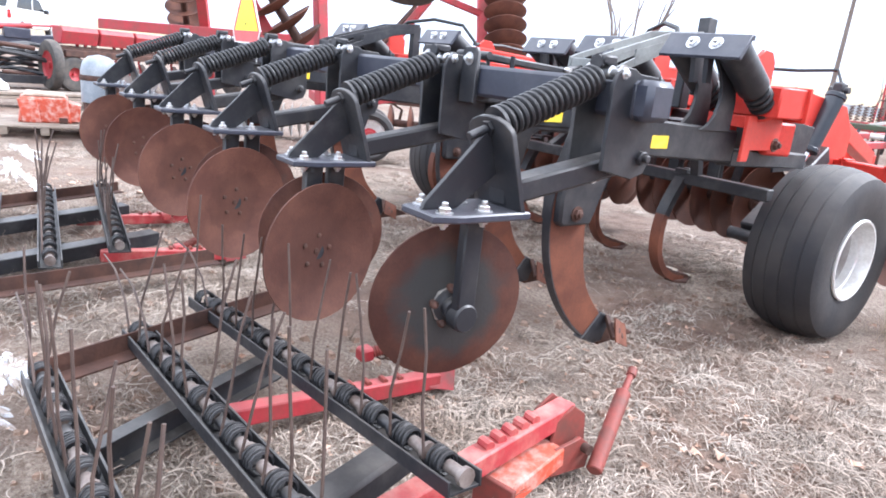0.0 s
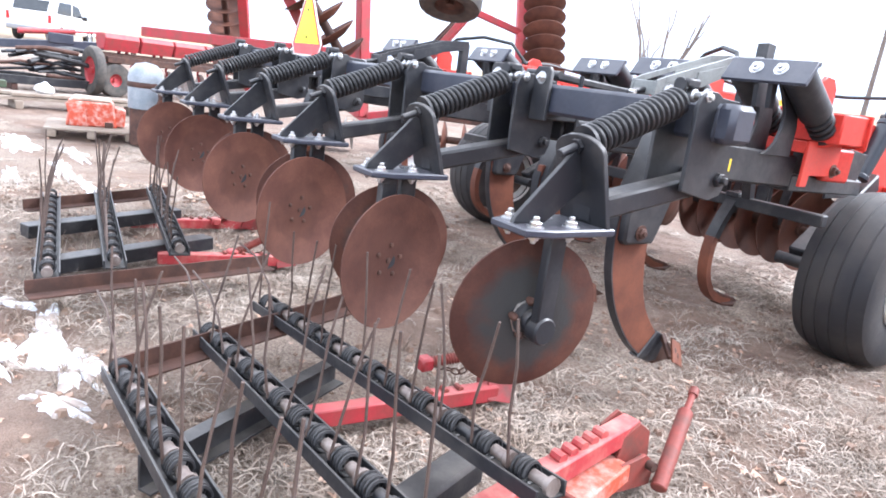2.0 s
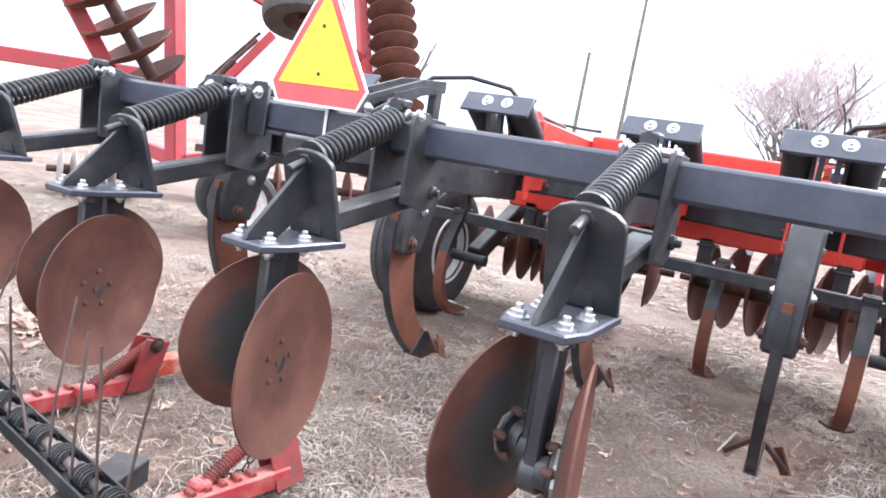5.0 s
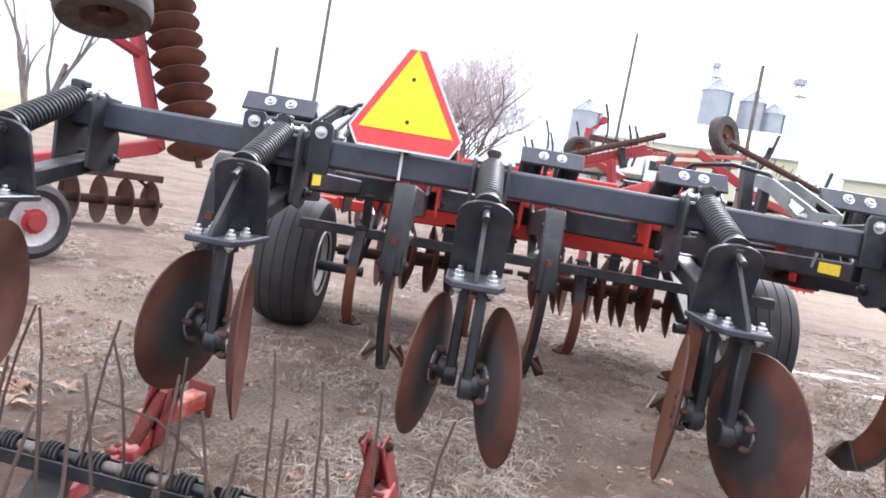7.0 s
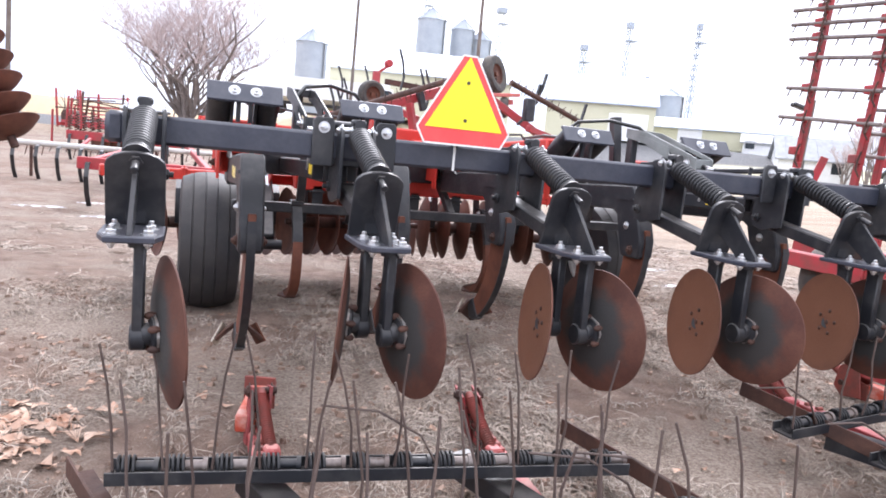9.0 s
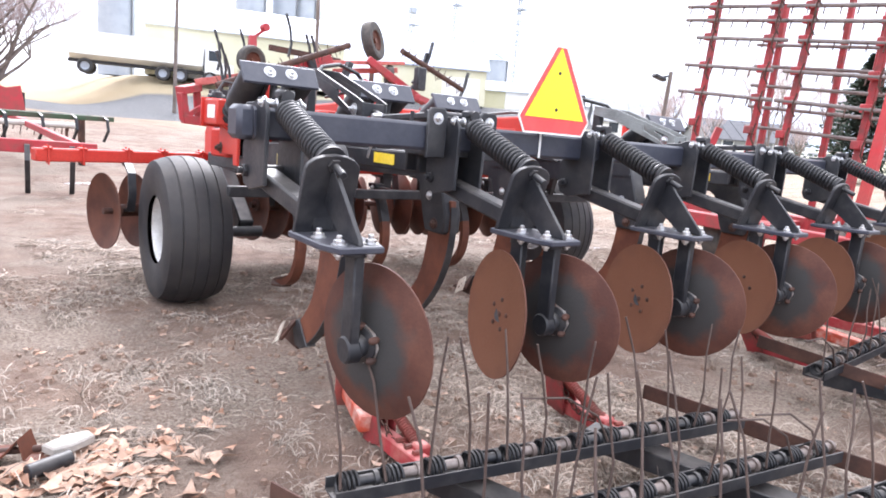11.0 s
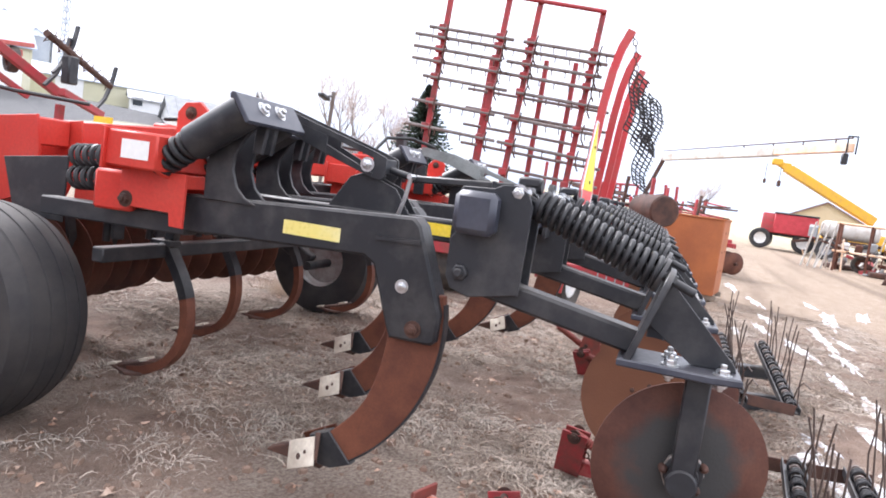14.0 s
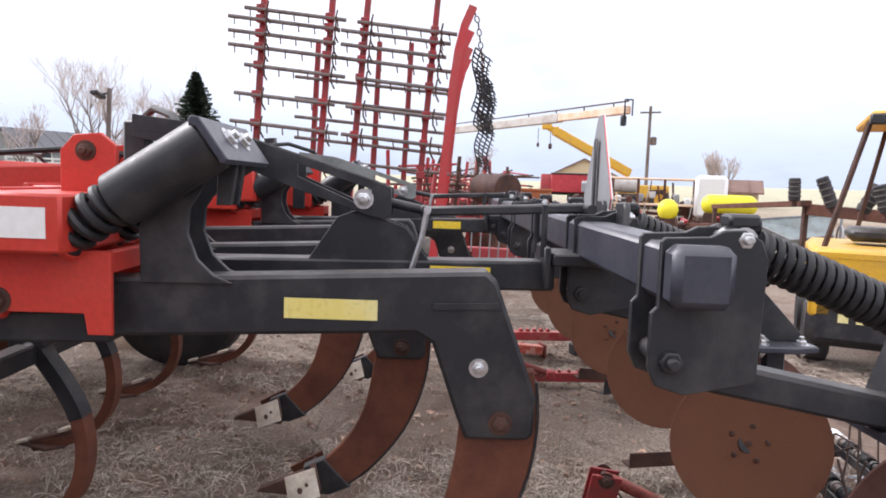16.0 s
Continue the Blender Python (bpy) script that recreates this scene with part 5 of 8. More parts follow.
part("link_flange", Shape().beam((1.997, -0.318, 0.058), (1.993, -0.300, 0.058), 0.135, 0.105, b=0.003), red_rust, link_d)
for x in (1.965, 1.880):
    part("link_head", Shape().prism([(-0.06, 0.03), (0.10, 0.02), (0.115, 0.09), (0.06, 0.135), (-0.05, 0.12)], x, x + 0.014, b=0.002), red_rust, link_d)
for o in (left_h, right_h):
    place_children(o)


# ---- lie of the land ----
def ground_z(x, y):
    """Level round the machine, rising gently away from it, most towards the north and west."""
    r = math.hypot(x, y)
    b = math.degrees(math.atan2(x, y))
    s = 0.036
    if b > 55:
        s = 0.036 + (0.022 - 0.036) * min(1.0, (b - 55) / 45)
    if b < -100:
        s = 0.036 + (0.010 - 0.036) * min(1.0, (-100 - b) / 40)
    if b < -35:
        s -= 0.008 * min(1.0, (-35 - b) / 25) * max(0.0, min(1.0, (125 + b) / 25))
    if -40 < b < 3:
        s += 0.010 * min(1.0, (b + 40) / 12, (3 - b) / 6)
    e = max(0.0, r - 9.0)
    e = e * e / (e + 8.0)
    bank = min(1.0, max(0.0, (r - 38.0) / 16.0)) * min(1.0, max(0.0, (b - 3.0) / 6.0)) * min(1.0, max(0.0, (52.0 - b) / 7.0))
    return s * min(e, 140.0) + 2.3 * bank * bank * (3 - 2 * bank)


def ray_spot(bearing, dist, eye):
    return eye[0] + dist * math.sin(radians(bearing)), eye[1] + dist * math.cos(radians(bearing))


E9, E12, E15, E16, E1, E2 = (-1.75, -2.62), (-3.27, -1.61), (-3.52, 0.22), (-3.16, 0.56), (3.36, -1.74), (3.11, -1.67)


def wheel(parent, c, r, w, axis, tyre_mat, rim_mat, rim_r=None):
    """A simple tyre with a dished rim, as two parts."""
    rim_r = rim_r or r * 0.55
    t = Shape().lathe([(rim_r, -w * 0.36), (r * 0.80, -w * 0.5), (r * 0.95, -w * 0.42), (r, -w * 0.22), (r, w * 0.22), (r * 0.95, w * 0.42), (r * 0.80, w * 0.5), (rim_r, w * 0.36)], c, axis, 32, closed=False)
    ob = part("tyre", t, tyre_mat, parent)
    rim_shape = Shape().lathe([(rim_r * 1.02, -w * 0.38), (rim_r * 0.92, -w * 0.2), (rim_r * 0.5, -w * 0.08), (0, -w * 0.08)], c, axis, 24, closed=False).lathe([(0, w * 0.08), (rim_r * 0.5, w * 0.08), (rim_r * 0.92, w * 0.2), (rim_r * 1.02, w * 0.38)], c, axis, 24, closed=False)
    rim_shape.cyl(Vector(c) - unit(axis) * w * 0.3, Vector(c) + unit(axis) * w * 0.3, rim_r * 0.25, 12)
    part("rim", rim_shape, rim_mat, ob)
    return ob


# ---- folded red disc harrow to the west ----
dh = thing("folding_disc_harrow", "red folding disc harrow with rusty gangs raised upright", "farm implement", (-4.2, 3.2, 0))


plate_pale = surface("scoured_disc_steel", (0.46, 0.43, 0.40), 0.45, 0.4, col2=(0.30, 0.24, 0.20), scale=9, amount=0.8, bump=0.1)


def gang(parent, p0, p1, n, r, depth=0.05, label="stack of rusty discs on one shaft", steel=rust):
    p0, p1 = Vector(p0), Vector(p1)
    ax = (p1 - p0).normalized()
    g = part("disc_gang", Shape().cyl(p0 - ax * 0.1, p1 + ax * 0.1, 0.035, 12), rust_dark, parent, label)
    me = dished_disc(r, depth, (0, 0, 0), (0, 0, 1), 0.09, 0.007, 36).mesh("gang_disc", steel)
    me2 = Shape().cyl((0, 0, 0.01), (0, 0, (p1 - p0).length / (n - 1) - 0.01), 0.055, 12).mesh("gang_spool", rust_dark)
    rot = ax.to_track_quat("Z", "Y").to_matrix().to_4x4()
    for k in range(n):
        at = Matrix.Translation(p0.lerp(p1, k / (n - 1))) @ rot
        part("gang_disc", me, None, g, at=at)
        if k < n - 1:
            part("gang_spool", me2, None, g, at=at)
    return g


gang(dh, (-3.172, 4.175, 1.0), (-4.357, 4.780, 3.7), 17, 0.268, 0.11)
part("gang_beam", Shape().beam((-3.54, 4.10, 1.00), (-4.74, 4.72, 3.75), 0.12, 0.12, b=0.01), old_red, dh, "upright red gang beam")
sc = Shape()
for k in range(15):
    q = 0.05 + k * 0.064
    sc.beam((-3.53 - 1.19 * q, 4.10 + 0.61 * q, 1.06 + 2.7 * q), (-3.27 - 1.19 * q, 4.15 + 0.61 * q, 1.03 + 2.7 * q), 0.012, 0.03)
part("scraper_set", sc, rust_dark, dh)
gang(dh, (-4.20, 1.95, 1.28), (-4.45, 1.05, 2.55), 8, 0.31, 0.085)
gang(dh, (-9.30, 2.30, 0.9), (-7.9, 1.50, 3.2), 13, 0.30, 0.09)
part("gang_beam", Shape().beam((-9.05, 2.55, 0.6), (-7.55, 1.70, 3.3), 0.15, 0.15, b=0.01), old_red, dh, "upright red gang beam")
part("wing_post", Shape().beam((-4.30, 2.30, 0.62), (-4.62, 2.25, 3.2), 0.13, 0.15, b=0.01), old_red, dh, "red wing post")
part("wing_post", Shape().beam((-4.45, 1.85, 1.10), (-4.75, 0.95, 2.60), 0.10, 0.12, b=0.01), old_red, dh, "red wing post")
part("wing_brace", Shape().beam((-4.46, 1.82, 1.15), (-4.35, 2.3, 1.25), 0.07, 0.07, b=0.006), old_red, dh)
part("wing_brace", Shape().beam((-4.48, 2.3, 2.0), (-4.66, 1.2, 2.2), 0.05, 0.05, b=0.006), old_red, dh)
part("top_beam", Shape().beam((-4.5, 2.25, 2.40), (-3.92, 4.28, 1.90), 0.08, 0.08, b=0.008), old_red, dh)
part("lower_beam", Shape().beam((-10.3, 1.05, 1.33), (-6.0, 3.4, 1.36), 0.14, 0.17, b=0.012), old_red, dh, "long red frame beam")
part("lower_beam", Shape().beam((-4.25, 2.35, 0.62), (-3.56, 4.08, 1.04), 0.12, 0.14, b=0.012).beam((-4.2, 2.4, 0.60), (-6.4, 3.2, 0.62), 0.12, 0.14, b=0.012), old_red, dh)
part("cylinder", Shape().cyl((-6.5, 4.25, 1.2), (-6.15, 4.5, 1.75), 0.045, 14).cyl((-6.15, 4.5, 1.75), (-5.95, 4.66, 2.05), 0.022, 10), rust_dark, dh)
part("wing_arm", Shape().beam((-6.3, 4.3, 1.25), (-5.75, 4.72, 2.15), 0.15, 0.10, b=0.01), old_red, dh)
part("leaf_chain", Shape().beam((-6.55, 4.32, 1.35), (-5.98, 4.72, 2.15), 0.07, 0.03), rust_dark, dh)
wheel(dh, (-3.53, 2.87, 2.07), 0.36, 0.26, (-0.30, 0.26, 1), rubber_old, rust_dark, 0.17)
wheel(dh, (-3.80, 2.67, 0.33), 0.31, 0.22, (1, -0.45, 0), rubber, white_rim, 0.195)
wheel(dh, (-4.28, 2.93, 0.33), 0.31, 0.22, (1, -0.45, 0), rubber, white_rim, 0.195)
part("rim_hub", Shape().cyl((-3.75, 2.648, 0.33), (-3.69, 2.62, 0.33), 0.07, 14).lathe([(0.10, 0), (0.10, 0.012)], (-3.735, 2.64, 0.33), (1, -0.45, 0), 14), old_red, dh, "faded red wheel hub")
part("axle", Shape().beam((-3.8, 2.66, 0.36), (-4.4, 2.9, 0.62), 0.09, 0.10), old_red, dh)
gang(dh, (-4.34, 5.86, 0.30), (-5.9, 4.00, 0.30), 9, 0.28, 0.06)
gang(dh, (-6.15, 2.33, 0.26), (-5.82, 2.98, 0.26), 7, 0.23, 0.04, "gang of pale scoured discs low to the ground", plate_pale)
part("gang_rail", Shape().beam((-4.30, 5.92, 0.62), (-6.0, 3.9, 0.62), 0.09, 0.09, b=0.008), rust_dark, dh)
hs = Shape()
for q in (0.1, 0.5, 0.9):
    p = lerp((-4.34, 5.86, 0.30), (-5.9, 4.00, 0.30), q)
    hs.strap([p, p + Vector((0.05, 0.15, 0.05)), p + Vector((0.05, 0.18, 0.2)), p + Vector((0, 0, 0.3))], 0.05, 0.02)
part("gang_hanger", hs, rust_dark, dh)
part("stand", Shape().beam((-9.05, 2.55, 0.0), (-9.05, 2.55, 0.62), 0.1, 0.1), old_red, dh)
place_children(dh)

# ---- grain drill with round coulters, farther west ----
gd = thing("grain_drill", "weathered red grain drill with pale coulter discs", "farm implement", (-8.6, 0.9, 0.0))
for k in range(5):
    part("seed_box", Shape().prism([(0.28, 0.86), (0.22, 0.93), (-0.08, 0.93), (-0.14, 0.86), (-0.06, 0.68), (0.20, 0.68)], -1.80 + 0.74 * k, -1.10 + 0.74 * k, b=0.015), old_red, gd, "small red seed box")
    for u in (-1.62, -1.46):
        part("box_leg", Shape().beam((u + 0.74 * k, 0.1, 0.60), (u + 0.74 * k, 0.08, 0.72), 0.05, 0.05), old_red, gd)
part("frame", Shape().beam((-1.9, 0.1, 0.60), (1.9, 0.1, 0.60), 0.12, 0.10, b=0.01).beam((-1.9, 0.4, 0.55), (1.9, 0.4, 0.55), 0.10, 0.10, b=0.01), rust_dark, gd)
m_cd = dished_disc(0.22, 0.02, (0, 0, 0), (1, 0, 0), 0.07, 0.006, 24).mesh("coulter", plate_grey)
m_ca = Shape().strap([(0, -0.15, 0.25), (0, -0.25, 0.45), (0, -0.1, 0.62), (0, 0.1, 0.62)], 0.04, 0.02).mesh("coulter_arm", old_red)
for k in range(15):
    part("coulter", m_cd, None, gd, at=(-1.8 + 0.257 * k, -0.15, 0.22))
    part("coulter_arm", m_ca, None, gd, at=(-1.77 + 0.257 * k, 0, 0))
wheel(gd, (-2.05, 0.2, 0.36), 0.36, 0.2, (1, 0, 0), rubber_old, old_red)
wheel(gd, (2.05, 0.2, 0.36), 0.36, 0.2, (1, 0, 0), rubber_old, old_red)
gd.matrix_world = pose(-12.6, 2.35, ground_z(-12.6, 2.35), 0, 0, -72) @ Matrix.Diagonal((1, 1, 1.28, 1))

# ---- bright red winch-like unit on a pallet, dome tank beside it ----
pal = thing("pallet", "grey weathered wooden pallet on dirt", "pallet", (-6.05, -0.38, 0.0), rz=-8)
for y in (-0.4, 0.0, 0.4):
    part("bearer", Shape().box((0, y, 0.055), (1.0, 0.09, 0.08), b=0.004), wood_grey, pal)
for k in range(7):
    part("board", Shape().box((-0.45 + 0.15 * k, 0, 0.106), (0.11, 0.95, 0.02), b=0.002), wood_grey, pal)
un = thing("seed_unit", "bright red machine unit with pale lid on a pallet", "machine part", (-6.05, -0.38, 0.118), rz=-8)
part("body", Shape().prism([(-0.36, 0.0), (0.36, 0.0), (0.32, 0.36), (-0.32, 0.36)], -0.22, 0.22, b=0.02), orange_red, un)
part("lid", Shape().prism([(-0.30, 0.36), (0.30, 0.36), (0.27, 0.41), (-0.24, 0.43)], -0.20, 0.20, b=0.02), surface("pale_tan_lid", (0.52, 0.42, 0.34), 0.7, col2=(0.36, 0.25, 0.19), scale=7, amount=0.9, bump=0.2), un, "pale lid")
part("side_plate", Shape().prism([(-0.30, 0.0), (-0.05, 0.0), (-0.10, 0.33), (-0.36, 0.33)], 0.23, 0.26, b=0.01), orange_red, un)
part("foot", Shape().box((0.2, 0.25, 0.04), (0.1, 0.12, 0.08), b=0.01), rust_dark, un)
part("side_wing", Shape().prism([(0.30, 0.02), (0.48, 0.02), (0.50, 0.26), (0.34, 0.30)], -0.2, 0.18, b=0.01), orange_red, un)
un.scale = (0.74, 0.74, 0.80)
tk = thing("air_tank", "grey dome-topped tank on a rusty stand", "tank", (-5.45, 0.10, 0.0))
part("dome", Shape().lathe([(0.19, 0.42), (0.195, 0.76), (0.17, 0.86), (0.11, 0.92), (0.0, 0.945)], (0, 0, 0), (0, 0, 1), 28, closed=False), surface("dull_grey_tank", (0.20, 0.23, 0.26), 0.45, 0.2, col2=(0.34, 0.36, 0.38), scale=5, amount=0.9, bump=0.1), tk)
part("dome_band", Shape().lathe([(0.197, 0.66), (0.203, 0.67), (0.203, 0.71), (0.197, 0.72)], (0, 0, 0), (0, 0, 1), 28, closed=False), rust_dark, tk)
part("stand", Shape().cyl((0, 0, 0.0), (0, 0, 0.44), 0.17, 20).beam((0.2, 0.1, 0.0), (0.25, 0.12, 0.66), 0.06, 0.06), rust_dark, tk)
part("pipe", Shape().tube([(0.22, 0.1, 0.5), (0.33, 0.14, 0.56), (0.36, 0.12, 0.3), (0.36, 0.12, 0.0)], 0.03, 8), rust, tk)
# litter by the leaf heap
sl = thing("broken_slab", "pale broken concrete slab beside a heap of leaves", "stone", (-2.47, 0.335, 0.02), rz=24)
part("slab", Shape().prism([(-0.075, -0.03), (-0.02, -0.045), (0.07, -0.03), (0.08, 0.02), (0.01, 0.045), (-0.08, 0.03)], 0.0, 0.034, axis="z", b=0.006), surface("pale_concrete", (0.42, 0.39, 0.35), 0.9, col2=(0.30, 0.27, 0.24), scale=14, amount=0.8, bump=0.4), sl)
rb_ = thing("rusty_bracket", "bent rusty steel bracket lying on dirt", "scrap", (-2.63, 0.36, 0.0), rz=-30)
part("web", Shape().strap([(-0.10, 0, 0.02), (-0.02, 0, 0.03), (0.03, 0, 0.09), (0.05, 0, 0.02), (0.13, 0, 0.015)], 0.09, 0.008, side=(0, 1, 0)), rust_shank, rb_)
part("rod", Shape().cyl((-0.12, -0.03, 0.03), (0.14, 0.05, 0.03), 0.012, 10), rust_dark, rb_)
pt_ = thing("tube_stub", "short black tube stub on dirt", "scrap", (-2.54, 0.215, 0.0), rz=15)
part("tube", Shape().cyl((-0.07, 0, 0.026), (0.07, 0.02, 0.026), 0.026, 16, b=0.003), black_paint, pt_)

gr = thing("green_tool_frame", "dull green and rusty steel tool frame with black tines", "farm implement", (-7.3, -2.7, 0.0), rz=-80)
part("beam", Shape().beam((-1.4, 0, 0.46), (1.4, 0, 0.46), 0.09, 0.09, b=0.01).beam((-1.4, 0.7, 0.46), (1.4, 0.7, 0.46), 0.09, 0.09, b=0.01), surface("dull_green_paint", (0.035, 0.075, 0.035), 0.6, col2=(0.07, 0.055, 0.04), scale=5, amount=0.9, bump=0.2), gr)
part("cross", Shape().beam((-0.6, 0, 0.46), (-0.6, 0.7, 0.46), 0.1, 0.1).beam((0.6, 0, 0.46), (0.6, 0.7, 0.46), 0.1, 0.1), black_paint, gr)
for k in range(5):
    part("tine", Shape().strap([(-1.2 + 0.6 * k, 0, 0.5), (-1.2 + 0.6 * k, -0.12, 0.45), (-1.2 + 0.6 * k, -0.16, 0.25), (-1.2 + 0.6 * k, -0.02, 0.04)], 0.05, 0.02), black_paint, gr)
gx, gy = ray_spot(-20.0, 14.0, E1)
copy_thing(gr, pose(gx - 0.2, gy + 0.1, ground_z(gx, gy) + 0.45, 0, 0, 25))
for x in (-1.0, 1.0):
    part("stand", Shape().beam((x, 0.35, -0.45), (x, 0.35, 0.42), 0.09, 0.09), rust_dark, bpy.data.objects["green_tool_frame.001"])

# ---- planks, black tubes and a grey beam lying west of the pallet ----
px_, py_ = ray_spot(-83.0, 12.0, E2)
pk_ = thing("plank_stack", "long grey weathered planks stacked on blocks", "planks", (px_, py_, ground_z(px_, py_)), rz=8)
for k in range(3):
    part("block", Shape().box((0.05 * k, -0.8 + 0.8 * k, 0.06), (0.5, 0.10, 0.12), b=0.006), wood_grey, pk_)
r12 = random.Random(12)
for k in range(6):
    part("plank", Shape().box((-0.25 + 0.16 * (k % 3), r12.uniform(-0.1, 0.1), 0.145 + 0.055 * (k // 3)), (0.14, r12.uniform(1.9, 2.2), 0.04), Matrix.Rotation(radians(r12.uniform(-3, 3)), 4, "Z"), b=0.003), wood_grey, pk_)
sx_, sy_ = ray_spot(-85.0, 12.0, E2)
sk = thing("white_sack", "small white plastic sack lying on planks", "sack", (sx_, sy_, ground_z(sx_, sy_) + 0.215))
part("bag", Shape().lathe([(0.0, 0.0), (0.10, 0.005), (0.14, 0.05), (0.12, 0.11), (0.05, 0.15), (0.02, 0.18), (0.0, 0.18)], (0, 0, 0), (0.1, 0.1, 1), 12, closed=False), white_paint, sk)
hx_, hy_ = ray_spot(-84.0, 15.2, E2)
hp = thing("tube_heap", "heap of black tubes and shanks on a steel skid", "scrap", (hx_, hy_, ground_z(hx_, hy_)), rz=8)
for y in (-0.8, 1.0):
    part("skid_foot", Shape().box((0, y, 0.05), (0.5, 0.10, 0.12), b=0.01), rust_dark, hp)
for x in (-0.22, 0.22):
    part("skid_rail", Shape().beam((x, -1.05, 0.18), (x, 1.25, 0.18), 0.10, 0.15, b=0.01), black_paint, hp)
for k in range(22):
    y0, z0 = r12.uniform(-0.7, 0.25), 0.28 + 0.028 * k * r12.uniform(0.5, 1.0)
    tilt = r12.uniform(-0.16, 0.16)
    part("tube", Shape().tube([(r12.uniform(-0.25, 0.25), y0 - 0.45, z0), (r12.uniform(-0.2, 0.2), y0, z0 + tilt * 0.6 + 0.05), (r12.uniform(-0.25, 0.25), y0 + 0.55, z0 + tilt)], r12.uniform(0.022, 0.05), 8), (black_paint, rust_dark, spring_paint, black_paint, cyl_mat)[k % 5], hp)
wheel(hp, (0.38, 0.85, 0.33), 0.33, 0.22, (1, 0.25, 0), rubber_old, old_red, 0.12)
bx_, by_ = ray_spot(-84.6, 17.5, E2)
gb = thing("implement_beam", "grey steel implement beam on stands with a red cylinder", "farm implement", (bx_, by_, ground_z(bx_, by_)), rz=8)
part("beam", Shape().beam((0, -2.2, 0.58), (0, 1.9, 0.94), 0.14, 0.17, b=0.012), bar_paint, gb)
part("beam", Shape().beam((0.3, -2.6, 0.46), (0.3, 0.6, 0.56), 0.10, 0.12, b=0.01), dirty_white, gb)
for y, z in ((-1.9, 0.55), (0.4, 0.75), (1.7, 0.88)):
    part("stand", Shape().beam((0.15, y, 0.0), (0.1, y, z), 0.10, 0.10, b=0.008), rust_dark, gb)
part("cylinder", Shape().cyl((0, -0.6, 0.98), (0, 0.5, 1.10), 0.06, 12, b=0.01).cyl((0, 0.5, 1.10), (0, 1.0, 1.14), 0.025, 8), old_red, gb)
part("bracket", Shape().box((0, 0.2, 0.92), (0.2, 0.5, 0.22), b=0.02), bar_paint, gb)

# ---- white car far west, its tail towards the yard ----
px_, py_ = ray_spot(-84.3, 37.0, E2)
pk = thing("parked_car", "white sport utility vehicle parked on the dirt yard", "car", (px_, py_, ground_z(px_, py_)), rz=62)
part("body", Shape().prism([(-2.45, 0.42), (2.55, 0.42), (2.55, 0.95), (2.40, 1.06), (1.15, 1.12), (0.35, 1.78), (-0.40, 1.88), (-2.00, 1.84), (-2.40, 1.18), (-2.50, 1.10)], -0.93, 0.93, b=0.07), white_paint, pk)
for sx in (-0.932, 0.932):
    part("side_window", Shape().prism([(0.78, 1.22), (0.24, 1.68), (-0.42, 1.76), (-0.42, 1.22)], sx - 0.006, sx + 0.006), dark_glass, pk)
    part("side_window", Shape().prism([(-0.52, 1.22), (-0.52, 1.76), (-1.80, 1.74), (-2.05, 1.24)], sx - 0.006, sx + 0.006), dark_glass, pk)
    part("mirror", Shape().box((sx * 1.12, 0.72, 1.22), (0.20, 0.10, 0.18), b=0.03), black_paint, pk)
    part("tail_lamp", Shape().box((sx * 0.88, -2.46, 0.98), (0.14, 0.08, 0.34), b=0.02), surface("red_lamp_lens", (0.45, 0.02, 0.02), 0.25, bump=0.0), pk)
part("rear_window", Shape().beam((0, -2.10, 1.72), (0, -2.37, 1.27), 1.36, 0.02, up=(0, -0.85, 0.5)), dark_glass, pk)
part("bumper", Shape().box((0, -2.52, 0.52), (1.75, 0.14, 0.20), b=0.04), grey_paint, pk)
for y in (-1.55, 1.60):
    for sx in (-0.84, 0.84):
        wheel(pk, (sx, y, 0.38), 0.38, 0.24, (1, 0, 0), rubber, grey_paint)

# ---- field cultivator seen low to the north-west ----
cx, cy = ray_spot(-5.6, 14.0, E9)
fc = thing("field_cultivator", "red field cultivator with black spring tines", "farm implement", (cx, cy, ground_z(cx, cy)), rz=-4)
part("tool_beam", Shape().beam((0.15, -3.2, 0.58), (2.1, -3.2, 0.56), 0.12, 0.17, b=0.01), old_red, fc, "long red tool beam")
part("tool_beam", Shape().beam((-1.9, 5.5, 0.80), (1.0, 5.5, 0.80), 0.14, 0.22, b=0.01), old_red, fc, "long red tool beam")
for x in (0.3, 1.9):
    part("long_beam", Shape().beam((x, -3.2, 0.58), (x * 0.5, 5.5, 0.76), 0.09, 0.11, b=0.01), old_red, fc)
for x0, x1, y, z in ((-1.75, 0.45, 0.9, 0.66), (0.35, 2.2, 2.2, 0.70)):
    rp = part("roller_pipe", Shape().cyl((x0, y, z), (x1, y, z), 0.055, 12), dirty_white, fc, "long scoured roller pipe")
    for k in range(16):
        x = x0 + (x1 - x0) * (k + 0.5) / 16
        part("roller_tooth", Shape().cyl((x, y, z), (x - 0.03, y - 0.05 - 0.02 * (k % 3), z - (0.22 if k % 2 else 0.13)), 0.010, 5), rust_dark, rp)
    part("roller_arm", Shape().beam(((x0 + x1) / 2, y, z), ((x0 + x1) / 2, y + 0.9, z + 0.15), 0.05, 0.05), old_red, fc)
    for q in (0.12, 0.88):
        part("roller_leg", Shape().beam((x0 + (x1 - x0) * q, y, 0.0), (x0 + (x1 - x0) * q, y, z), 0.05, 0.05), rust_dark, fc)
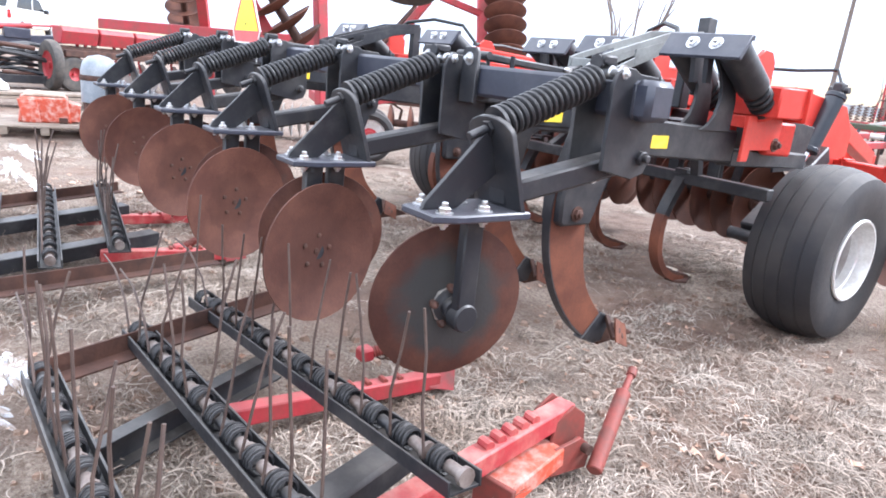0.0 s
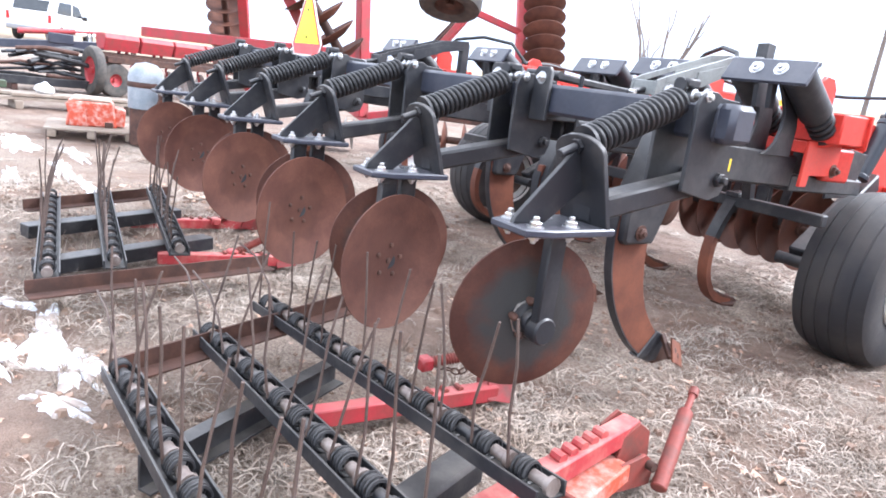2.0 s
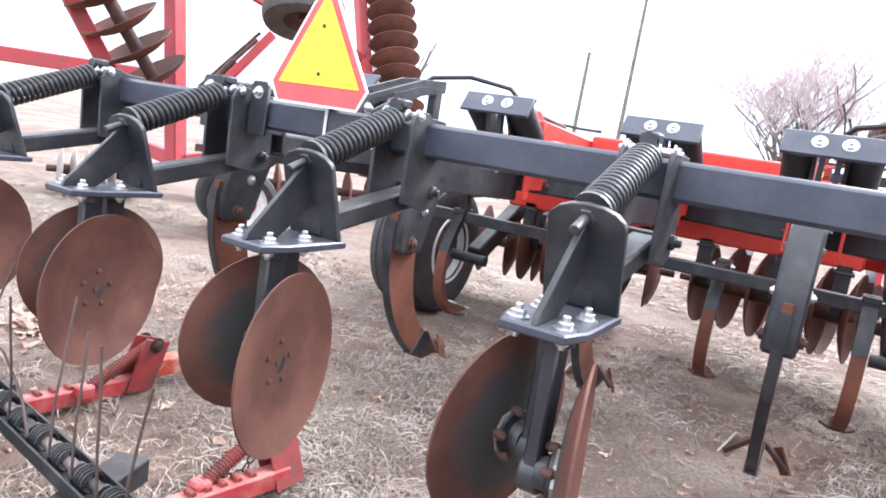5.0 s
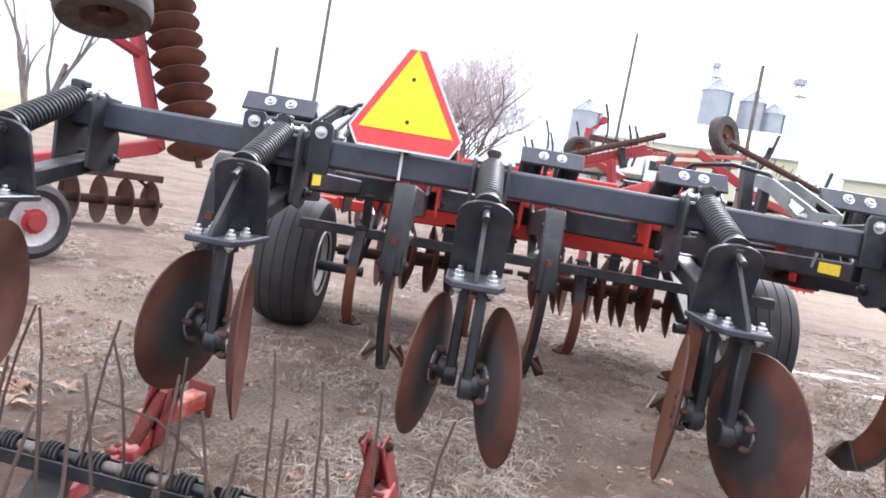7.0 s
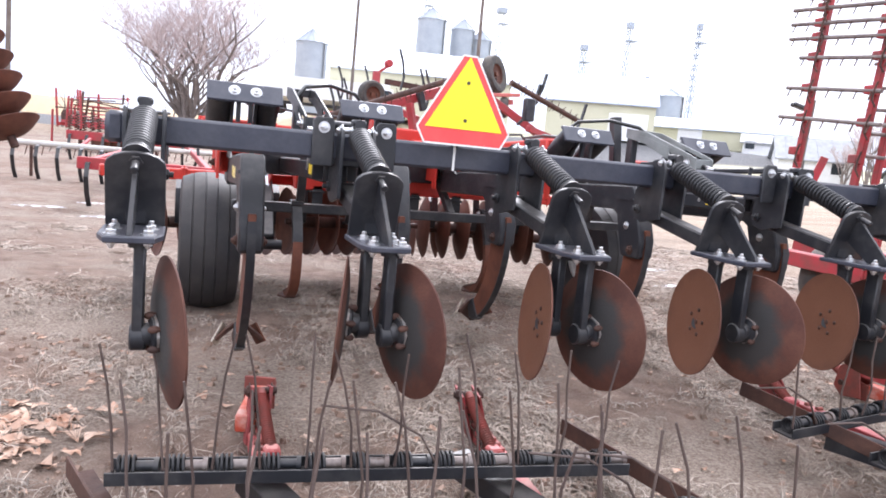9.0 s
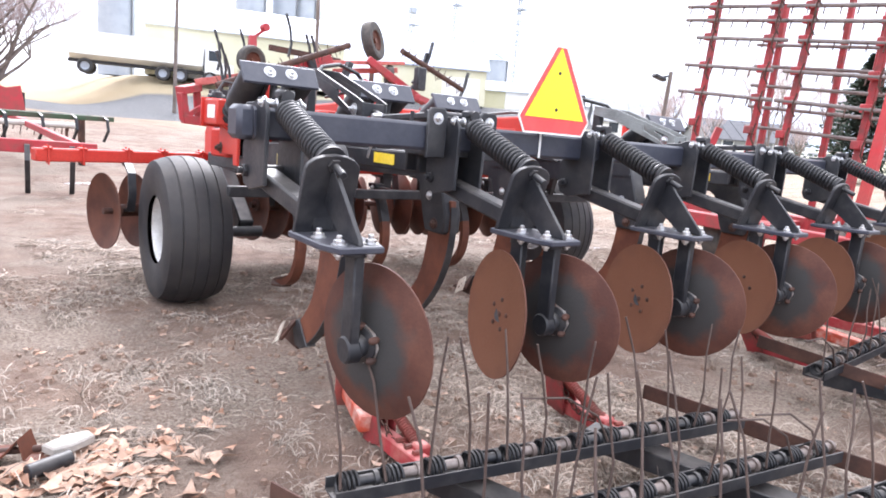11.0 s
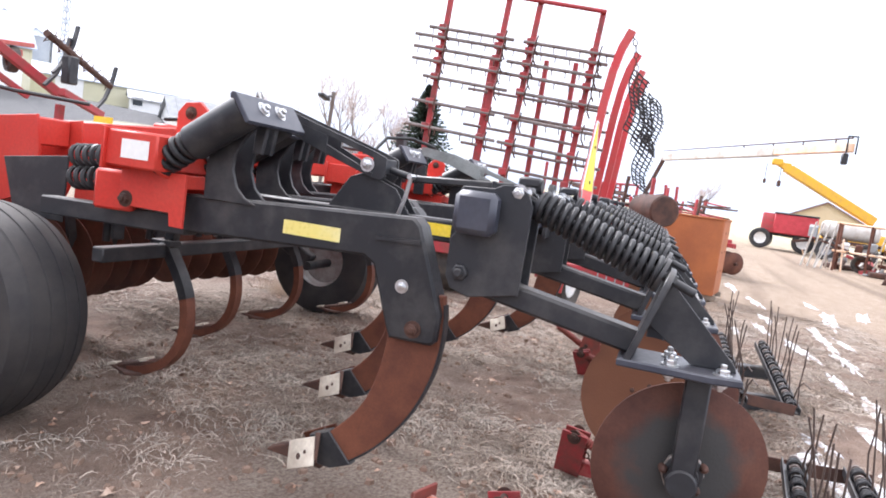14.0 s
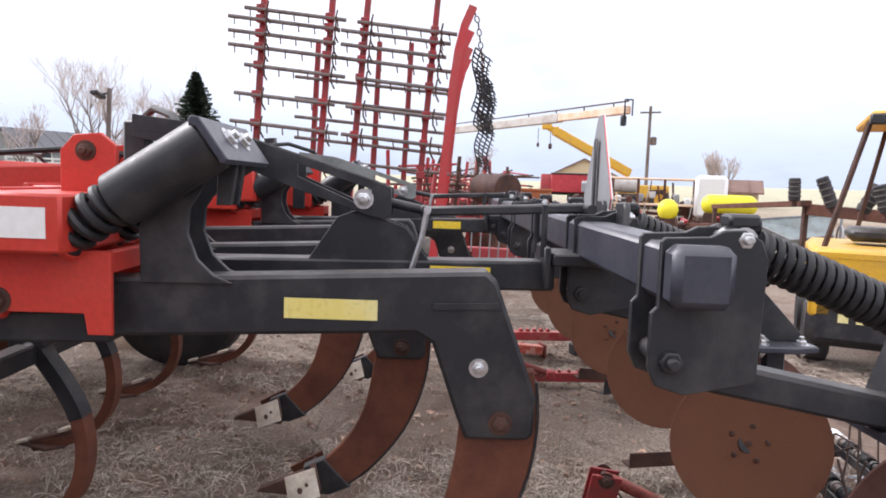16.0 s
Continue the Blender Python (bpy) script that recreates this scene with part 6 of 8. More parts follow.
m_ft = Shape().strap([(0, 0.05, 0.66), (0, -0.12, 0.64), (0, -0.20, 0.46), (0, -0.12, 0.22), (0, 0.05, 0.02)], 0.06, 0.025).mesh("tine", black_paint)
for k in range(7):
    part("tine", m_ft, None, fc, at=Matrix.Translation((-1.6 + 0.36 * k, 0.35 + 0.05 * (k % 2), -0.02)))
for k in range(8):
    part("tine", m_ft, None, fc, at=Matrix.Translation((-1.8 + 0.38 * k, 5.5, 0.10)) @ Matrix.Scale(1.1, 4))
for k in range(4):
    part("tine", m_ft, None, fc, at=Matrix.Translation((0.3 + 0.5 * k, -3.2, -0.06)))
part("upper_link", Shape().beam((-0.9, 4.6, 0.86), (0.3, 5.5, 1.25), 0.07, 0.07), dirty_white, fc)
for k in range(7):
    part("coil_spring", Shape().coil((-1.85 + 0.17 * k, 5.6, 0.90), (-1.85 + 0.17 * k, 5.62, 1.28 + 0.05 * (k % 2)), 0.05, 0.014, 6, 12, 5), rust_dark, fc)
part("hitch_frame", Shape().prism([(0.35, 0.80), (1.3, 0.80), (1.2, 1.45), (0.9, 1.38), (0.6, 1.50), (0.38, 1.30)], 5.4, 5.5, axis="y", b=0.01), old_red, fc)
part("black_arm", Shape().beam((-1.0, 5.9, 1.42), (0.4, 5.9, 1.25), 0.16, 0.14).beam((1.2, 5.6, 0.8), (1.2, 5.6, 1.3), 0.16, 0.16).beam((0.55, 5.6, 1.3), (0.62, 5.6, 1.65), 0.03, 0.03), black_paint, fc)

# ---- folded cultivator with spiked rollers, wheels in the air ----
sc_t = thing("folded_cultivator", "old red cultivator folded up with spiked rollers", "farm implement", (1.9, 7.6, 0.0))


def spiked(p0, p1, parent):
    p0, p1 = Vector(p0), Vector(p1)
    d = (p1 - p0).normalized()
    u, w = frame_of(d)
    ob = part("spiked_roller", Shape().cyl(p0, p1, 0.045, 14), rust_dark, parent, "rusty roller with rows of spikes")
    n = int((p1 - p0).length / 0.11)
    for k in range(n):
        c = p0.lerp(p1, (k + 0.5) / n)
        for j in range(3):
            t = j * 2.1 + k * 0.7
            q = u * math.cos(t) + w * math.sin(t)
            part("spike", m_spike, None, ob, at=Matrix.Translation(c) @ q.to_track_quat("Z", "Y").to_matrix().to_4x4())


m_spike = Shape().cyl((0, 0, 0.035), (0, 0, 0.115), 0.009, 5, r1=0.005).mesh("spike", rust_dark)
spiked((0.06, 7.16, 1.57), (2.11, 7.42, 2.39), sc_t)
spiked((2.95, 7.26, 2.41), (4.58, 7.81, 1.99), sc_t)
pale_red = surface("bleached_pink_red_paint", (0.52, 0.16, 0.13), 0.65, col2=(0.40, 0.06, 0.055), scale=5, amount=0.9, bump=0.15)
for a, b2, w, h, mat_ in (((0.70, 7.50, 1.72), (1.95, 7.72, 2.20), 0.09, 0.11, old_red), ((0.9, 7.9, 1.80), (2.12, 8.0, 2.18), 0.08, 0.10, old_red), ((0.50, 9.75, 1.69), (1.90, 9.0, 2.05), 0.11, 0.11, pale_red),
                          ((1.20, 8.3, 2.28), (2.60, 8.7, 2.26), 0.07, 0.09, rust_dark), ((1.32, 9.4, 1.90), (1.35, 9.5, 2.55), 0.10, 0.13, old_red), ((1.36, 9.45, 2.05), (1.9, 8.6, 1.75), 0.09, 0.11, old_red),
                          ((2.85, 8.18, 2.31), (3.85, 7.9, 1.70), 0.13, 0.12, old_red), ((2.30, 8.3, 2.05), (3.55, 8.4, 2.22), 0.10, 0.09, pale_red), ((2.20, 8.2, 2.18), (3.60, 8.25, 2.34), 0.10, 0.06, pale_red),
                          ((2.75, 8.1, 1.96), (3.30, 7.9, 1.62), 0.08, 0.08, old_red), ((1.3, 8.0, 1.10), (4.5, 8.0, 0.95), 0.12, 0.14, old_red), ((0.9, 9.5, 1.05), (1.4, 8.0, 1.10), 0.10, 0.12, old_red), ((1.52, 7.9, 1.95), (1.62, 7.8, 1.35), 0.10, 0.11, old_red),
                          ((3.45, 9.1, 1.9), (3.62, 9.4, 2.70), 0.09, 0.10, rust_dark), ((3.0, 8.3, 1.8), (3.5, 9.2, 2.0), 0.09, 0.10, old_red), ((3.45, 7.5, 1.75), (4.55, 7.9, 1.55), 0.09, 0.10, old_red)):
    part("frame_beam", Shape().beam(a, b2, w, h, b=0.008), mat_, sc_t)
for x, z1 in ((1.38, 1.15), (2.3, 1.9), (3.9, 1.6)):
    part("stand_leg", Shape().beam((x, 8.05, ground_z(x, 8.05) - 0.02), (x, 8.0, z1), 0.09, 0.10, b=0.006), old_red, sc_t)
# channel-shaped end of the folded wing, hoses looped below it
for a, b2, w, h in (((-0.50, 7.35, 1.53), (-0.22, 7.6, 1.62), 0.16, 0.10), ((-0.48, 7.35, 1.50), (-0.42, 7.4, 1.06), 0.09, 0.12), ((-0.24, 7.58, 1.60), (-0.20, 7.6, 1.06), 0.06, 0.10), ((-0.45, 7.38, 1.08), (0.30, 7.6, 1.02), 0.10, 0.12), ((-0.44, 7.38, 1.10), (-0.02, 7.55, 1.44), 0.05, 0.07), ((-0.02, 7.5, 1.42), (0.55, 7.6, 1.28), 0.09, 0.10), ((0.10, 7.5, 1.40), (0.22, 7.6, 1.04), 0.10, 0.06)):
    a, b2 = (Vector((0.825 + 1.25 * v[0], v[1] + 2.2, v[2])) for v in (a, b2))
    part("wing_end", Shape().beam(a, b2, w * 1.2, h * 1.2, b=0.008), old_red, sc_t, "weathered red end frame of the folded wing")
part("black_bar", Shape().beam((0.60, 9.30, 1.52), (1.55, 9.35, 1.58), 0.10, 0.14, b=0.012), black_paint, sc_t)
m_tn = Shape().strap([(0.06, 0, -0.62), (0.10, 0, -0.42), (0.07, 0, -0.2), (0.0, 0, 0)], 0.045, 0.028, side=(0, 1, 0)).mesh("spring_tine", black_paint)
for x, y, z in ((0.55, 8.95, 2.50), (0.66, 9.0, 2.32), (1.10, 9.4, 2.62), (1.29, 7.91, 2.76), (1.74, 8.19, 2.55), (1.84, 8.21, 2.55), (0.15, 7.5, 2.05), (0.26, 7.5, 2.02)):
    part("spring_tine", m_tn, None, sc_t, at=Matrix.Translation((x, y, z)))
for x, y, z in ((3.78, 7.66, 2.68), (3.70, 7.7, 2.50), (4.75, 7.9, 2.30)):
    part("spring_tine", m_tn, None, sc_t, at=Matrix.Translation((x, y, z)) @ Matrix.Rotation(radians(32), 4, "Y") @ Matrix.Scale(1.25, 4))
part("clevis", Shape().beam((1.35, 9.5, 2.52), (1.58, 9.5, 2.70), 0.05, 0.05, b=0.006).cyl((1.56, 9.42, 2.72), (1.56, 9.58, 2.72), 0.07, 12, b=0.01), old_red, sc_t)
wheel(sc_t, (3.60, 9.40, 2.78), 0.36, 0.22, (0.80, -1.0, 0.30), rubber_old, rust, 0.19)
wheel(sc_t, (1.15, 8.96, 2.10), 0.24, 0.18, (0.25, -1, 0), rubber_old, rust)
wheel(sc_t, (3.35, 8.3, 2.10), 0.18, 0.14, (1, -0.4, 0), rubber_old, rust)
for dx, dz in ((0.0, 0.0), (0.09, 0.04), (0.03, -0.05)):
    part("hose", Shape().tube([(0.63 + dx, 9.30, 1.52 + dz), (0.55 + dx, 9.18, 1.30), (0.58 + dx, 9.15, 0.98), (0.75 + dx, 9.15, 0.74 + dz), (1.05 + dx, 9.2, 0.78 + dz), (1.22 + dx, 9.3, 1.02), (1.28, 9.5, 1.30)], 0.013, 8), hose_mat, sc_t)
part("black_box", Shape().box((3.28, 7.2, 2.02), (0.17, 0.14, 0.36), b=0.02), black_paint, sc_t)
part("black_block", Shape().box((1.60, 7.55, 1.98), (0.10, 0.12, 0.30), Matrix.Rotation(radians(-18), 4, "Y"), b=0.01), black_paint, sc_t)
part("black_block", Shape().box((2.38, 8.0, 2.05), (0.10, 0.12, 0.32), Matrix.Rotation(radians(20), 4, "Y"), b=0.01), black_paint, sc_t)
place_children(sc_t)

harrow_red = surface("harrow_red_paint", (0.50, 0.035, 0.040), 0.5, col2=(0.42, 0.075, 0.065), scale=4, amount=0.8, bump=0.1)
# ---- upright spring-tooth harrow parked east of the ripper ----
uh = thing("upright_harrow", "red folding harrow standing upright with grey toothed bars", "farm implement", (3.8, 1.4, 0.0))
HX = 3.75
mast_red = surface("dull_mast_red", (0.36, 0.030, 0.034), 0.6, col2=(0.17, 0.042, 0.038), scale=9, amount=0.95, bump=0.2)
bar_brown = surface("brown_grey_pipe", (0.15, 0.125, 0.115), 0.6, col2=(0.24, 0.20, 0.18), scale=9, amount=0.8, bump=0.15)


def slope(y):
    return (y - 1.45) * 0.088


m_clamp = Shape().box((0, 0, 0), (0.07, 0.085, 0.075), b=0.006).mesh("bar_clamp", mast_red)
m_tooth = Shape().cyl((-0.04, 0, 0), (-0.09, -0.015, -0.085), 0.007, 5).mesh("tooth", rust_dark)
m_springlink = Shape().tube([(0, 0.0, 0.0), (-0.015, 0.03, 0.06), (0.0, 0.035, 0.14), (0.01, 0.02, 0.22)], 0.009, 6).mesh("spring_link", rust_dark)
for k, (yb, yt, zt) in enumerate(((2.41, 2.31, 3.435), (1.76, 1.63, 3.365), (1.42, 1.28, 3.325), (0.72, 0.595, 3.255))):
    ms = part("mast", Shape().beam((HX + 0.05, yb + 0.08, 0.25), (HX + 0.05, yb, 1.44), 0.06, 0.055, b=0.005).beam((HX + 0.05, yb, 1.44), (HX + 0.05, yt, zt), 0.06, 0.055, b=0.005), mast_red, uh, "upright red mast of the harrow")
    for z in (2.985, 2.885, 2.745, 2.615, 2.435, 2.145, 1.865, 1.545):
        q = (z - 1.44) / (zt - 1.44)
        y = yb + (yt - yb) * q
        part("bar_clamp", m_clamp, None, ms, at=(HX - 0.01, y + 0.01, z + slope(y) - 0.085))
        part("spring_link", m_springlink, None, ms, at=(HX - 0.05, y - 0.09, z + slope(y) - 0.24))
part("top_bar", Shape().cyl((HX, 2.33, 3.440), (HX, 0.56, 3.250), 0.024, 10), old_red, uh)
for gy0, gy1 in ((2.66, 1.50), (1.55, 0.40)):
    for k, (z, o0, o1) in enumerate(((2.885, 0.16, 0.0), (2.785, 0.0, 0.06), (2.650, 0.0, 0.10), (2.515, 0.0, 0.0), (2.335, 0.16, 0.0), (2.050, 0.06, 0.1), (1.770, 0.02, 0.06))):
        a, b2 = gy0 - o0, gy1 + o1
        tb = part("tooth_bar", Shape().cyl((HX - 0.03, a, z + slope(a)), (HX - 0.03, b2, z + slope(b2)), 0.020, 10), bar_brown, uh, "brown-grey toothed pipe")
        n = 7
        for j in range(n):
            y = a + (b2 - a) * (j + 0.4) / n
            part("tooth", m_tooth, None, tb, at=(HX, y, z + slope(y)))
# second, farther panel
for yb, yt in ((1.28, 1.21), (0.95, 0.87), (1.95, 1.86)):
    part("mast", Shape().beam((4.25, yb, 0.3), (4.25, yt, 2.80), 0.055, 0.055, b=0.005), mast_red, uh)
for z in (2.38, 2.16, 1.96, 1.74, 1.53):
    part("tooth_bar", Shape().cyl((4.22, 2.1, z + 0.02), (4.22, 0.42, z - 0.11), 0.018, 8), bar_brown, uh)
# thick curved red beams
for x, dy, top in ((3.62, 0.0, 0.0), (4.60, -0.03, -0.02), (5.40, -0.06, -0.05), (6.10, -0.08, -0.05)):
    pts = [(x, 0.60 + dy, 0.25), (x, 0.52 + dy, 1.10), (x, 0.465 + dy, 1.75), (x, 0.425 + dy, 2.30 + top), (x, 0.385 + dy, 2.62 + top), (x, 0.33 + dy, 2.86 + top), (x, 0.255 + dy, 3.04 + top)]
    part("curved_beam", Shape().strap(pts, 0.075, 0.082), harrow_red, uh, "thick red beam curved at the top")
part("tip_chain", chain_links([(3.64, 0.25, 3.02), (3.66, 0.20, 2.90), (3.72, 0.15, 2.60), (3.8, 0.12, 2.45)], 0.022, 0.006), rust_dark, uh)
for j, (y0, x0, zt) in enumerate(((0.17, 3.95, 2.72), (0.10, 4.60, 2.62), (0.02, 5.30, 2.70), (0.06, 4.95, 2.20))):
    mesh_s = Shape()
    rm = random.Random(60 + j)
    for k in range(15):
        z = zt - 0.045 * k
        sag = 0.03 * math.sin(k * 0.5 + j)
        q = [(x0 + 0.03 * c2, y0 + 0.03 - 0.052 * c2 + sag, z - 0.035 * c2 + rm.uniform(-0.012, 0.012)) for c2 in range(4)]
        mesh_s.tube(q, 0.009, 5)
        mesh_s.cyl(q[3], (q[3][0], q[3][1] - 0.03, q[3][2] - 0.03), 0.006, 4)
    for c2 in range(4):
        mesh_s.tube([(x0 + 0.03 * c2, y0 + 0.03 - 0.052 * c2 + 0.03 * math.sin(k * 0.5 + j), zt - 0.045 * k - 0.035 * c2) for k in range(15)], 0.009, 5)
    part("chain_mat", mesh_s, spring_paint, uh, "hanging black chain-harrow mat")
part("base_frame", Shape().beam((3.6, 2.7, 0.55), (3.6, -0.3, 0.50), 0.14, 0.14, b=0.01).beam((4.3, 2.7, 0.62), (4.3, -0.5, 0.55), 0.14, 0.14, b=0.01).beam((3.5, 1.4, 0.52), (6.6, 1.5, 0.60), 0.16, 0.16, b=0.01).beam((3.7, 2.4, 0.55), (3.9, 2.2, 1.5), 0.07, 0.07), old_red, uh, "red base frame")
rk = Shape()
for k in range(6):
    rk.cyl((3.35 + 0.03 * (k % 2), 0.2 - 0.09 * k, 0.95), (3.50, 0.2 - 0.09 * k, 0.42), 0.008, 5)
part("rake_teeth", rk, grey_paint, uh)
wheel(uh, (4.0, 1.9, 0.37), 0.37, 0.26, (0.2, 1, 0), rubber_old, white_rim)
wheel(uh, (4.0, 0.6, 0.37), 0.37, 0.26, (0.2, 1, 0), rubber_old, white_rim)
part("drum", Shape().cyl((5.3, -0.35, 1.27), (5.9, -0.05, 1.27), 0.20, 20, b=0.02).beam((5.6, -0.2, 0.0), (5.6, -0.2, 1.1), 0.08, 0.08), rust_dark, uh, "rusty brown drum")
place_children(uh)

# row of old implements behind it, each a cluttered red frame
for n_i, (x, y, rz, sc_) in enumerate(((7.4, 0.6, 10, 1.0), (10.3, 0.2, -20, 1.0), (13.2, -0.8, 30, 1.1))):
    z0 = ground_z(x, y)
    r = random.Random(40 + n_i)
    im = thing("old_implement", "rusty red implement frame with discs and tines", "farm implement", (x, y, z0), "old implements", rz=rz)
    fs = Shape()
    for k in range(4):
        fs.beam((-0.9, -0.8 + 0.5 * k, 0.7), (0.9, -0.8 + 0.5 * k, 0.72), 0.09, 0.1, b=0.006)
    fs.beam((-0.6, -0.9, 0.78), (-0.6, 1.0, 0.78), 0.09, 0.1).beam((0.6, -0.9, 0.78), (0.6, 1.0, 0.78), 0.09, 0.1)
    part("frame", fs, old_red, im)
    for k in range(24):
        xx, yy = r.uniform(-1.1, 1.1), r.uniform(-0.9, 1.0)
        h = r.uniform(1.0, 1.9)
        part("upright", Shape().beam((xx, yy, 0.0 if k < 4 else 0.6), (xx + r.uniform(-0.1, 0.1), yy + r.uniform(-0.1, 0.1), h), 0.05, 0.05), old_red if k % 3 else rust_dark, im)
    for k in range(18):
        zz = r.uniform(0.85, 1.65)
        part("crossbar", Shape().cyl((r.uniform(-1.0, -0.4), r.uniform(-0.9, 0.9), zz), (r.uniform(0.3, 1.0), r.uniform(-0.9, 0.9), zz + r.uniform(-0.15, 0.15)), 0.02, 8), rust_dark if k % 2 else old_red, im)
    gang(im, (-0.8, -0.95, 0.3), (0.8, -0.95, 0.3), 7, 0.26)
    part("drum", Shape().cyl((-0.6, 0.9, 0.95), (0.0, 0.9, 0.95), 0.2, 18, b=0.02), rust_dark, im)

bx = thing("steel_bin", "rust-brown square steel bin standing by the track", "bin", (7.92, -0.86, 0.02), rz=-10)
for a, b2 in (((-0.46, -0.45), (0.46, -0.45)), ((0.46, -0.45), (0.46, 0.45)), ((0.46, 0.45), (-0.46, 0.45)), ((-0.46, 0.45), (-0.46, -0.45))):
    part("wall", Shape().beam((*a, 0.66), (*b2, 0.66), 0.02, 1.16, b=0.004), brown_steel, bx)
    part("rim", Shape().beam((*a, 1.25), (*b2, 1.25), 0.055, 0.03, b=0.004), brown_steel, bx)
part("floor", Shape().box((0, 0, 0.10), (0.9, 0.88, 0.03)), brown_steel, bx)
for k in range(6):
    part("rivet", Shape().lathe([(0.014, 0), (0.010, 0.008)], (-0.35 + 0.14 * k, -0.46, 0.45 + 0.3 * (k % 3)), (0, -1, 0), 8), rust_dark, bx)
for x in (-0.4, 0.4):
    part("skid", Shape().beam((x, -0.5, 0.045), (x, 0.5, 0.045), 0.08, 0.08), wood_grey, bx)
# work lamp on a leaning post
lm = thing("yard_lamp", "dark lamp head on a thin leaning post", "lamp", (7.36, 5.66, 0.14))
part("post", Shape().cyl((0, 0, 0), (0.10, -0.05, 2.45), 0.035, 10), pole_wood, lm)
part("head", Shape().box((-0.10, 0.03, 2.33), (0.30, 0.12, 0.07), Matrix.Rotation(radians(10), 4, "Y"), b=0.02), black_paint, lm)
part("arm", Shape().cyl((0.09, -0.04, 2.38), (-0.05, 0.02, 2.34), 0.018, 8), black_paint, lm)

# ---- yellow forklift beside the walker ----
fl = thing("forklift", "worn yellow forklift truck with a black rear guard", "forklift", (1.94, -2.30, 0.0), rz=-27)
bd = Shape().box((0.80, -0.52, 0.78), (1.60, 1.00, 0.30), b=0.05)
bd.box((0.06, -0.10, 0.66), (0.10, 0.16, 0.50), b=0.02).box((0.06, -0.92, 0.66), (0.10, 0.18, 0.50), b=0.02)
bd.box((0.05, -0.52, 0.885), (0.11, 0.98, 0.08), b=0.02)
part("body", bd, yellow_paint, fl, "worn yellow body")
part("engine", Shape().box((0.55, -0.52, 0.50), (0.90, 0.60, 0.42), b=0.04).cyl((0.10, -0.35, 0.62), (0.10, -0.35, 0.84), 0.045, 12), rust_dark, fl)
part("hook", Shape().tube([(0.02, -0.32, 0.80), (0.0, -0.30, 0.72), (-0.01, -0.34, 0.66), (0.0, -0.38, 0.72), (0.02, -0.36, 0.80)], 0.014, 8), yellow_paint, fl)
part("lower_weight", Shape().box((0.16, -0.52, 0.37), (0.30, 1.02, 0.38), b=0.07), black_paint, fl, "black counterweight with worn pale marks")
for k in range(6):
    part("mark", Shape().box((0.007, -0.86 + 0.12 * k, 0.42), (0.004, 0.07, 0.085)), yellow_faded, fl)
for x, y in ((0.35, -0.1), (0.35, -0.94), (1.5, -0.08), (1.5, -0.96)):
    wheel(fl, (x, y, 0.25), 0.25, 0.20, (0, 1, 0), rubber, yellow_paint)
for x, y, lean_y in ((0.30, -0.10, -0.26), (0.30, -0.80, -0.12), (1.45, -0.40, -0.18), (1.45, -0.98, 0.0)):
    part("guard_post", Shape().beam((x, y, 0.88), (x + (0.16 if x < 1 else 0), y + lean_y, 1.92), 0.038, 0.036, b=0.006), rust_dark, fl, "dark steel guard post")
part("guard_roof", Shape().box((0.95, -0.66, 1.96), (1.2, 0.62, 0.07), b=0.02), yellow_paint, fl)
part("roof_edge", Shape().box((0.38, -0.66, 1.93), (0.10, 0.62, 0.08), b=0.01), black_paint, fl)
part("seat", Shape().box((0.85, -0.52, 1.02), (0.45, 0.45, 0.12), b=0.04), black_paint, fl)
part("mast_rail", Shape().beam((1.75, -0.98, 0.05), (1.75, -0.98, 1.95), 0.08, 0.12), black_paint, fl)
ix, iy = ray_spot(-6.2, 24.0, E9)
copy_thing(bpy.data.objects["old_implement"], pose(ix, iy, ground_z(ix, iy), 0, 0, 40))


# ---- across the track: truck, tanks, booms, sheds ----
def spot(b, d, e):
    x, y = ray_spot(b, d, e)
    return x, y, ground_z(x, y)


# junk line with plough blade and upright cylinders
jx, jy = 9.0, -6.3
jz = ground_z(jx, jy)
jb = thing("packer_beam", "rusty steel beams carrying four black cylinders", "farm implement", (jx, jy, jz))
o = Vector((jx, jy, jz))
part("beam", Shape().beam(Vector((15.19, -7.00, 0.95)) - o, Vector((8.92, -6.13, 1.19)) - o, 0.11, 0.11, b=0.008), rust, jb, "long rusty steel beam")
part("leg", Shape().beam(Vector((15.0, -6.97, ground_z(15, -7))) - o, Vector((15.0, -6.97, 0.92)) - o, 0.10, 0.10, b=0.006), rust_dark, jb)
part("leg", Shape().beam(Vector((9.05, -6.15, jz)) - o, Vector((9.05, -6.15, 1.15)) - o, 0.09, 0.09, b=0.006), rust_dark, jb)
part("cross_beam", Shape().beam(Vector((9.0, -6.20, 1.08)) - o, Vector((7.2, -6.75, 1.02)) - o, 0.16, 0.20, b=0.010), rust, jb)
part("leg", Shape().beam(Vector((7.3, -6.72, ground_z(7.3, -6.7))) - o, Vector((7.3, -6.72, 0.95)) - o, 0.14, 0.14, b=0.008), rust, jb)
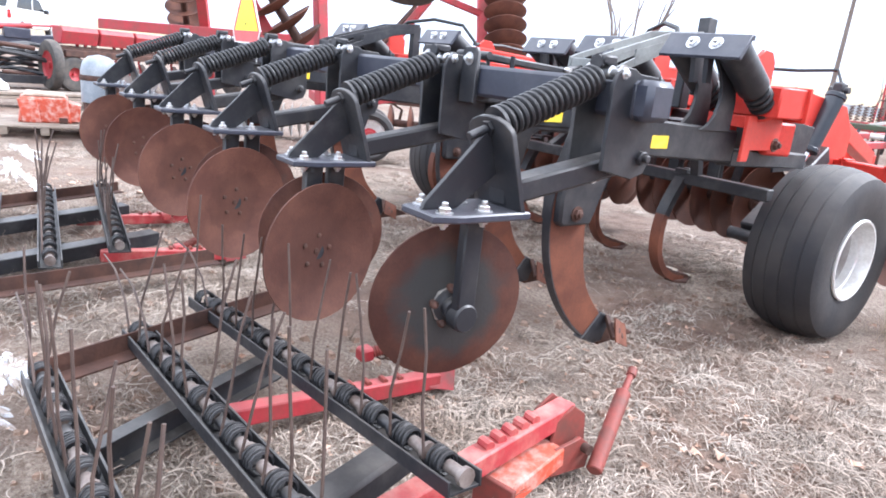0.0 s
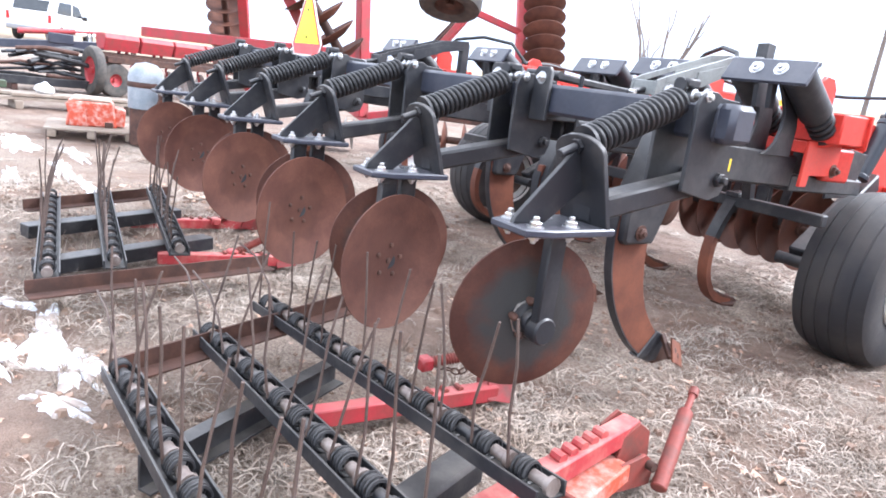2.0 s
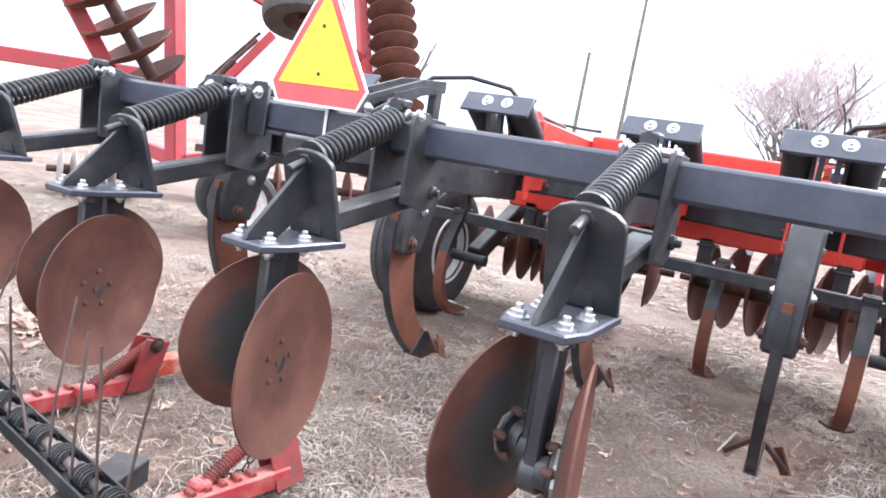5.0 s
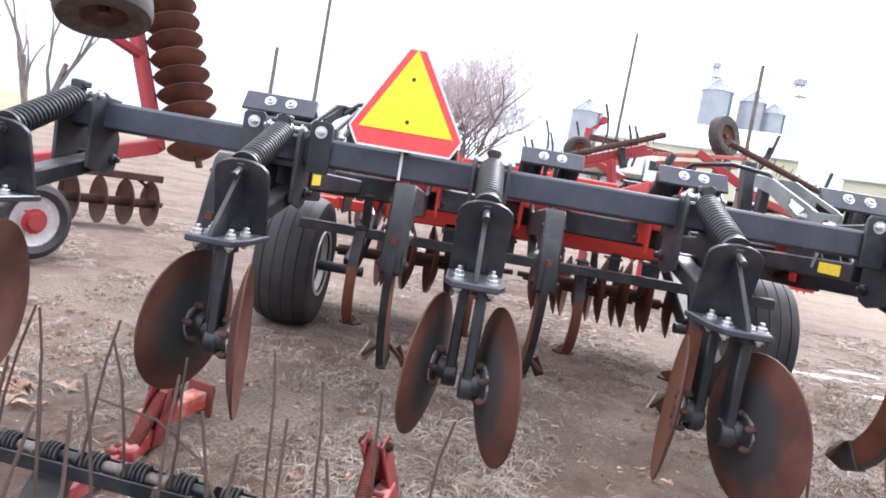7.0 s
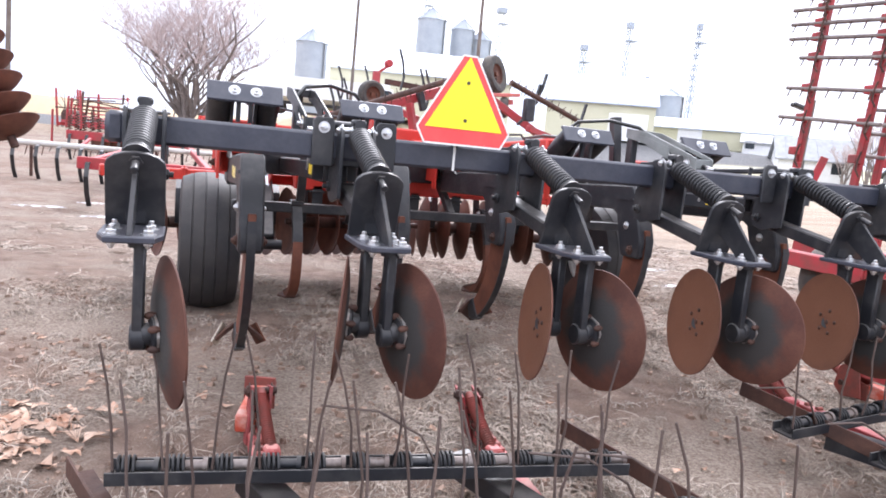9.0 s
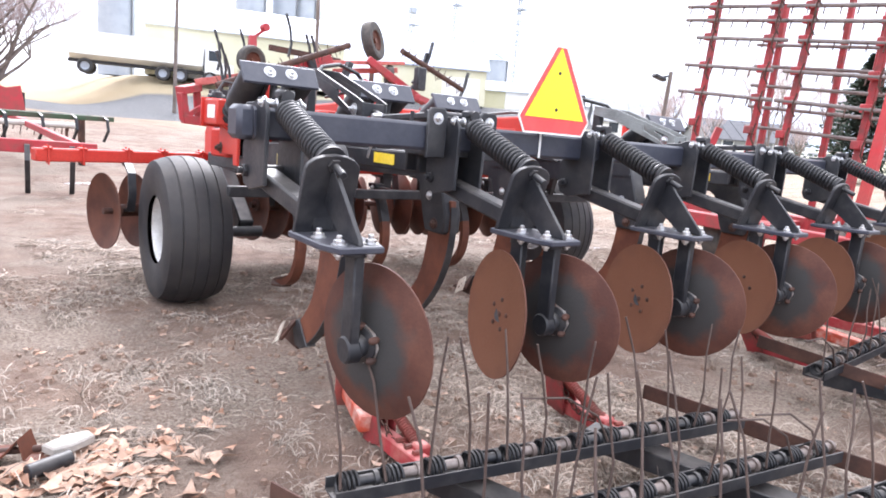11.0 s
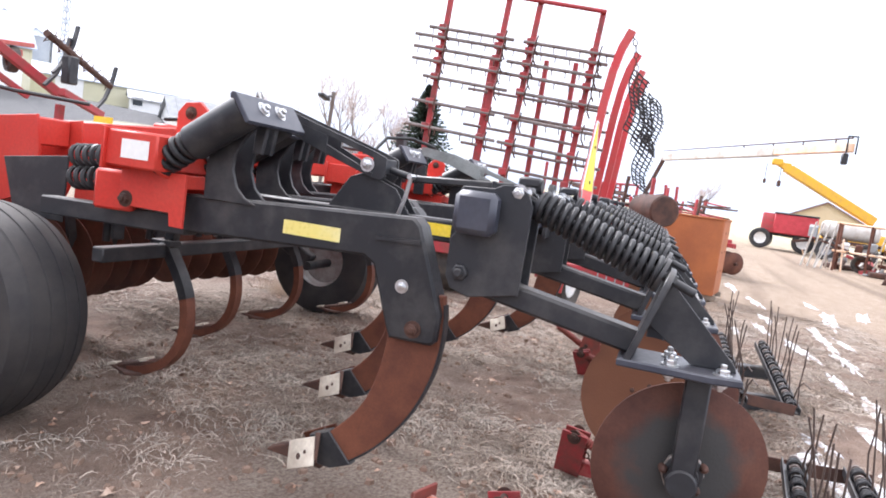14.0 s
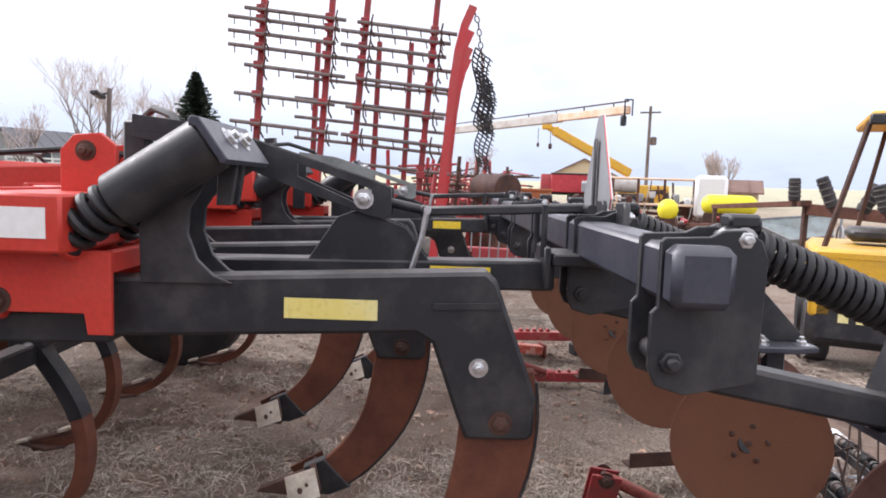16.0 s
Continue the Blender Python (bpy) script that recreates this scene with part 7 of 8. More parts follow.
for b, d, z, tilt, ln in ((118.0, 13.9, 1.22, -0.02, 0.42), (120.55, 13.0, 1.14, -0.20, 0.50), (122.35, 12.2, 1.10, 0.20, 0.42), (123.9, 11.8, 1.12, -0.12, 0.40)):
    x, y = ray_spot(b, d, E16)
    side_v = Vector((math.cos(radians(b)), -math.sin(radians(b)), 0))
    foot = Vector((x, y, z)) - o
    tip = foot + side_v * tilt + Vector((0, 0, ln))
    cyl_ob = part("cylinder", Shape().cyl(foot, tip, 0.100, 18, b=0.02), rubber, jb, "black ribbed upright cylinder")
    for q in (0.2, 0.4, 0.6, 0.8):
        part("rib", Shape().lathe([(0.100, -0.016), (0.112, -0.008), (0.112, 0.008), (0.100, 0.016)], foot.lerp(tip, q), (tip - foot).normalized(), 18, closed=False), rubber_old, cyl_ob)
    part("mount", Shape().cyl(foot - Vector((0, 0, 0.10)), foot, 0.05, 10), rust_dark, cyl_ob)
part("red_unit", Shape().box(Vector((7.25, -7.3, 0.62)) - o, (0.5, 0.4, 0.55), b=0.03), old_red, jb)
part("unit_leg", Shape().beam(Vector((7.25, -7.3, 0.10)) - o, Vector((7.25, -7.3, 0.4)) - o, 0.1, 0.1), rust_dark, jb)

green_grey = surface("grey_green_paint", (0.25, 0.30, 0.30), 0.55, col2=(0.17, 0.18, 0.17), scale=5, amount=0.85, bump=0.1)
pb = thing("vee_plough_blade", "grey-green pointed plough blade lying on dirt", "farm implement", spot(117.9, 16.0, E16), rz=-118)
vee = [(-0.84, 0.0, 0.74), (0.80, 0.12, 0.94), (0.80, -0.12, 0.52), (0.02, -0.36, 0.38), (0.66, 0.15, 0.02), (0.08, 0.05, 0.02), (-0.72, 0.25, 0.70), (0.80, 0.40, 0.90)]
hull = Shape()
hull.add([Vector(v) for v in vee], [(0, 3, 2, 1), (0, 5, 3), (3, 5, 4, 2), (0, 1, 7, 6), (1, 2, 4, 7), (0, 6, 5), (6, 7, 4, 5)])
part("wing", hull.mesh("wing", green_grey, 0), None, pb)
part("wing_edge", Shape().beam(vee[0], vee[1], 0.05, 0.035, b=0.006).beam(vee[0], vee[3], 0.04, 0.03, b=0.006).beam(vee[3], vee[2], 0.04, 0.03, b=0.006), grey_paint, pb)
part("wheel_frame", Shape().lathe([(0.26, -0.02), (0.28, 0.0), (0.26, 0.02)], (0.92, 0.1, 0.45), (1, 0.2, 0), 24, closed=False).beam((0.92, 0.1, 0.0), (0.92, 0.1, 0.9), 0.05, 0.05), grey_paint, pb)

mb = thing("grader_blade", "rust-brown curved grader blade lying beside the track", "farm implement", spot(111.8, 18.2, E15), rz=-113)
arc = [(0.02 - 0.16 * math.sin(t), 0.26 - 0.26 * math.cos(t)) for t in np.linspace(0.15, math.pi - 0.25, 12)]
part("mouldboard", Shape().prism(arc + [(y + 0.03, z) for y, z in arc[::-1]], -0.78, 0.78), rust, mb, "curved rusty mouldboard")
part("end_ring", Shape().lathe([(0.12, -0.06), (0.20, -0.05), (0.22, 0.0), (0.20, 0.05), (0.12, 0.06)], (0.62, -0.17, 0.24), (0.25, -1, 0), 20, closed=False), rust_dark, mb)
part("back_frame", Shape().beam((-0.7, 0.16, 0.26), (0.8, 0.18, 0.30), 0.10, 0.12, b=0.008).beam((0.75, 0.1, 0.0), (0.80, 0.15, 0.42), 0.06, 0.08, b=0.006), rust_dark, mb)

r5 = random.Random(5)
for k, (b, d) in enumerate(((104.6, 27.0), (106.6, 25.5), (109.4, 23.5), (111.2, 22.6), (113.2, 22.0), (116.0, 21.0))):
    x, y, z = spot(b, d, E15)
    jk = thing("scrap_heap", "low heap of rusty machine parts beside the track", "scrap", (x, y, z), "scrap heaps", rz=r5.uniform(0, 180))
    for j in range(9):
        a = (r5.uniform(-0.9, 0.9), r5.uniform(-0.5, 0.5), r5.uniform(0.03, 0.35))
        c = (a[0] + r5.uniform(-0.7, 0.7), a[1] + r5.uniform(-0.4, 0.4), max(0.04, a[2] + r5.uniform(-0.25, 0.25)))
        part("piece", Shape().beam(a, c, r5.uniform(0.05, 0.16), r5.uniform(0.04, 0.14), b=0.01), (rust_dark, rust, old_red, white_paint, grey_paint)[j % 5], jk)
    part("base_plate", Shape().box((0, 0, 0.08), (1.5, 0.7, 0.16), b=0.03), rust_dark, jk)

# sprayer rack, white tote and yellow tanks
rx, ry, rz_ = spot(106.8, 25.6, E15)
ra = thing("pipe_rack", "rusty tubular rack with sprayer parts", "rack", (rx, ry, rz_), rz=72)
for x in (-1.4, -0.4, 0.5, 1.4):
    for y in (-0.4, 0.4):
        part("post", Shape().cyl((x, y, 0), (x, y, 1.55), 0.04, 8), rust, ra)
for z in (0.65, 1.55):
    for y in (-0.4, 0.4):
        part("rail", Shape().cyl((-1.5, y, z), (1.5, y, z), 0.035, 8), faded_orange, ra)
for k in range(7):
    part("fitting", Shape().box((-1.2 + 0.4 * k, r5.uniform(-0.3, 0.3), 0.85 + r5.uniform(-0.1, 0.2)), (0.22, 0.2, 0.3), b=0.04), (white_paint, grey_paint, rust)[k % 3], ra)
for k in range(26):
    x0, h0 = r5.uniform(-2.6, 2.4), r5.uniform(0.5, 1.5)
    part("pipe", Shape().cyl((x0, r5.uniform(-0.5, 0.5), 0.0), (x0 + r5.uniform(-0.25, 0.25), r5.uniform(-0.5, 0.5), h0), r5.uniform(0.018, 0.04), 7), (rust, dirty_white, rust_dark, faded_orange)[k % 4], ra)
for k in range(10):
    x0, z0 = r5.uniform(-2.6, 1.4), r5.uniform(0.25, 1.2)
    part("crosspiece", Shape().beam((x0, r5.uniform(-0.5, 0.5), z0), (x0 + r5.uniform(0.5, 1.2), r5.uniform(-0.5, 0.5), z0 + r5.uniform(-0.25, 0.25)), 0.05, 0.05), (dirty_white, rust, rust_dark)[k % 3], ra)
for x0, z0, r0 in ((-2.0, 0.34, 0.34), (-1.2, 0.42, 0.42), (0.7, 0.30, 0.30)):
    wheel(ra, (x0, -0.55, z0), r0, 0.18, (0, 1, 0), rubber_old, rust)
for x0 in (1.75, 1.95, 2.15, 2.35):
    part("ladder_pipe", Shape().cyl((x0, 0.2, 0.0), (x0 - 0.25, 0.2, 1.5), 0.03, 7), dirty_white, ra)
for b, d, ln, rr, nm in ((107.9, 22.5, 0.06, 0.33, "small yellow plastic tank on a rusty cradle"), (112.4, 23.0, 0.56, 0.31, "long yellow plastic tank on a rusty cradle")):
    x, y, z = spot(b, d, E15)
    yt = thing("plastic_tank", nm, "tank", (x, y, z), "yellow tanks", rz=68)
    part("shell", Shape().lathe([(0, -ln - 0.26), (rr * 0.55, -ln - 0.22), (rr * 0.9, -ln - 0.1), (rr, -ln), (rr, ln), (rr * 0.9, ln + 0.1), (rr * 0.55, ln + 0.22), (0, ln + 0.26)], (0, 0, 0.62 if ln < 0.2 else 0.82), (1, 0, 0), 28, closed=False), yellow_plastic, yt)
    top = 0.36 if ln < 0.2 else 0.56
    part("cradle", Shape().prism([(-ln - 0.30, 0.0), (ln + 0.30, 0.0), (ln + 0.16, top), (-ln - 0.16, top)], -0.2, 0.2, axis="y", b=0.02), rust_dark, yt)
x, y, z = spot(111.1, 25.5, E15)
tt = thing("white_tote", "white plastic tote on the ground", "tank", (x, y, z), rz=-20)
part("tank", Shape().box((0, 0, 0.99), (1.05, 1.05, 1.46), b=0.12), white_paint, tt)
part("base", Shape().box((0, 0, 0.13), (1.05, 1.05, 0.25), b=0.03), rust_dark, tt)

# red box truck and white tanker
x, y, z = spot(100.4, 34.0, E15)
tr = thing("farm_truck", "red box truck parked beyond the dirt track", "truck", (x, y, z), rz=80)
part("box", Shape().box((0, 0, 1.18), (1.7, 2.2, 0.86), b=0.04), surface("deep_red_box", (0.40, 0.03, 0.04), 0.5, bump=0.05), tr)
part("chassis", Shape().box((0.2, 0, 0.72), (2.6, 0.9, 0.18), b=0.02), black_paint, tr)
for xx in (-0.4, 1.3):
    for yy in (-0.8, 0.8):
        wheel(tr, (xx, yy, 0.45), 0.45, 0.26, (0, 1, 0), rubber, white_rim)
part("tarp_rim", Shape().box((0, 0, 1.63), (1.76, 2.26, 0.08), b=0.03), black_paint, tr)
part("cab", Shape().prism([(-0.8, 0.75), (0.8, 0.75), (0.8, 1.25), (0.62, 1.6), (-0.62, 1.6), (-0.8, 1.25)], 0.72, 1.35, b=0.05), old_red, tr)
x, y, z = spot(104.0, 32.0, E15)
tn = thing("tank_trailer", "rust-stained white tank trailer behind the red truck", "trailer", (x, y, z), rz=76)
part("tank", Shape().lathe([(0, -1.08), (0.26, -1.04), (0.36, -0.92), (0.36, 0.92), (0.26, 1.04), (0, 1.08)], (0, 0, 1.24), (1, 0, 0), 28, closed=False), dirty_white, tn)
part("frame", Shape().box((0, 0, 0.78), (2.4, 0.8, 0.14), b=0.02), rust_dark, tn)
for xx in (-0.7, 0.7):
    for yy in (-0.7, 0.7):
        wheel(tn, (xx, yy, 0.42), 0.42, 0.24, (0, 1, 0), rubber, grey_paint)
part("drawbar", Shape().beam((1.2, 0, 0.72), (2.0, 0, 0.55), 0.1, 0.12), rust_dark, tn)
part("pump_box", Shape().prism([(-0.3, 0.85), (0.3, 0.85), (0.3, 1.25), (0.1, 1.35), (-0.3, 1.35)], 1.12, 1.45, b=0.03), grey_paint, tn)

# yellow telescopic boom with its hook, and a pale loading boom
bx0 = Vector((*ray_spot(98.4, 34.0, E15), 4.25))
bx1 = Vector((*ray_spot(105.2, 36.0, E15), 2.15))
yc = thing("crane_truck", "yellow telescopic crane boom lowered over a truck", "crane", (bx1.x, bx1.y, ground_z(bx1.x, bx1.y)))
inv = Vector((bx1.x, bx1.y, ground_z(bx1.x, bx1.y)))
part("boom", Shape().beam(bx1 - inv, bx0.lerp(bx1, 0.12) - inv, 0.34, 0.42, b=0.03).beam(bx0.lerp(bx1, 0.35) - inv, bx0 - inv, 0.24, 0.26, b=0.02), yellow_paint, yc, "yellow telescopic boom")
part("tip", Shape().box(bx0 - inv, (0.35, 0.45, 0.30), b=0.05).box(bx0.lerp(bx1, 0.1) - inv, (0.3, 0.3, 0.42), b=0.03), yellow_paint, yc)
part("hook_line", Shape().cyl(bx0 - inv + Vector((0, -0.2, 0)), bx0 - inv + Vector((0, -0.2, -0.85)), 0.015, 6).box(bx0 - inv + Vector((0, -0.2, -0.95)), (0.16, 0.16, 0.28), b=0.04).cyl(bx0 - inv + Vector((0, 0.4, -0.1)), bx0 - inv + Vector((0, 0.4, -0.8)), 0.015, 6).box(bx0 - inv + Vector((0, 0.4, -0.9)), (0.12, 0.12, 0.22), b=0.04), rust_dark, yc)
part("carrier", Shape().box((0.6, 0, 0.85), (1.8, 4.0, 0.7), b=0.08), yellow_paint, yc)
for yy in (-1.4, 1.4):
    for xx in (-0.5, 1.6):
        wheel(yc, (xx, yy, 0.5), 0.5, 0.3, (1, 0, 0), rubber, yellow_paint)
lb = thing("loading_boom", "pale white and orange loading boom on a rusty support", "crane", (18.0, -1.0, ground_z(18, -1)))
inv = Vector((18.0, -1.0, ground_z(18, -1)))
a, b2 = Vector((12.75, -3.85, 3.17)), Vector((24.5, 0.10, 3.42))
part("boom", Shape().beam(a - inv, b2 - inv, 0.16, 0.20, b=0.02), faded_orange, lb, "faded white and orange boom")
part("boom_sleeve", Shape().beam(a.lerp(b2, 0.26) - inv, b2 - inv, 0.20, 0.25, b=0.02), dirty_white, lb)
part("top_cable", Shape().cyl(a - inv + Vector((0, 0, 0.20)), b2 - inv + Vector((0, 0, 0.26)), 0.020, 6), rust_dark, lb)
for q in (0.05, 0.16, 0.28, 0.42):
    part("cable_guide", Shape().cyl(a.lerp(b2, q) - inv, a.lerp(b2, q) - inv + Vector((0, 0, 0.22)), 0.018, 6), rust_dark, lb)
part("tip_frame", Shape().beam(a - inv + Vector((-0.02, -0.09, -0.14)), a - inv + Vector((-0.02, -0.09, 0.24)), 0.03, 0.03).beam(a - inv + Vector((-0.02, 0.09, -0.14)), a - inv + Vector((-0.02, 0.09, 0.24)), 0.03, 0.03).beam(a - inv + Vector((-0.02, -0.1, 0.23)), a - inv + Vector((-0.02, 0.1, 0.23)), 0.03, 0.03).box(a - inv + Vector((0.16, 0.06, -0.24)), (0.14, 0.12, 0.24), b=0.02), black_paint, lb)
part("support", Shape().beam(b2 - inv + Vector((-0.3, -0.1, 0)), (6.0, 2.1, ground_z(24, 1) - inv.z), 0.14, 0.14), rust_dark, lb)

# utility pole and sheds across the track
poles = [(34.8, -11.2, 5.5, 0.0), (-8.7, 29.9, 8.2, 0.7), (-10.5, 28.8, 5.4, 1.0), (7.45, 39.4, 11.1, 0.6), (11.4, 29.0, 8.3, -0.6)]
for k, (x, y, h, lean) in enumerate(poles):
    z = ground_z(x, y)
    po = thing("utility_pole", "tall weathered wooden utility pole", "utility pole", (x, y, z), "utility poles")
    part("shaft", Shape().cyl((0, 0, -0.2), (lean * 0.12 * h / 8, 0, h), 0.11, 10, r1=0.08), pole_wood, po)
    if k == 0:
        part("crossarm", Shape().beam((-0.3, -0.5, h - 0.35), (0.2, 0.5, h - 0.35), 0.08, 0.09).box((0.05, -0.28, h - 1.9), (0.3, 0.3, 0.45), b=0.05), pole_wood, po)


def gable_house(name, label, x, y, rz, L, W, eave, ridge, wall_mat, roof_mat, doors=(), windows=(), over=0.25):
    """A building with walls, a pitched roof, and its openings set into the walls. L runs along its own x."""
    z = ground_z(x, y) - 0.15
    h = thing(name, label, "building", (x, y, z), rz=rz)
    for sg in (-1, 1):
        part("side_wall", Shape().box((0, sg * (W / 2 - 0.08), eave / 2), (L - 0.33, 0.16, eave)), wall_mat, h)
    for sg in (-1, 1):
        part("gable_wall", Shape().prism([(-W / 2, 0), (W / 2, 0), (W / 2, eave), (0, ridge - 0.08), (-W / 2, eave)], sg * (L / 2 - 0.16), sg * L / 2), wall_mat, h)
    for sg in (-1, 1):
        t = (ridge - eave) / (W / 2)
        part("roof", Shape().prism([(0, ridge), (sg * (W / 2 + over), eave - over * t), (sg * (W / 2 + over), eave - over * t - 0.10), (0, ridge - 0.12)], -L / 2 - over, L / 2 + over), roof_mat, h)
        ribs = Shape()
        for k in range(int(L / 1.0)):
            xx = -L / 2 + 0.5 + k
            ribs.beam((xx, 0.0, ridge + 0.02), (xx, sg * (W / 2 + over), eave - over * t + 0.02), 0.05, 0.05)
        part("roof_ribs", ribs, roof_mat, h)
    for xx, y_side, ww, hh, zz, mat in doors:
        part("door", Shape().box((xx, y_side * (W / 2 + 0.02), zz + hh / 2), (ww, 0.08, hh), b=0.02), mat, h)
    for xx, y_side, ww, hh, zz in windows:
        wn_ = part("window", Shape().box((xx, y_side * (W / 2 + 0.02), zz), (ww + 0.16, 0.08, hh + 0.16), b=0.01), white_paint, h)
        part("pane", Shape().box((xx, y_side * (W / 2 + 0.05), zz), (ww, 0.05, hh)), dark_glass, wn_)
    return h


x, y, z = spot(101.6, 58.0, E15)
gable_house("barn", "low tan barn with a brown roof", x, y, -8, 8.0, 4.8, 1.7, 2.9, tan_wall, roof_brown)
x, y, z = spot(113.4, 42.0, E15)
gable_house("shed", "small tan shed with a brown roof", x, y, 70, 2.1, 1.6, 1.20, 1.72, tan_wall, roof_brown)
x, y, z = spot(32.8, 60.0, E9)
gable_house("machine_shed", "cream sheet-metal shed with a pale blue roof", x, y, -32, 8.4, 9.0, 2.95, 5.5, cream_wall, blue_roof, doors=((2.2, -1, 3.0, 2.1, 0.0, white_paint),))
x, y, z = spot(18.0, 62.0, E9)
gable_house("machine_shed", "long cream sheet-metal shed with a pale blue roof", x, y, -18, 14.4, 14.0, 3.7, 6.3, cream_wall, pale_roof, doors=((-3.5, -1, 2.2, 2.6, 0.0, white_paint), (4.5, -1, 2.2, 2.6, 0.0, white_paint)), windows=((-5.8, -1, 1.0, 0.8, 1.9), (0, -1, 1.0, 0.8, 1.9)))
x, y, z = spot(42.2, 66.0, E9)
gable_house("machine_shed", "long low cream shed with a white roof", x, y, -42, 11.0, 6.0, 1.75, 2.7, cream_wall, pale_roof, doors=((-2.5, -1, 2.0, 1.6, 0.0, white_paint),))
x, y, z = spot(46.2, 62.0, E9)
gable_house("low_house", "low pale house with dark windows", x, y, -44, 5.0, 4.0, 1.3, 2.0, white_paint, grey_paint, windows=((-2, -1, 0.7, 0.6, 1.0), (0, -1, 0.7, 0.6, 1.0), (2, -1, 0.7, 0.6, 1.0)))
x, y, z = spot(52.2, 55.0, E15)
gable_house("house", "small white house with a grey roof", x, y, -40, 5.0, 4.5, 1.7, 3.2, white_paint, grey_paint, windows=((-1.2, -1, 0.7, 0.8, 1.1), (1.2, -1, 0.7, 0.8, 1.1)))
x, y, z = spot(61.0, 58.0, E15)
gable_house("house", "low dark-roofed house with a white gable", x, y, -30, 7.5, 5.0, 1.5, 2.9, grey_paint, surface("dark_shingle_roof", (0.10, 0.10, 0.11), 0.8, col2=(0.16, 0.16, 0.17), bump=0.2), windows=((-2.4, -1, 0.8, 0.7, 0.9), (1.6, -1, 0.8, 0.7, 0.9)))
fx, fy, fz = spot(62.0, 50.0, E15)
fe = thing("rail_fence", "white board fence in front of the house", "fence", (fx, fy, fz), rz=-28)
for k in range(13):
    part("post", Shape().box((-4.2 + 0.7 * k, 0, 0.45), (0.1, 0.1, 1.0)), white_paint, fe)
for zz in (0.35, 0.65, 0.9):
    part("rail", Shape().box((0, -0.06, zz), (8.6, 0.04, 0.1)), white_paint, fe)

# white grain trailer by the road
x, y, z = spot(11.9, 53.0, E12)
gt_ = thing("grain_trailer", "long white grain trailer with dark twin wheels", "trailer", (x, y, z), rz=-14)
part("hopper", Shape().prism([(-1.2, 1.25), (-1.2, 2.75), (1.2, 2.75), (1.2, 1.25), (0.5, 0.95), (-0.5, 0.95)], -4.2, 4.2, b=0.04), white_paint, gt_, "white ribbed trailer box")
rb = Shape()
for k in range(14):
    rb.box((-3.9 + 0.6 * k, -1.22, 2.0), (0.07, 0.05, 1.45))
part("ribs", rb, white_paint, gt_)
part("chassis", Shape().box((0, 0, 0.85), (8.6, 0.9, 0.22), b=0.02), black_paint, gt_)
for xx in (1.6, 2.75, -3.2):
    for yy in (-1.0, 1.0):
        wheel(gt_, (xx, yy, 0.5), 0.5, 0.35, (0, 1, 0), rubber, galvanised)
cab_ = part("cab", Shape().prism([(4.35, 0.8), (6.3, 0.8), (6.3, 1.5), (5.5, 1.62), (5.3, 2.5), (4.35, 2.6)], -1.05, 1.05, axis="y", b=0.06), white_paint, gt_, "white tractor cab")
part("cab_window", Shape().prism([(4.6, 1.7), (5.35, 1.7), (5.2, 2.35), (4.6, 2.4)], -1.07, -1.055, axis="y"), dark_glass, cab_)
for xx in (4.7, 5.9):
    wheel(gt_, (xx, -0.9, 0.5), 0.5, 0.32, (0, 1, 0), rubber, galvanised)

# ---- grain bins and elevator legs ----
for b, d, wd, ev, tp in ((9.0, 80.0, 1.75, 12.3, 13.8), (18.5, 86.0, 1.75, 17.4, 18.9), (21.1, 88.0, 1.5, 16.9, 18.3), (22.6, 89.0, 1.4, 16.0, 17.3), (36.2, 76.0, 1.05, 10.2, 11.4), (38.1, 76.0, 1.3, 9.5, 10.3)):
    x, y, z = spot(b, d, E9)
    si = thing("grain_bin", "galvanised grain bin with a conical roof", "silo", (x, y, z), "grain bins")
    prof = []
    nr = int((ev - z) / 0.8)
    for k in range(nr):
        prof += [(wd, (ev - z) * k / nr), (wd - 0.03, (ev - z) * (k + 0.5) / nr)]
    prof.append((wd, ev - z))
    part("shell", Shape().lathe(prof, (0, 0, 0), (0, 0, 1), 36, closed=False), galvanised, si)
    part("roof", Shape().lathe([(wd + 0.1, ev - z - 0.05), (0.18, tp - z - 0.15), (0.18, tp - z), (0, tp - z + 0.05)], (0, 0, 0), (0, 0, 1), 36, closed=False), galvanised, si)
    rb = Shape()
    for k in range(12):
        t = k * math.pi / 6
        rb.beam((math.cos(t) * (wd + 0.08), math.sin(t) * (wd + 0.08), ev - z + 0.0), (math.cos(t) * 0.2, math.sin(t) * 0.2, tp - z - 0.1), 0.05, 0.05)
    part("roof_ribs", rb, galvanised, si)
    part("ladder", Shape().beam((wd * 0.7, -wd * 0.78, 0), (wd * 0.7, -wd * 0.78, ev - z), 0.25, 0.05), grey_paint, si)
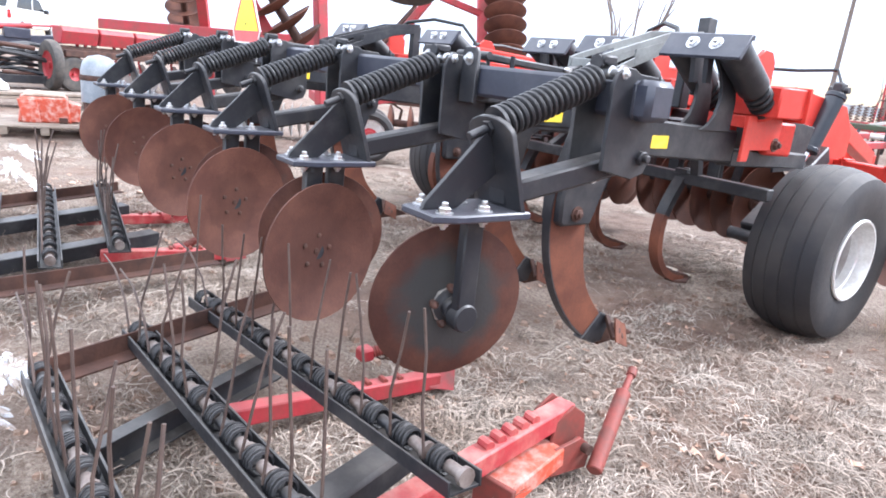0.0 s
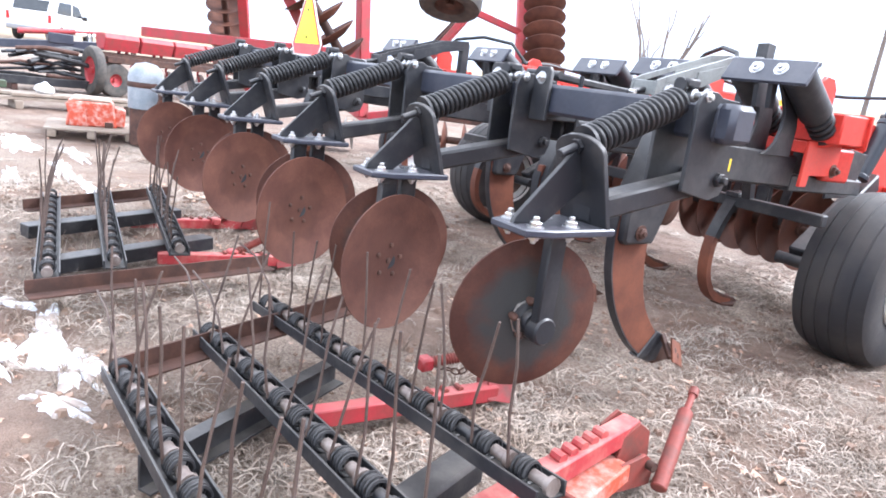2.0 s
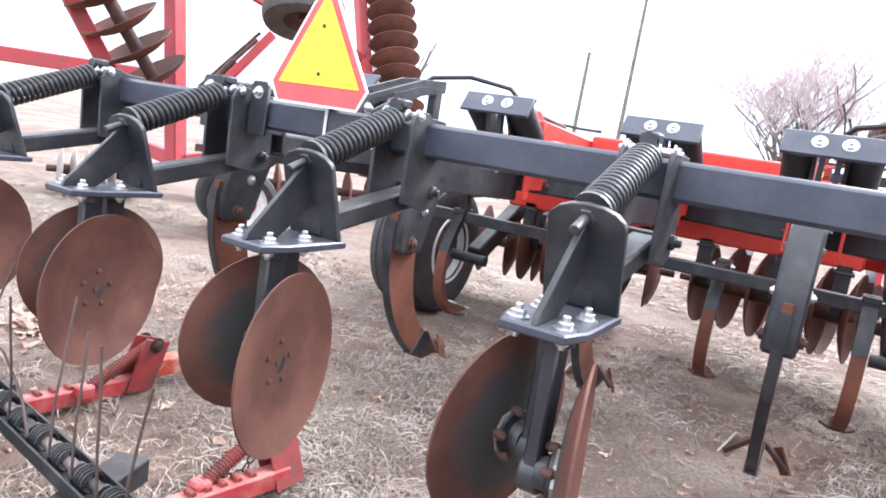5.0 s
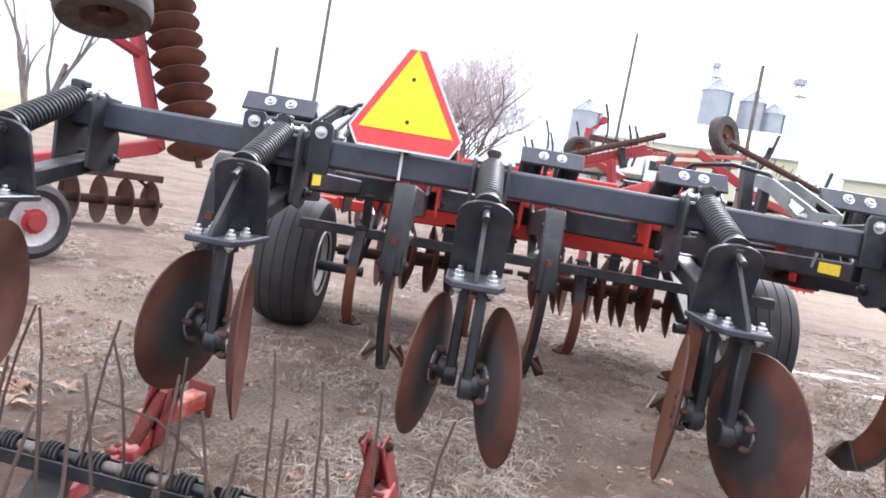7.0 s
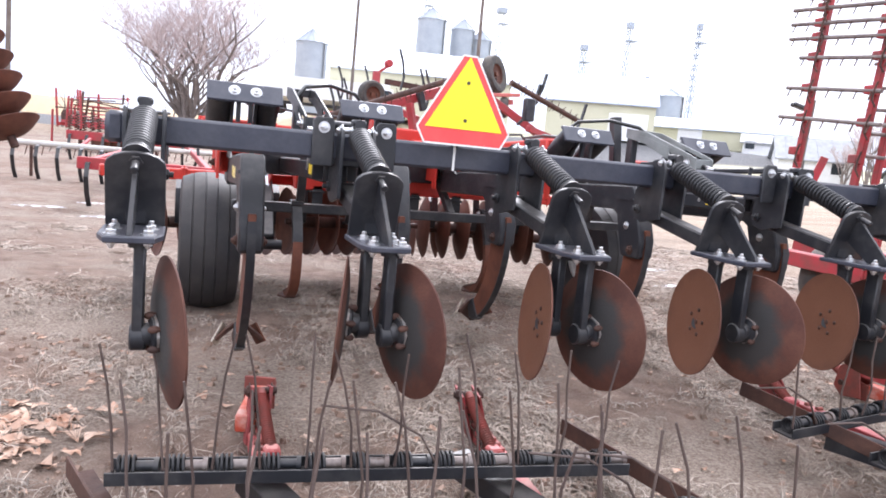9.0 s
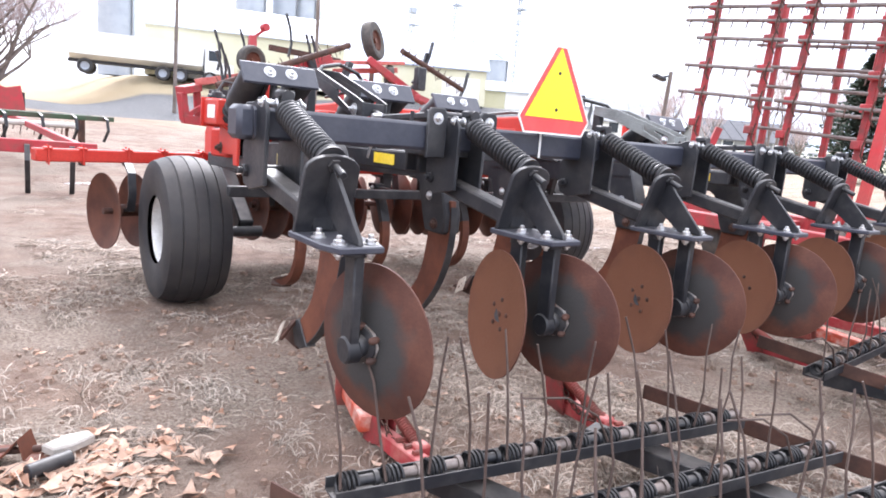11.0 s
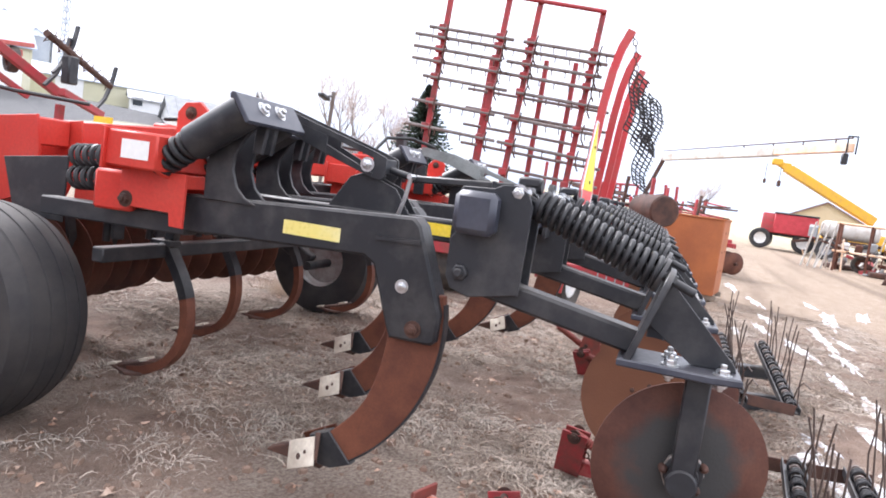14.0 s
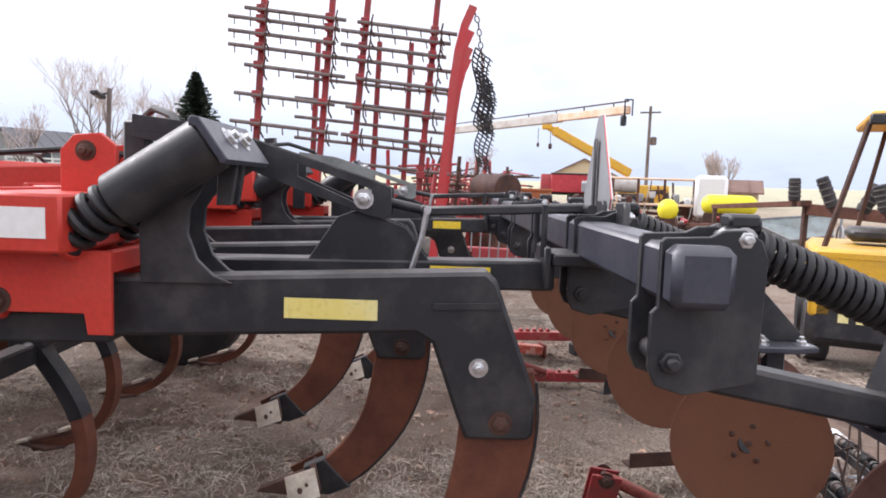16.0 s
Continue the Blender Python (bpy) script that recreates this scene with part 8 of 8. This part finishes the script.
for b, d, tp, w in ((24.1, 78.0, 17.3, 0.5), (34.4, 68.0, 14.6, 0.3), (39.6, 68.0, 14.7, 0.25), (31.0, 72.0, 13.0, 0.35), (18.0, 90.0, 21.0, 0.4)):
    x, y, z = spot(b, d, E9)
    to = thing("elevator_tower", "thin galvanised lattice elevator leg", "tower", (x, y, z), "elevator towers")
    s = Shape()
    H = tp - z
    for cx_, cy_ in ((-1, -1), (1, -1), (1, 1), (-1, 1)):
        s.beam((cx_ * w, cy_ * w, 0), (cx_ * w * 0.6, cy_ * w * 0.6, H), 0.05, 0.05, b=0)
    n = int(H / 0.9)
    for k in range(n):
        q = 1 - 0.4 * k / n
        q2 = 1 - 0.4 * (k + 1) / n
        for (ax_, ay_), (bx_, by_) in (((-1, -1), (1, -1)), ((1, -1), (1, 1)), ((1, 1), (-1, 1)), ((-1, 1), (-1, -1))):
            s.beam((ax_ * w * q, ay_ * w * q, H * k / n), (bx_ * w * q2, by_ * w * q2, H * (k + 1) / n), 0.05, 0.05, b=0)
    part("lattice", s, galvanised, to)
    part("head", Shape().box((0, 0, H + 0.3), (w * 2.0, w * 2.0, 0.6), b=0.05), galvanised, to)
    part("platform", Shape().box((0.3, 0, H - 1.1), (1.0, 0.8, 0.12)), galvanised, to)

# ---- trees ----


def bare_tree(name, label, x, y, h, spread, seed, mat, levels=5, trunk_r=0.16, split=3, up=0.55, twigs=True, trunks=1):
    r = random.Random(seed)
    z = ground_z(x, y)
    t = thing(name, label, "tree", (x, y, z - 0.1), "bare trees")
    trunk, fine = Shape(), Shape()

    def grow(p, d, length, rad, level):
        q = [p]
        dd = Vector(d)
        for k in range(3):
            dd = (dd + Vector((r.uniform(-0.2, 0.2), r.uniform(-0.2, 0.2), r.uniform(-0.05, 0.16)))).normalized()
            q.append(q[-1] + dd * length / 3)
        tgt = trunk if level < 3 else fine
        tgt.tube(q, max(rad, 0.0085), 8 if level == 0 else (5 if level < 3 else 3), taper=max(rad * 0.62, 0.005))
        if level >= levels:
            return
        n = split if level else split + 1
        for k in range(n):
            start = q[r.choice((2, 3, 3)) if level else r.choice((1, 1, 2, 3))]
            a = r.uniform(0, 2 * math.pi)
            side = Vector((math.cos(a), math.sin(a), 0)) * spread
            nd = (dd * up + side * r.uniform(0.4, 1.0) + Vector((0, 0, r.uniform(0.1, 0.45)))).normalized()
            grow(start, nd, length * r.uniform(0.58, 0.82), rad * 0.55, level + 1)

    for k in range(trunks):
        a = r.uniform(0, 6.28)
        off = Vector((math.cos(a), math.sin(a), 0)) * (0.0 if trunks == 1 else 0.3)
        grow(off, (off + Vector((r.uniform(-0.1, 0.1), r.uniform(-0.1, 0.1), 1))).normalized(), h * 0.34, trunk_r, 0)
    part("trunk", trunk, bark, t)
    part("crown", fine, mat, t, "crown of fine bare twigs")
    return t


bare_tree("tree", "wide bare tree with dense reddish twigs", -1.75, 37.0, 9.4, 1.0, 5, twig_mat, 6, 0.15, 3, 0.60, trunks=7)
bare_tree("tree", "tall bare tree with few forked limbs", -20.5, 27.6, 9.5, 0.35, 8, twig_mat, 4, 0.17, 2, 0.9, trunks=2)
bare_tree("tree", "small bare tree at the field edge", -7.2, 33.0, 3.2, 0.6, 14, twig_mat, 4, 0.07, 2, 0.7)
bare_tree("tree", "small bare tree at the field edge", -10.6, 34.0, 3.0, 0.6, 15, twig_mat, 4, 0.06, 2, 0.7)
for k, (b, d, h, sp_, mt, tk_) in enumerate(((56.4, 48.0, 4.8, 0.6, twig_mat, 3), (59.2, 47.0, 3.9, 0.6, twig_mat, 2), (63.4, 46.0, 8.2, 0.55, willow_mat, 3), (68.2, 46.0, 6.0, 0.6, twig_mat, 3), (54.8, 52.0, 3.6, 0.6, twig_mat, 2), (92.5, 60.0, 3.8, 0.6, twig_mat, 2), (112.7, 62.0, 4.2, 0.25, willow_mat, 3), (111.4, 63.0, 4.0, 0.25, willow_mat, 3), (34.0, 72.0, 3.0, 0.6, twig_mat, 2), (66.0, 48.0, 3.4, 0.6, twig_mat, 2))):
    x, y, z = spot(b, d, E15)
    bare_tree("tree", "pale bare tree with hanging twigs" if mt is willow_mat else "bare winter tree with fine twigs", x, y, h, sp_, 30 + k, mt, 5, 0.10, 3, 0.6, trunks=tk_)


def spruce(x, y, h, w, seed):
    r = random.Random(seed)
    z = ground_z(x, y)
    t = thing("spruce_tree", "dark green spruce with drooping tiers", "tree", (x, y, z - 0.1))
    part("trunk", Shape().cyl((0, 0, 0), (0, 0, h + 0.35), 0.13, 10, r1=0.008), bark, t)
    s = Shape()
    n = 460
    for k in range(n):
        q = (k / n) ** 0.85
        zz = h * (0.10 + 0.90 * q)
        L = w * (1 - q) ** 0.9 * r.uniform(0.55, 1.15) + 0.04
        a = k * 2.399 + r.uniform(-0.3, 0.3)
        d = Vector((math.cos(a), math.sin(a), 0))
        sd = Vector((-d.y, d.x, 0))
        m = 9
        for j in range(m):
            f = (j + 1) / m
            c = Vector((0, 0, zz)) + d * L * f + Vector((0, 0, -0.35 * L * f + 0.25 * L * f * f))
            for sg in (-1, 1):
                e = c + sd * sg * r.uniform(0.10, 0.22) * (1.2 - f * 0.6) + Vector((0, 0, r.uniform(-0.12, 0.02)))
                u = d * 0.09
                s.add([c - u, c + u, e + u * 0.7, e - u * 0.3], [(0, 1, 2, 3)])
    part("crown", s.mesh("crown", needle_mat, 0), None, t)
    return t


spruce(30.0, 12.2, 5.75, 2.5, 2)

# low far ridge of pale fields with a dark tree line
rd = Shape()
nb = 60
for k in range(nb):
    b = -110 + 240 * k / (nb - 1)
    for d, h in ((230, 0.0), (300, 5.5), (420, 9.5), (520, 9.0)):
        x, y = ray_spot(b, d, (0, 0))
        hump = 0.45 + 0.35 * math.sin(b * 0.05 + 1.0) + 0.2 * math.sin(b * 0.13)
        hump *= 1 + 1.5 * math.exp(-((b - 48) / 13) ** 2)
        if b < -40:
            hump *= max(0.25, 1 - (-40 - b) / 30)
        if b > 75:
            hump *= max(0.12, 1 - (b - 75) / 30)
        rd.v.append((x, y, ground_z(x, y) - 0.6 + h * hump * (1.0 if d > 230 else 0)))
for k in range(nb - 1):
    for j in range(3):
        a = k * 4 + j
        rd.f.append((a, a + 4, a + 5, a + 1))
single("ridge", rd, surface("pale_winter_field", (0.40, 0.37, 0.25), 0.95, col2=(0.42, 0.35, 0.24), scale=0.02, amount=0.9, bump=0.0), "low ridge of pale winter fields", "hill", kind="structure")


# ---- ground ----
g = Shape()
xs = sorted(set([-2500, -600, -200, -90, -60, -40, -30, -24, -18] + [round(v, 2) for v in np.arange(-14, 20.01, 0.25)] + [round(v, 2) for v in np.arange(-3.4, 4.01, 0.055)] + [22, 24, 27, 30, 35, 40, 50, 60, 80, 110, 250, 700, 2500]))
ys = sorted(set([-2500, -600, -200, -90, -60, -40, -30, -20, -14, -10] + [round(v, 2) for v in np.arange(-7, 14.01, 0.25)] + [round(v, 2) for v in np.arange(-2.2, 3.01, 0.055)] + [16, 18, 21, 24, 28, 32, 38, 44, 52, 60, 80, 110, 250, 700, 2500]))


def bumps(x, y):
    near = max(0.0, 1 - max(0, abs(x - 1) - 10) / 8) * max(0.0, 1 - max(0, abs(y) - 6) / 6)
    fine_ = max(0.0, 1 - max(0, abs(x - 0.3) - 3.0) / 0.8) * max(0.0, 1 - max(0, abs(y - 0.4) - 2.2) / 0.8)
    return fine_ * (0.021 * noise.noise((x * 5.2, y * 5.2, 7)) + 0.013 * noise.noise((x * 11.5, y * 11.5, 3))) + near * (0.026 * (noise.noise((x * 1.1, y * 1.1, 0)) + 0.5 * noise.noise((x * 3.1, y * 3.1, 4))) - 0.012)


for x in xs:
    for y in ys:
        g.v.append((x, y, ground_z(x, y) + bumps(x, y)))
ny = len(ys)
for i in range(len(xs) - 1):
    for j in range(ny - 1):
        g.f.append((i * ny + j, (i + 1) * ny + j, (i + 1) * ny + j + 1, i * ny + j + 1))
ground = single("ground", g, dirt, "trampled brown dirt yard with dry straw", "ground", kind="structure")

# loose straw, thick in patches
rs = np.random.RandomState(11)
SV, SF = [], []


def straw_at(x, y, ln, wd, ang, lift, z0):
    """One curved flat stalk of four stations."""
    turn_ = rs.uniform(-1.5, 1.5) * (1.0 if rs.uniform() < 0.6 else 0.25)
    px, py = x, y
    o = len(SV)
    for k in range(4):
        a = ang + turn_ * (k / 3.0 - 0.5)
        c, s_ = math.cos(a), math.sin(a)
        h = z0 + 0.002 + lift * (0.2, 0.9, 1.0, 0.35)[k]
        SV.append((px + s_ * wd, py - c * wd, h))
        SV.append((px - s_ * wd, py + c * wd, h + wd * 0.9))
        px, py = px + c * ln / 3, py + s_ * ln / 3
    for k in range(3):
        SF.append((o + 2 * k, o + 2 * k + 1, o + 2 * k + 3, o + 2 * k + 2))


def strew(n, x0, x1, y0, y1, lo=0.03, hi=0.16, thick=0.0018, thresh=-0.08):
    made = 0
    tries = 0
    while made < n and tries < n * 5:
        tries += 1
        x, y = rs.uniform(x0, x1), rs.uniform(y0, y1)
        dens = noise.noise((x * 0.85, y * 0.85, 9.0)) + 0.7 * noise.noise((x * 2.6, y * 2.6, 2.0)) + 0.4 * noise.noise((x * 7.0, y * 7.0, 5.0))
        if dens < thresh + rs.uniform(-0.22, 0.22) + 0.38 * min(1.0, max(0.0, (-0.2 - x) / 1.2)):
            continue
        # barer among the harrow; under the ripper also to darken the shaded soil
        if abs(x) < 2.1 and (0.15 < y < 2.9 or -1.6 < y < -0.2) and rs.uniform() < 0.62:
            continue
        ln = lo + (hi - lo) * rs.uniform() ** 1.8
        straw_at(x, y, ln, thick * rs.uniform(0.6, 1.9), rs.uniform(0, 2 * math.pi), rs.uniform(0.002, 0.022), ground_z(x, y) + bumps(x, y) + 0.001)
        made += 1


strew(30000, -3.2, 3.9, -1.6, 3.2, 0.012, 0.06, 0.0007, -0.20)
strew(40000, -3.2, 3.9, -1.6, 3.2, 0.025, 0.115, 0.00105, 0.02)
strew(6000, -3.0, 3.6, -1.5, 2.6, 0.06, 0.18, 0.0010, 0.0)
strew(15000, -5.5, 6.0, 3.0, 7.5, 0.05, 0.20, 0.0022)
strew(13000, -7.0, 7.5, -3.2, -1.3, 0.04, 0.18, 0.0015)
strew(15000, -7.0, -3.0, -1.5, 3.2, 0.03, 0.12, 0.0011)
strew(11000, 3.8, 6.5, -1.3, 3.0, 0.04, 0.14, 0.0012)
for k in range(900):
    x0_, y0_ = rs.uniform(-2.9, 3.4), rs.uniform(-1.6, 2.9)
    if noise.noise((x0_ * 0.9, y0_ * 0.9, 21.0)) < -0.12:
        continue
    sp_ = rs.uniform(0.02, 0.07)
    for j in range(rs.randint(14, 48)):
        x, y = x0_ + rs.normal(0, sp_), y0_ + rs.normal(0, sp_)
        straw_at(x, y, rs.uniform(0.02, 0.12), rs.uniform(0.0007, 0.0020), rs.uniform(0, 2 * math.pi), rs.uniform(0.004, 0.035), ground_z(x, y) + bumps(x, y))
me = bpy.data.meshes.new("straw_litter")
me.from_pydata(SV, [], SF)
me.materials.append(straw_mat)
tagged(new("straw_litter", me), "pale dry straw scattered in patches over dirt", "straw", kind="stuff")

# tufts of dead weeds
tv = Shape()
rw = random.Random(21)
for k in range(150):
    x, y = rw.choice(((rw.uniform(-1.5, 0.8), rw.uniform(-1.6, -0.6)), (rw.uniform(-2.4, 2.8), rw.uniform(-0.6, 2.6)), (rw.uniform(2.0, 3.4), rw.uniform(2.0, 3.4))))
    z = bumps(x, y)
    for j in range(9):
        a = rw.uniform(0, 6.28)
        h = rw.uniform(0.03, 0.11)
        o = rw.uniform(0.02, 0.08)
        tv.tube([(x, y, z), (x + math.cos(a) * o * 0.5, y + math.sin(a) * o * 0.5, z + h * 0.7), (x + math.cos(a) * o, y + math.sin(a) * o, z + h)], 0.0014, 3, taper=0.0006)
tagged(new("weed_tufts", tv.mesh("weed_tufts", straw_mat)), "thin tufts of dead weeds in the dirt", "weeds", kind="stuff")
tg = Shape()
for k in range(1300):
    x, y = rw.gauss(2.06, 0.12), rw.gauss(2.90, 0.14)
    z = ground_z(x, y)
    h = rw.uniform(0.03, 0.13)
    a = rw.uniform(0, 6.28)
    tg.tube([(x, y, z), (x + math.cos(a) * h * 0.25, y + math.sin(a) * h * 0.25, z + h * 0.7), (x + math.cos(a) * h * 0.6, y + math.sin(a) * h * 0.6, z + h)], 0.0011, 3, taper=0.0006)
tagged(new("dry_grass_clump", tg.mesh("dry_grass_clump", surface("dry_pale_grass", (0.44, 0.35, 0.27), 0.9, bump=0.0))), "clump of low pale dry grass beside the tyre", "grass", kind="stuff")

# fallen leaves
lv = Shape()


def leaf_at(x, y, s, r):
    z = bumps(x, y) + ground_z(x, y) + 0.004
    a = r.uniform(0, 6.28)
    n = 9
    pts = []
    for k in range(n):
        t = 2 * math.pi * k / n
        rad = s * (0.62 + 0.38 * math.cos(3 * t)) * r.uniform(0.8, 1.1)
        pts.append((x + math.cos(t + a) * rad, y + math.sin(t + a) * rad * 0.75, z + r.uniform(0.0, 0.45) * s))
    o = len(lv.v)
    lv.v.append((x, y, z + 0.18 * s))
    lv.v.extend(pts)
    lv.f.extend((o, o + 1 + k, o + 1 + (k + 1) % n) for k in range(n))


rl = random.Random(4)
for cx_, cy_, sx_, sy_, n in ((-2.42, 0.20, 0.17, 0.13, 120), (-2.95, -0.35, 0.35, 0.3, 30), (2.30, 0.30, 0.22, 0.35, 34), (-1.3, 0.05, 0.5, 0.3, 22), (0.1, -0.3, 0.9, 0.5, 26), (-2.4, 1.1, 0.4, 0.6, 14), (-1.6, -0.2, 0.5, 0.3, 18), (1.5, 1.5, 1.0, 0.8, 24), (-0.3, 1.4, 0.9, 0.7, 22), (-5.4, -0.6, 0.6, 0.5, 30)):
    for k in range(n):
        leaf_at(rl.gauss(cx_, sx_), rl.gauss(cy_, sy_), rl.uniform(0.016, 0.046) * (1.8 if n > 90 else 1.0), rl)
for k in range(2600):
    x, y = rl.uniform(-3.0, 3.4), rl.uniform(-1.6, 3.0)
    if noise.noise((x * 1.1, y * 1.1, 33.0)) + rl.uniform(-0.4, 0.4) > 0:
        leaf_at(x, y, 0.008 + 0.024 * rl.random() ** 2.2, rl)
tagged(new("fallen_leaves", lv.mesh("fallen_leaves", leaf_mat)), "curled brown and tan leaves on the dirt", "leaves", kind="stuff")

# small clods of dry earth
cl = Shape()
rc = random.Random(77)
for k in range(5200):
    x, y = rc.uniform(-3.0, 3.4), rc.uniform(-1.6, 3.0)
    if noise.noise((x * 1.3, y * 1.3, 51.0)) + rc.uniform(-0.35, 0.35) < 0:
        continue
    sz = 0.005 + 0.024 * rc.random() ** 2.5
    z = ground_z(x, y) + bumps(x, y)
    o = len(cl.v)
    a = rc.uniform(0, 6.28)
    for i in range(5):
        t = a + 2 * math.pi * i / 5
        q = sz * rc.uniform(0.75, 1.2)
        cl.v.append((x + math.cos(t) * q, y + math.sin(t) * q, z - 0.003))
    for i in range(5):
        t = a + 0.3 + 2 * math.pi * i / 5
        q = sz * rc.uniform(0.45, 0.8)
        cl.v.append((x + math.cos(t) * q, y + math.sin(t) * q, z + sz * rc.uniform(0.45, 0.8)))
    for i in range(5):
        j = (i + 1) % 5
        cl.f.append((o + i, o + j, o + 5 + j, o + 5 + i))
    cl.f.append(tuple(o + 5 + i for i in range(5)))
tagged(new("dirt_clods", cl.mesh("dirt_clods", surface("dry_clod_earth", (0.19, 0.12, 0.088), 0.95, col2=(0.30, 0.21, 0.155), scale=4, amount=0.9, detail_scale=120, bump=0.4, per_island=0.25))), "small crumbled clods of dry brown earth", "soil", kind="stuff")

# thin rests of old snow


def snow_patch(x, y, rx, ry, rot, k):
    s = Shape()
    n = 72
    c, q = math.cos(radians(rot)), math.sin(radians(rot))
    rx, ry = rx * 0.72, ry * 0.52
    rings = ((1.0, 0.0), (0.86, 0.008), (0.55, 0.013), (0.25, 0.015))
    for f, h in rings:
        for i in range(n):
            t = 2 * math.pi * i / n
            w = 1 + 0.80 * noise.noise((math.cos(t) * 1.8 + k * 7.1, math.sin(t) * 1.8, 0)) + 0.5 * noise.noise((math.cos(t) * 4.5 + k, math.sin(t) * 4.5, 3.0)) + 0.18 * noise.noise((math.cos(t) * 11 + k, math.sin(t) * 11, 5.0))
            ax_, ay_ = math.cos(t) * rx * f * w, math.sin(t) * ry * f * w
            px, py = x + ax_ * c - ay_ * q, y + ax_ * q + ay_ * c
            s.v.append((px, py, ground_z(px, py) + bumps(px, py) + h + (0.002 if f < 1 else -0.004)))
    for a in range(len(rings) - 1):
        for i in range(n):
            j = (i + 1) % n
            s.f.append((a * n + i, a * n + j, (a + 1) * n + j, (a + 1) * n + i))
    s.f.append(tuple(range((len(rings) - 1) * n, len(rings) * n)))
    return single("snow_patch", s, snow_mat, "thin melting patch of old snow on dirt", "snow", "snow patches")


for k, (x, y, a, b2, r0) in enumerate(((0.48, -1.36, 0.40, 0.17, 8), (0.12, -1.42, 0.30, 0.12, -10), (0.80, -1.44, 0.18, 0.10, 30), (5.6, -2.40, 1.5, 0.15, -3), (7.8, -2.95, 1.5, 0.18, -10), (4.1, -2.32, 0.7, 0.12, 0), (9.0, -3.7, 1.2, 0.18, -15), (0.25, -1.62, 0.30, 0.16, 20), (-0.25, -1.55, 0.22, 0.09, 40), (0.55, -1.75, 0.16, 0.10, 0), (-2.9, -0.85, 0.65, 0.12, 5), (-3.7, -0.95, 0.8, 0.16, 0), (-4.6, -0.75, 0.7, 0.2, 8), (-3.3, -1.35, 0.6, 0.14, 0), (-1.7, -1.75, 0.5, 0.12, 10), (-5.2, -1.2, 0.8, 0.3, 0),
                                       (2.1, -2.05, 0.55, 0.12, -8), (3.0, -2.0, 0.5, 0.10, 0), (1.2, -1.85, 0.35, 0.10, 8), (4.4, -1.95, 0.7, 0.14, 5), (5.6, -1.7, 0.6, 0.12, 0), (6.6, -1.9, 0.5, 0.1, 0), (8.6, -2.0, 0.9, 0.14, 4), (10.8, -1.8, 1.0, 0.14, 0), (3.4, -1.55, 0.3, 0.07, 12), (4.9, -1.35, 0.4, 0.07, 0), (5.4, -2.6, 0.6, 0.09, 0),
                                       (-2.7, 7.0, 0.35, 0.12, 0), (-2.9, 8.6, 0.45, 0.12, 5), (-3.6, 7.8, 0.4, 0.10, 0), (-1.2, 9.4, 0.4, 0.1, 0), (3.0, 3.9, 0.5, 0.16, -10), (3.6, 4.3, 0.45, 0.12, 0), (3.3, 3.3, 0.35, 0.10, 0), (9.5, -3.0, 0.7, 0.12, 0))):
    snow_patch(x, y, a, b2, r0, k)
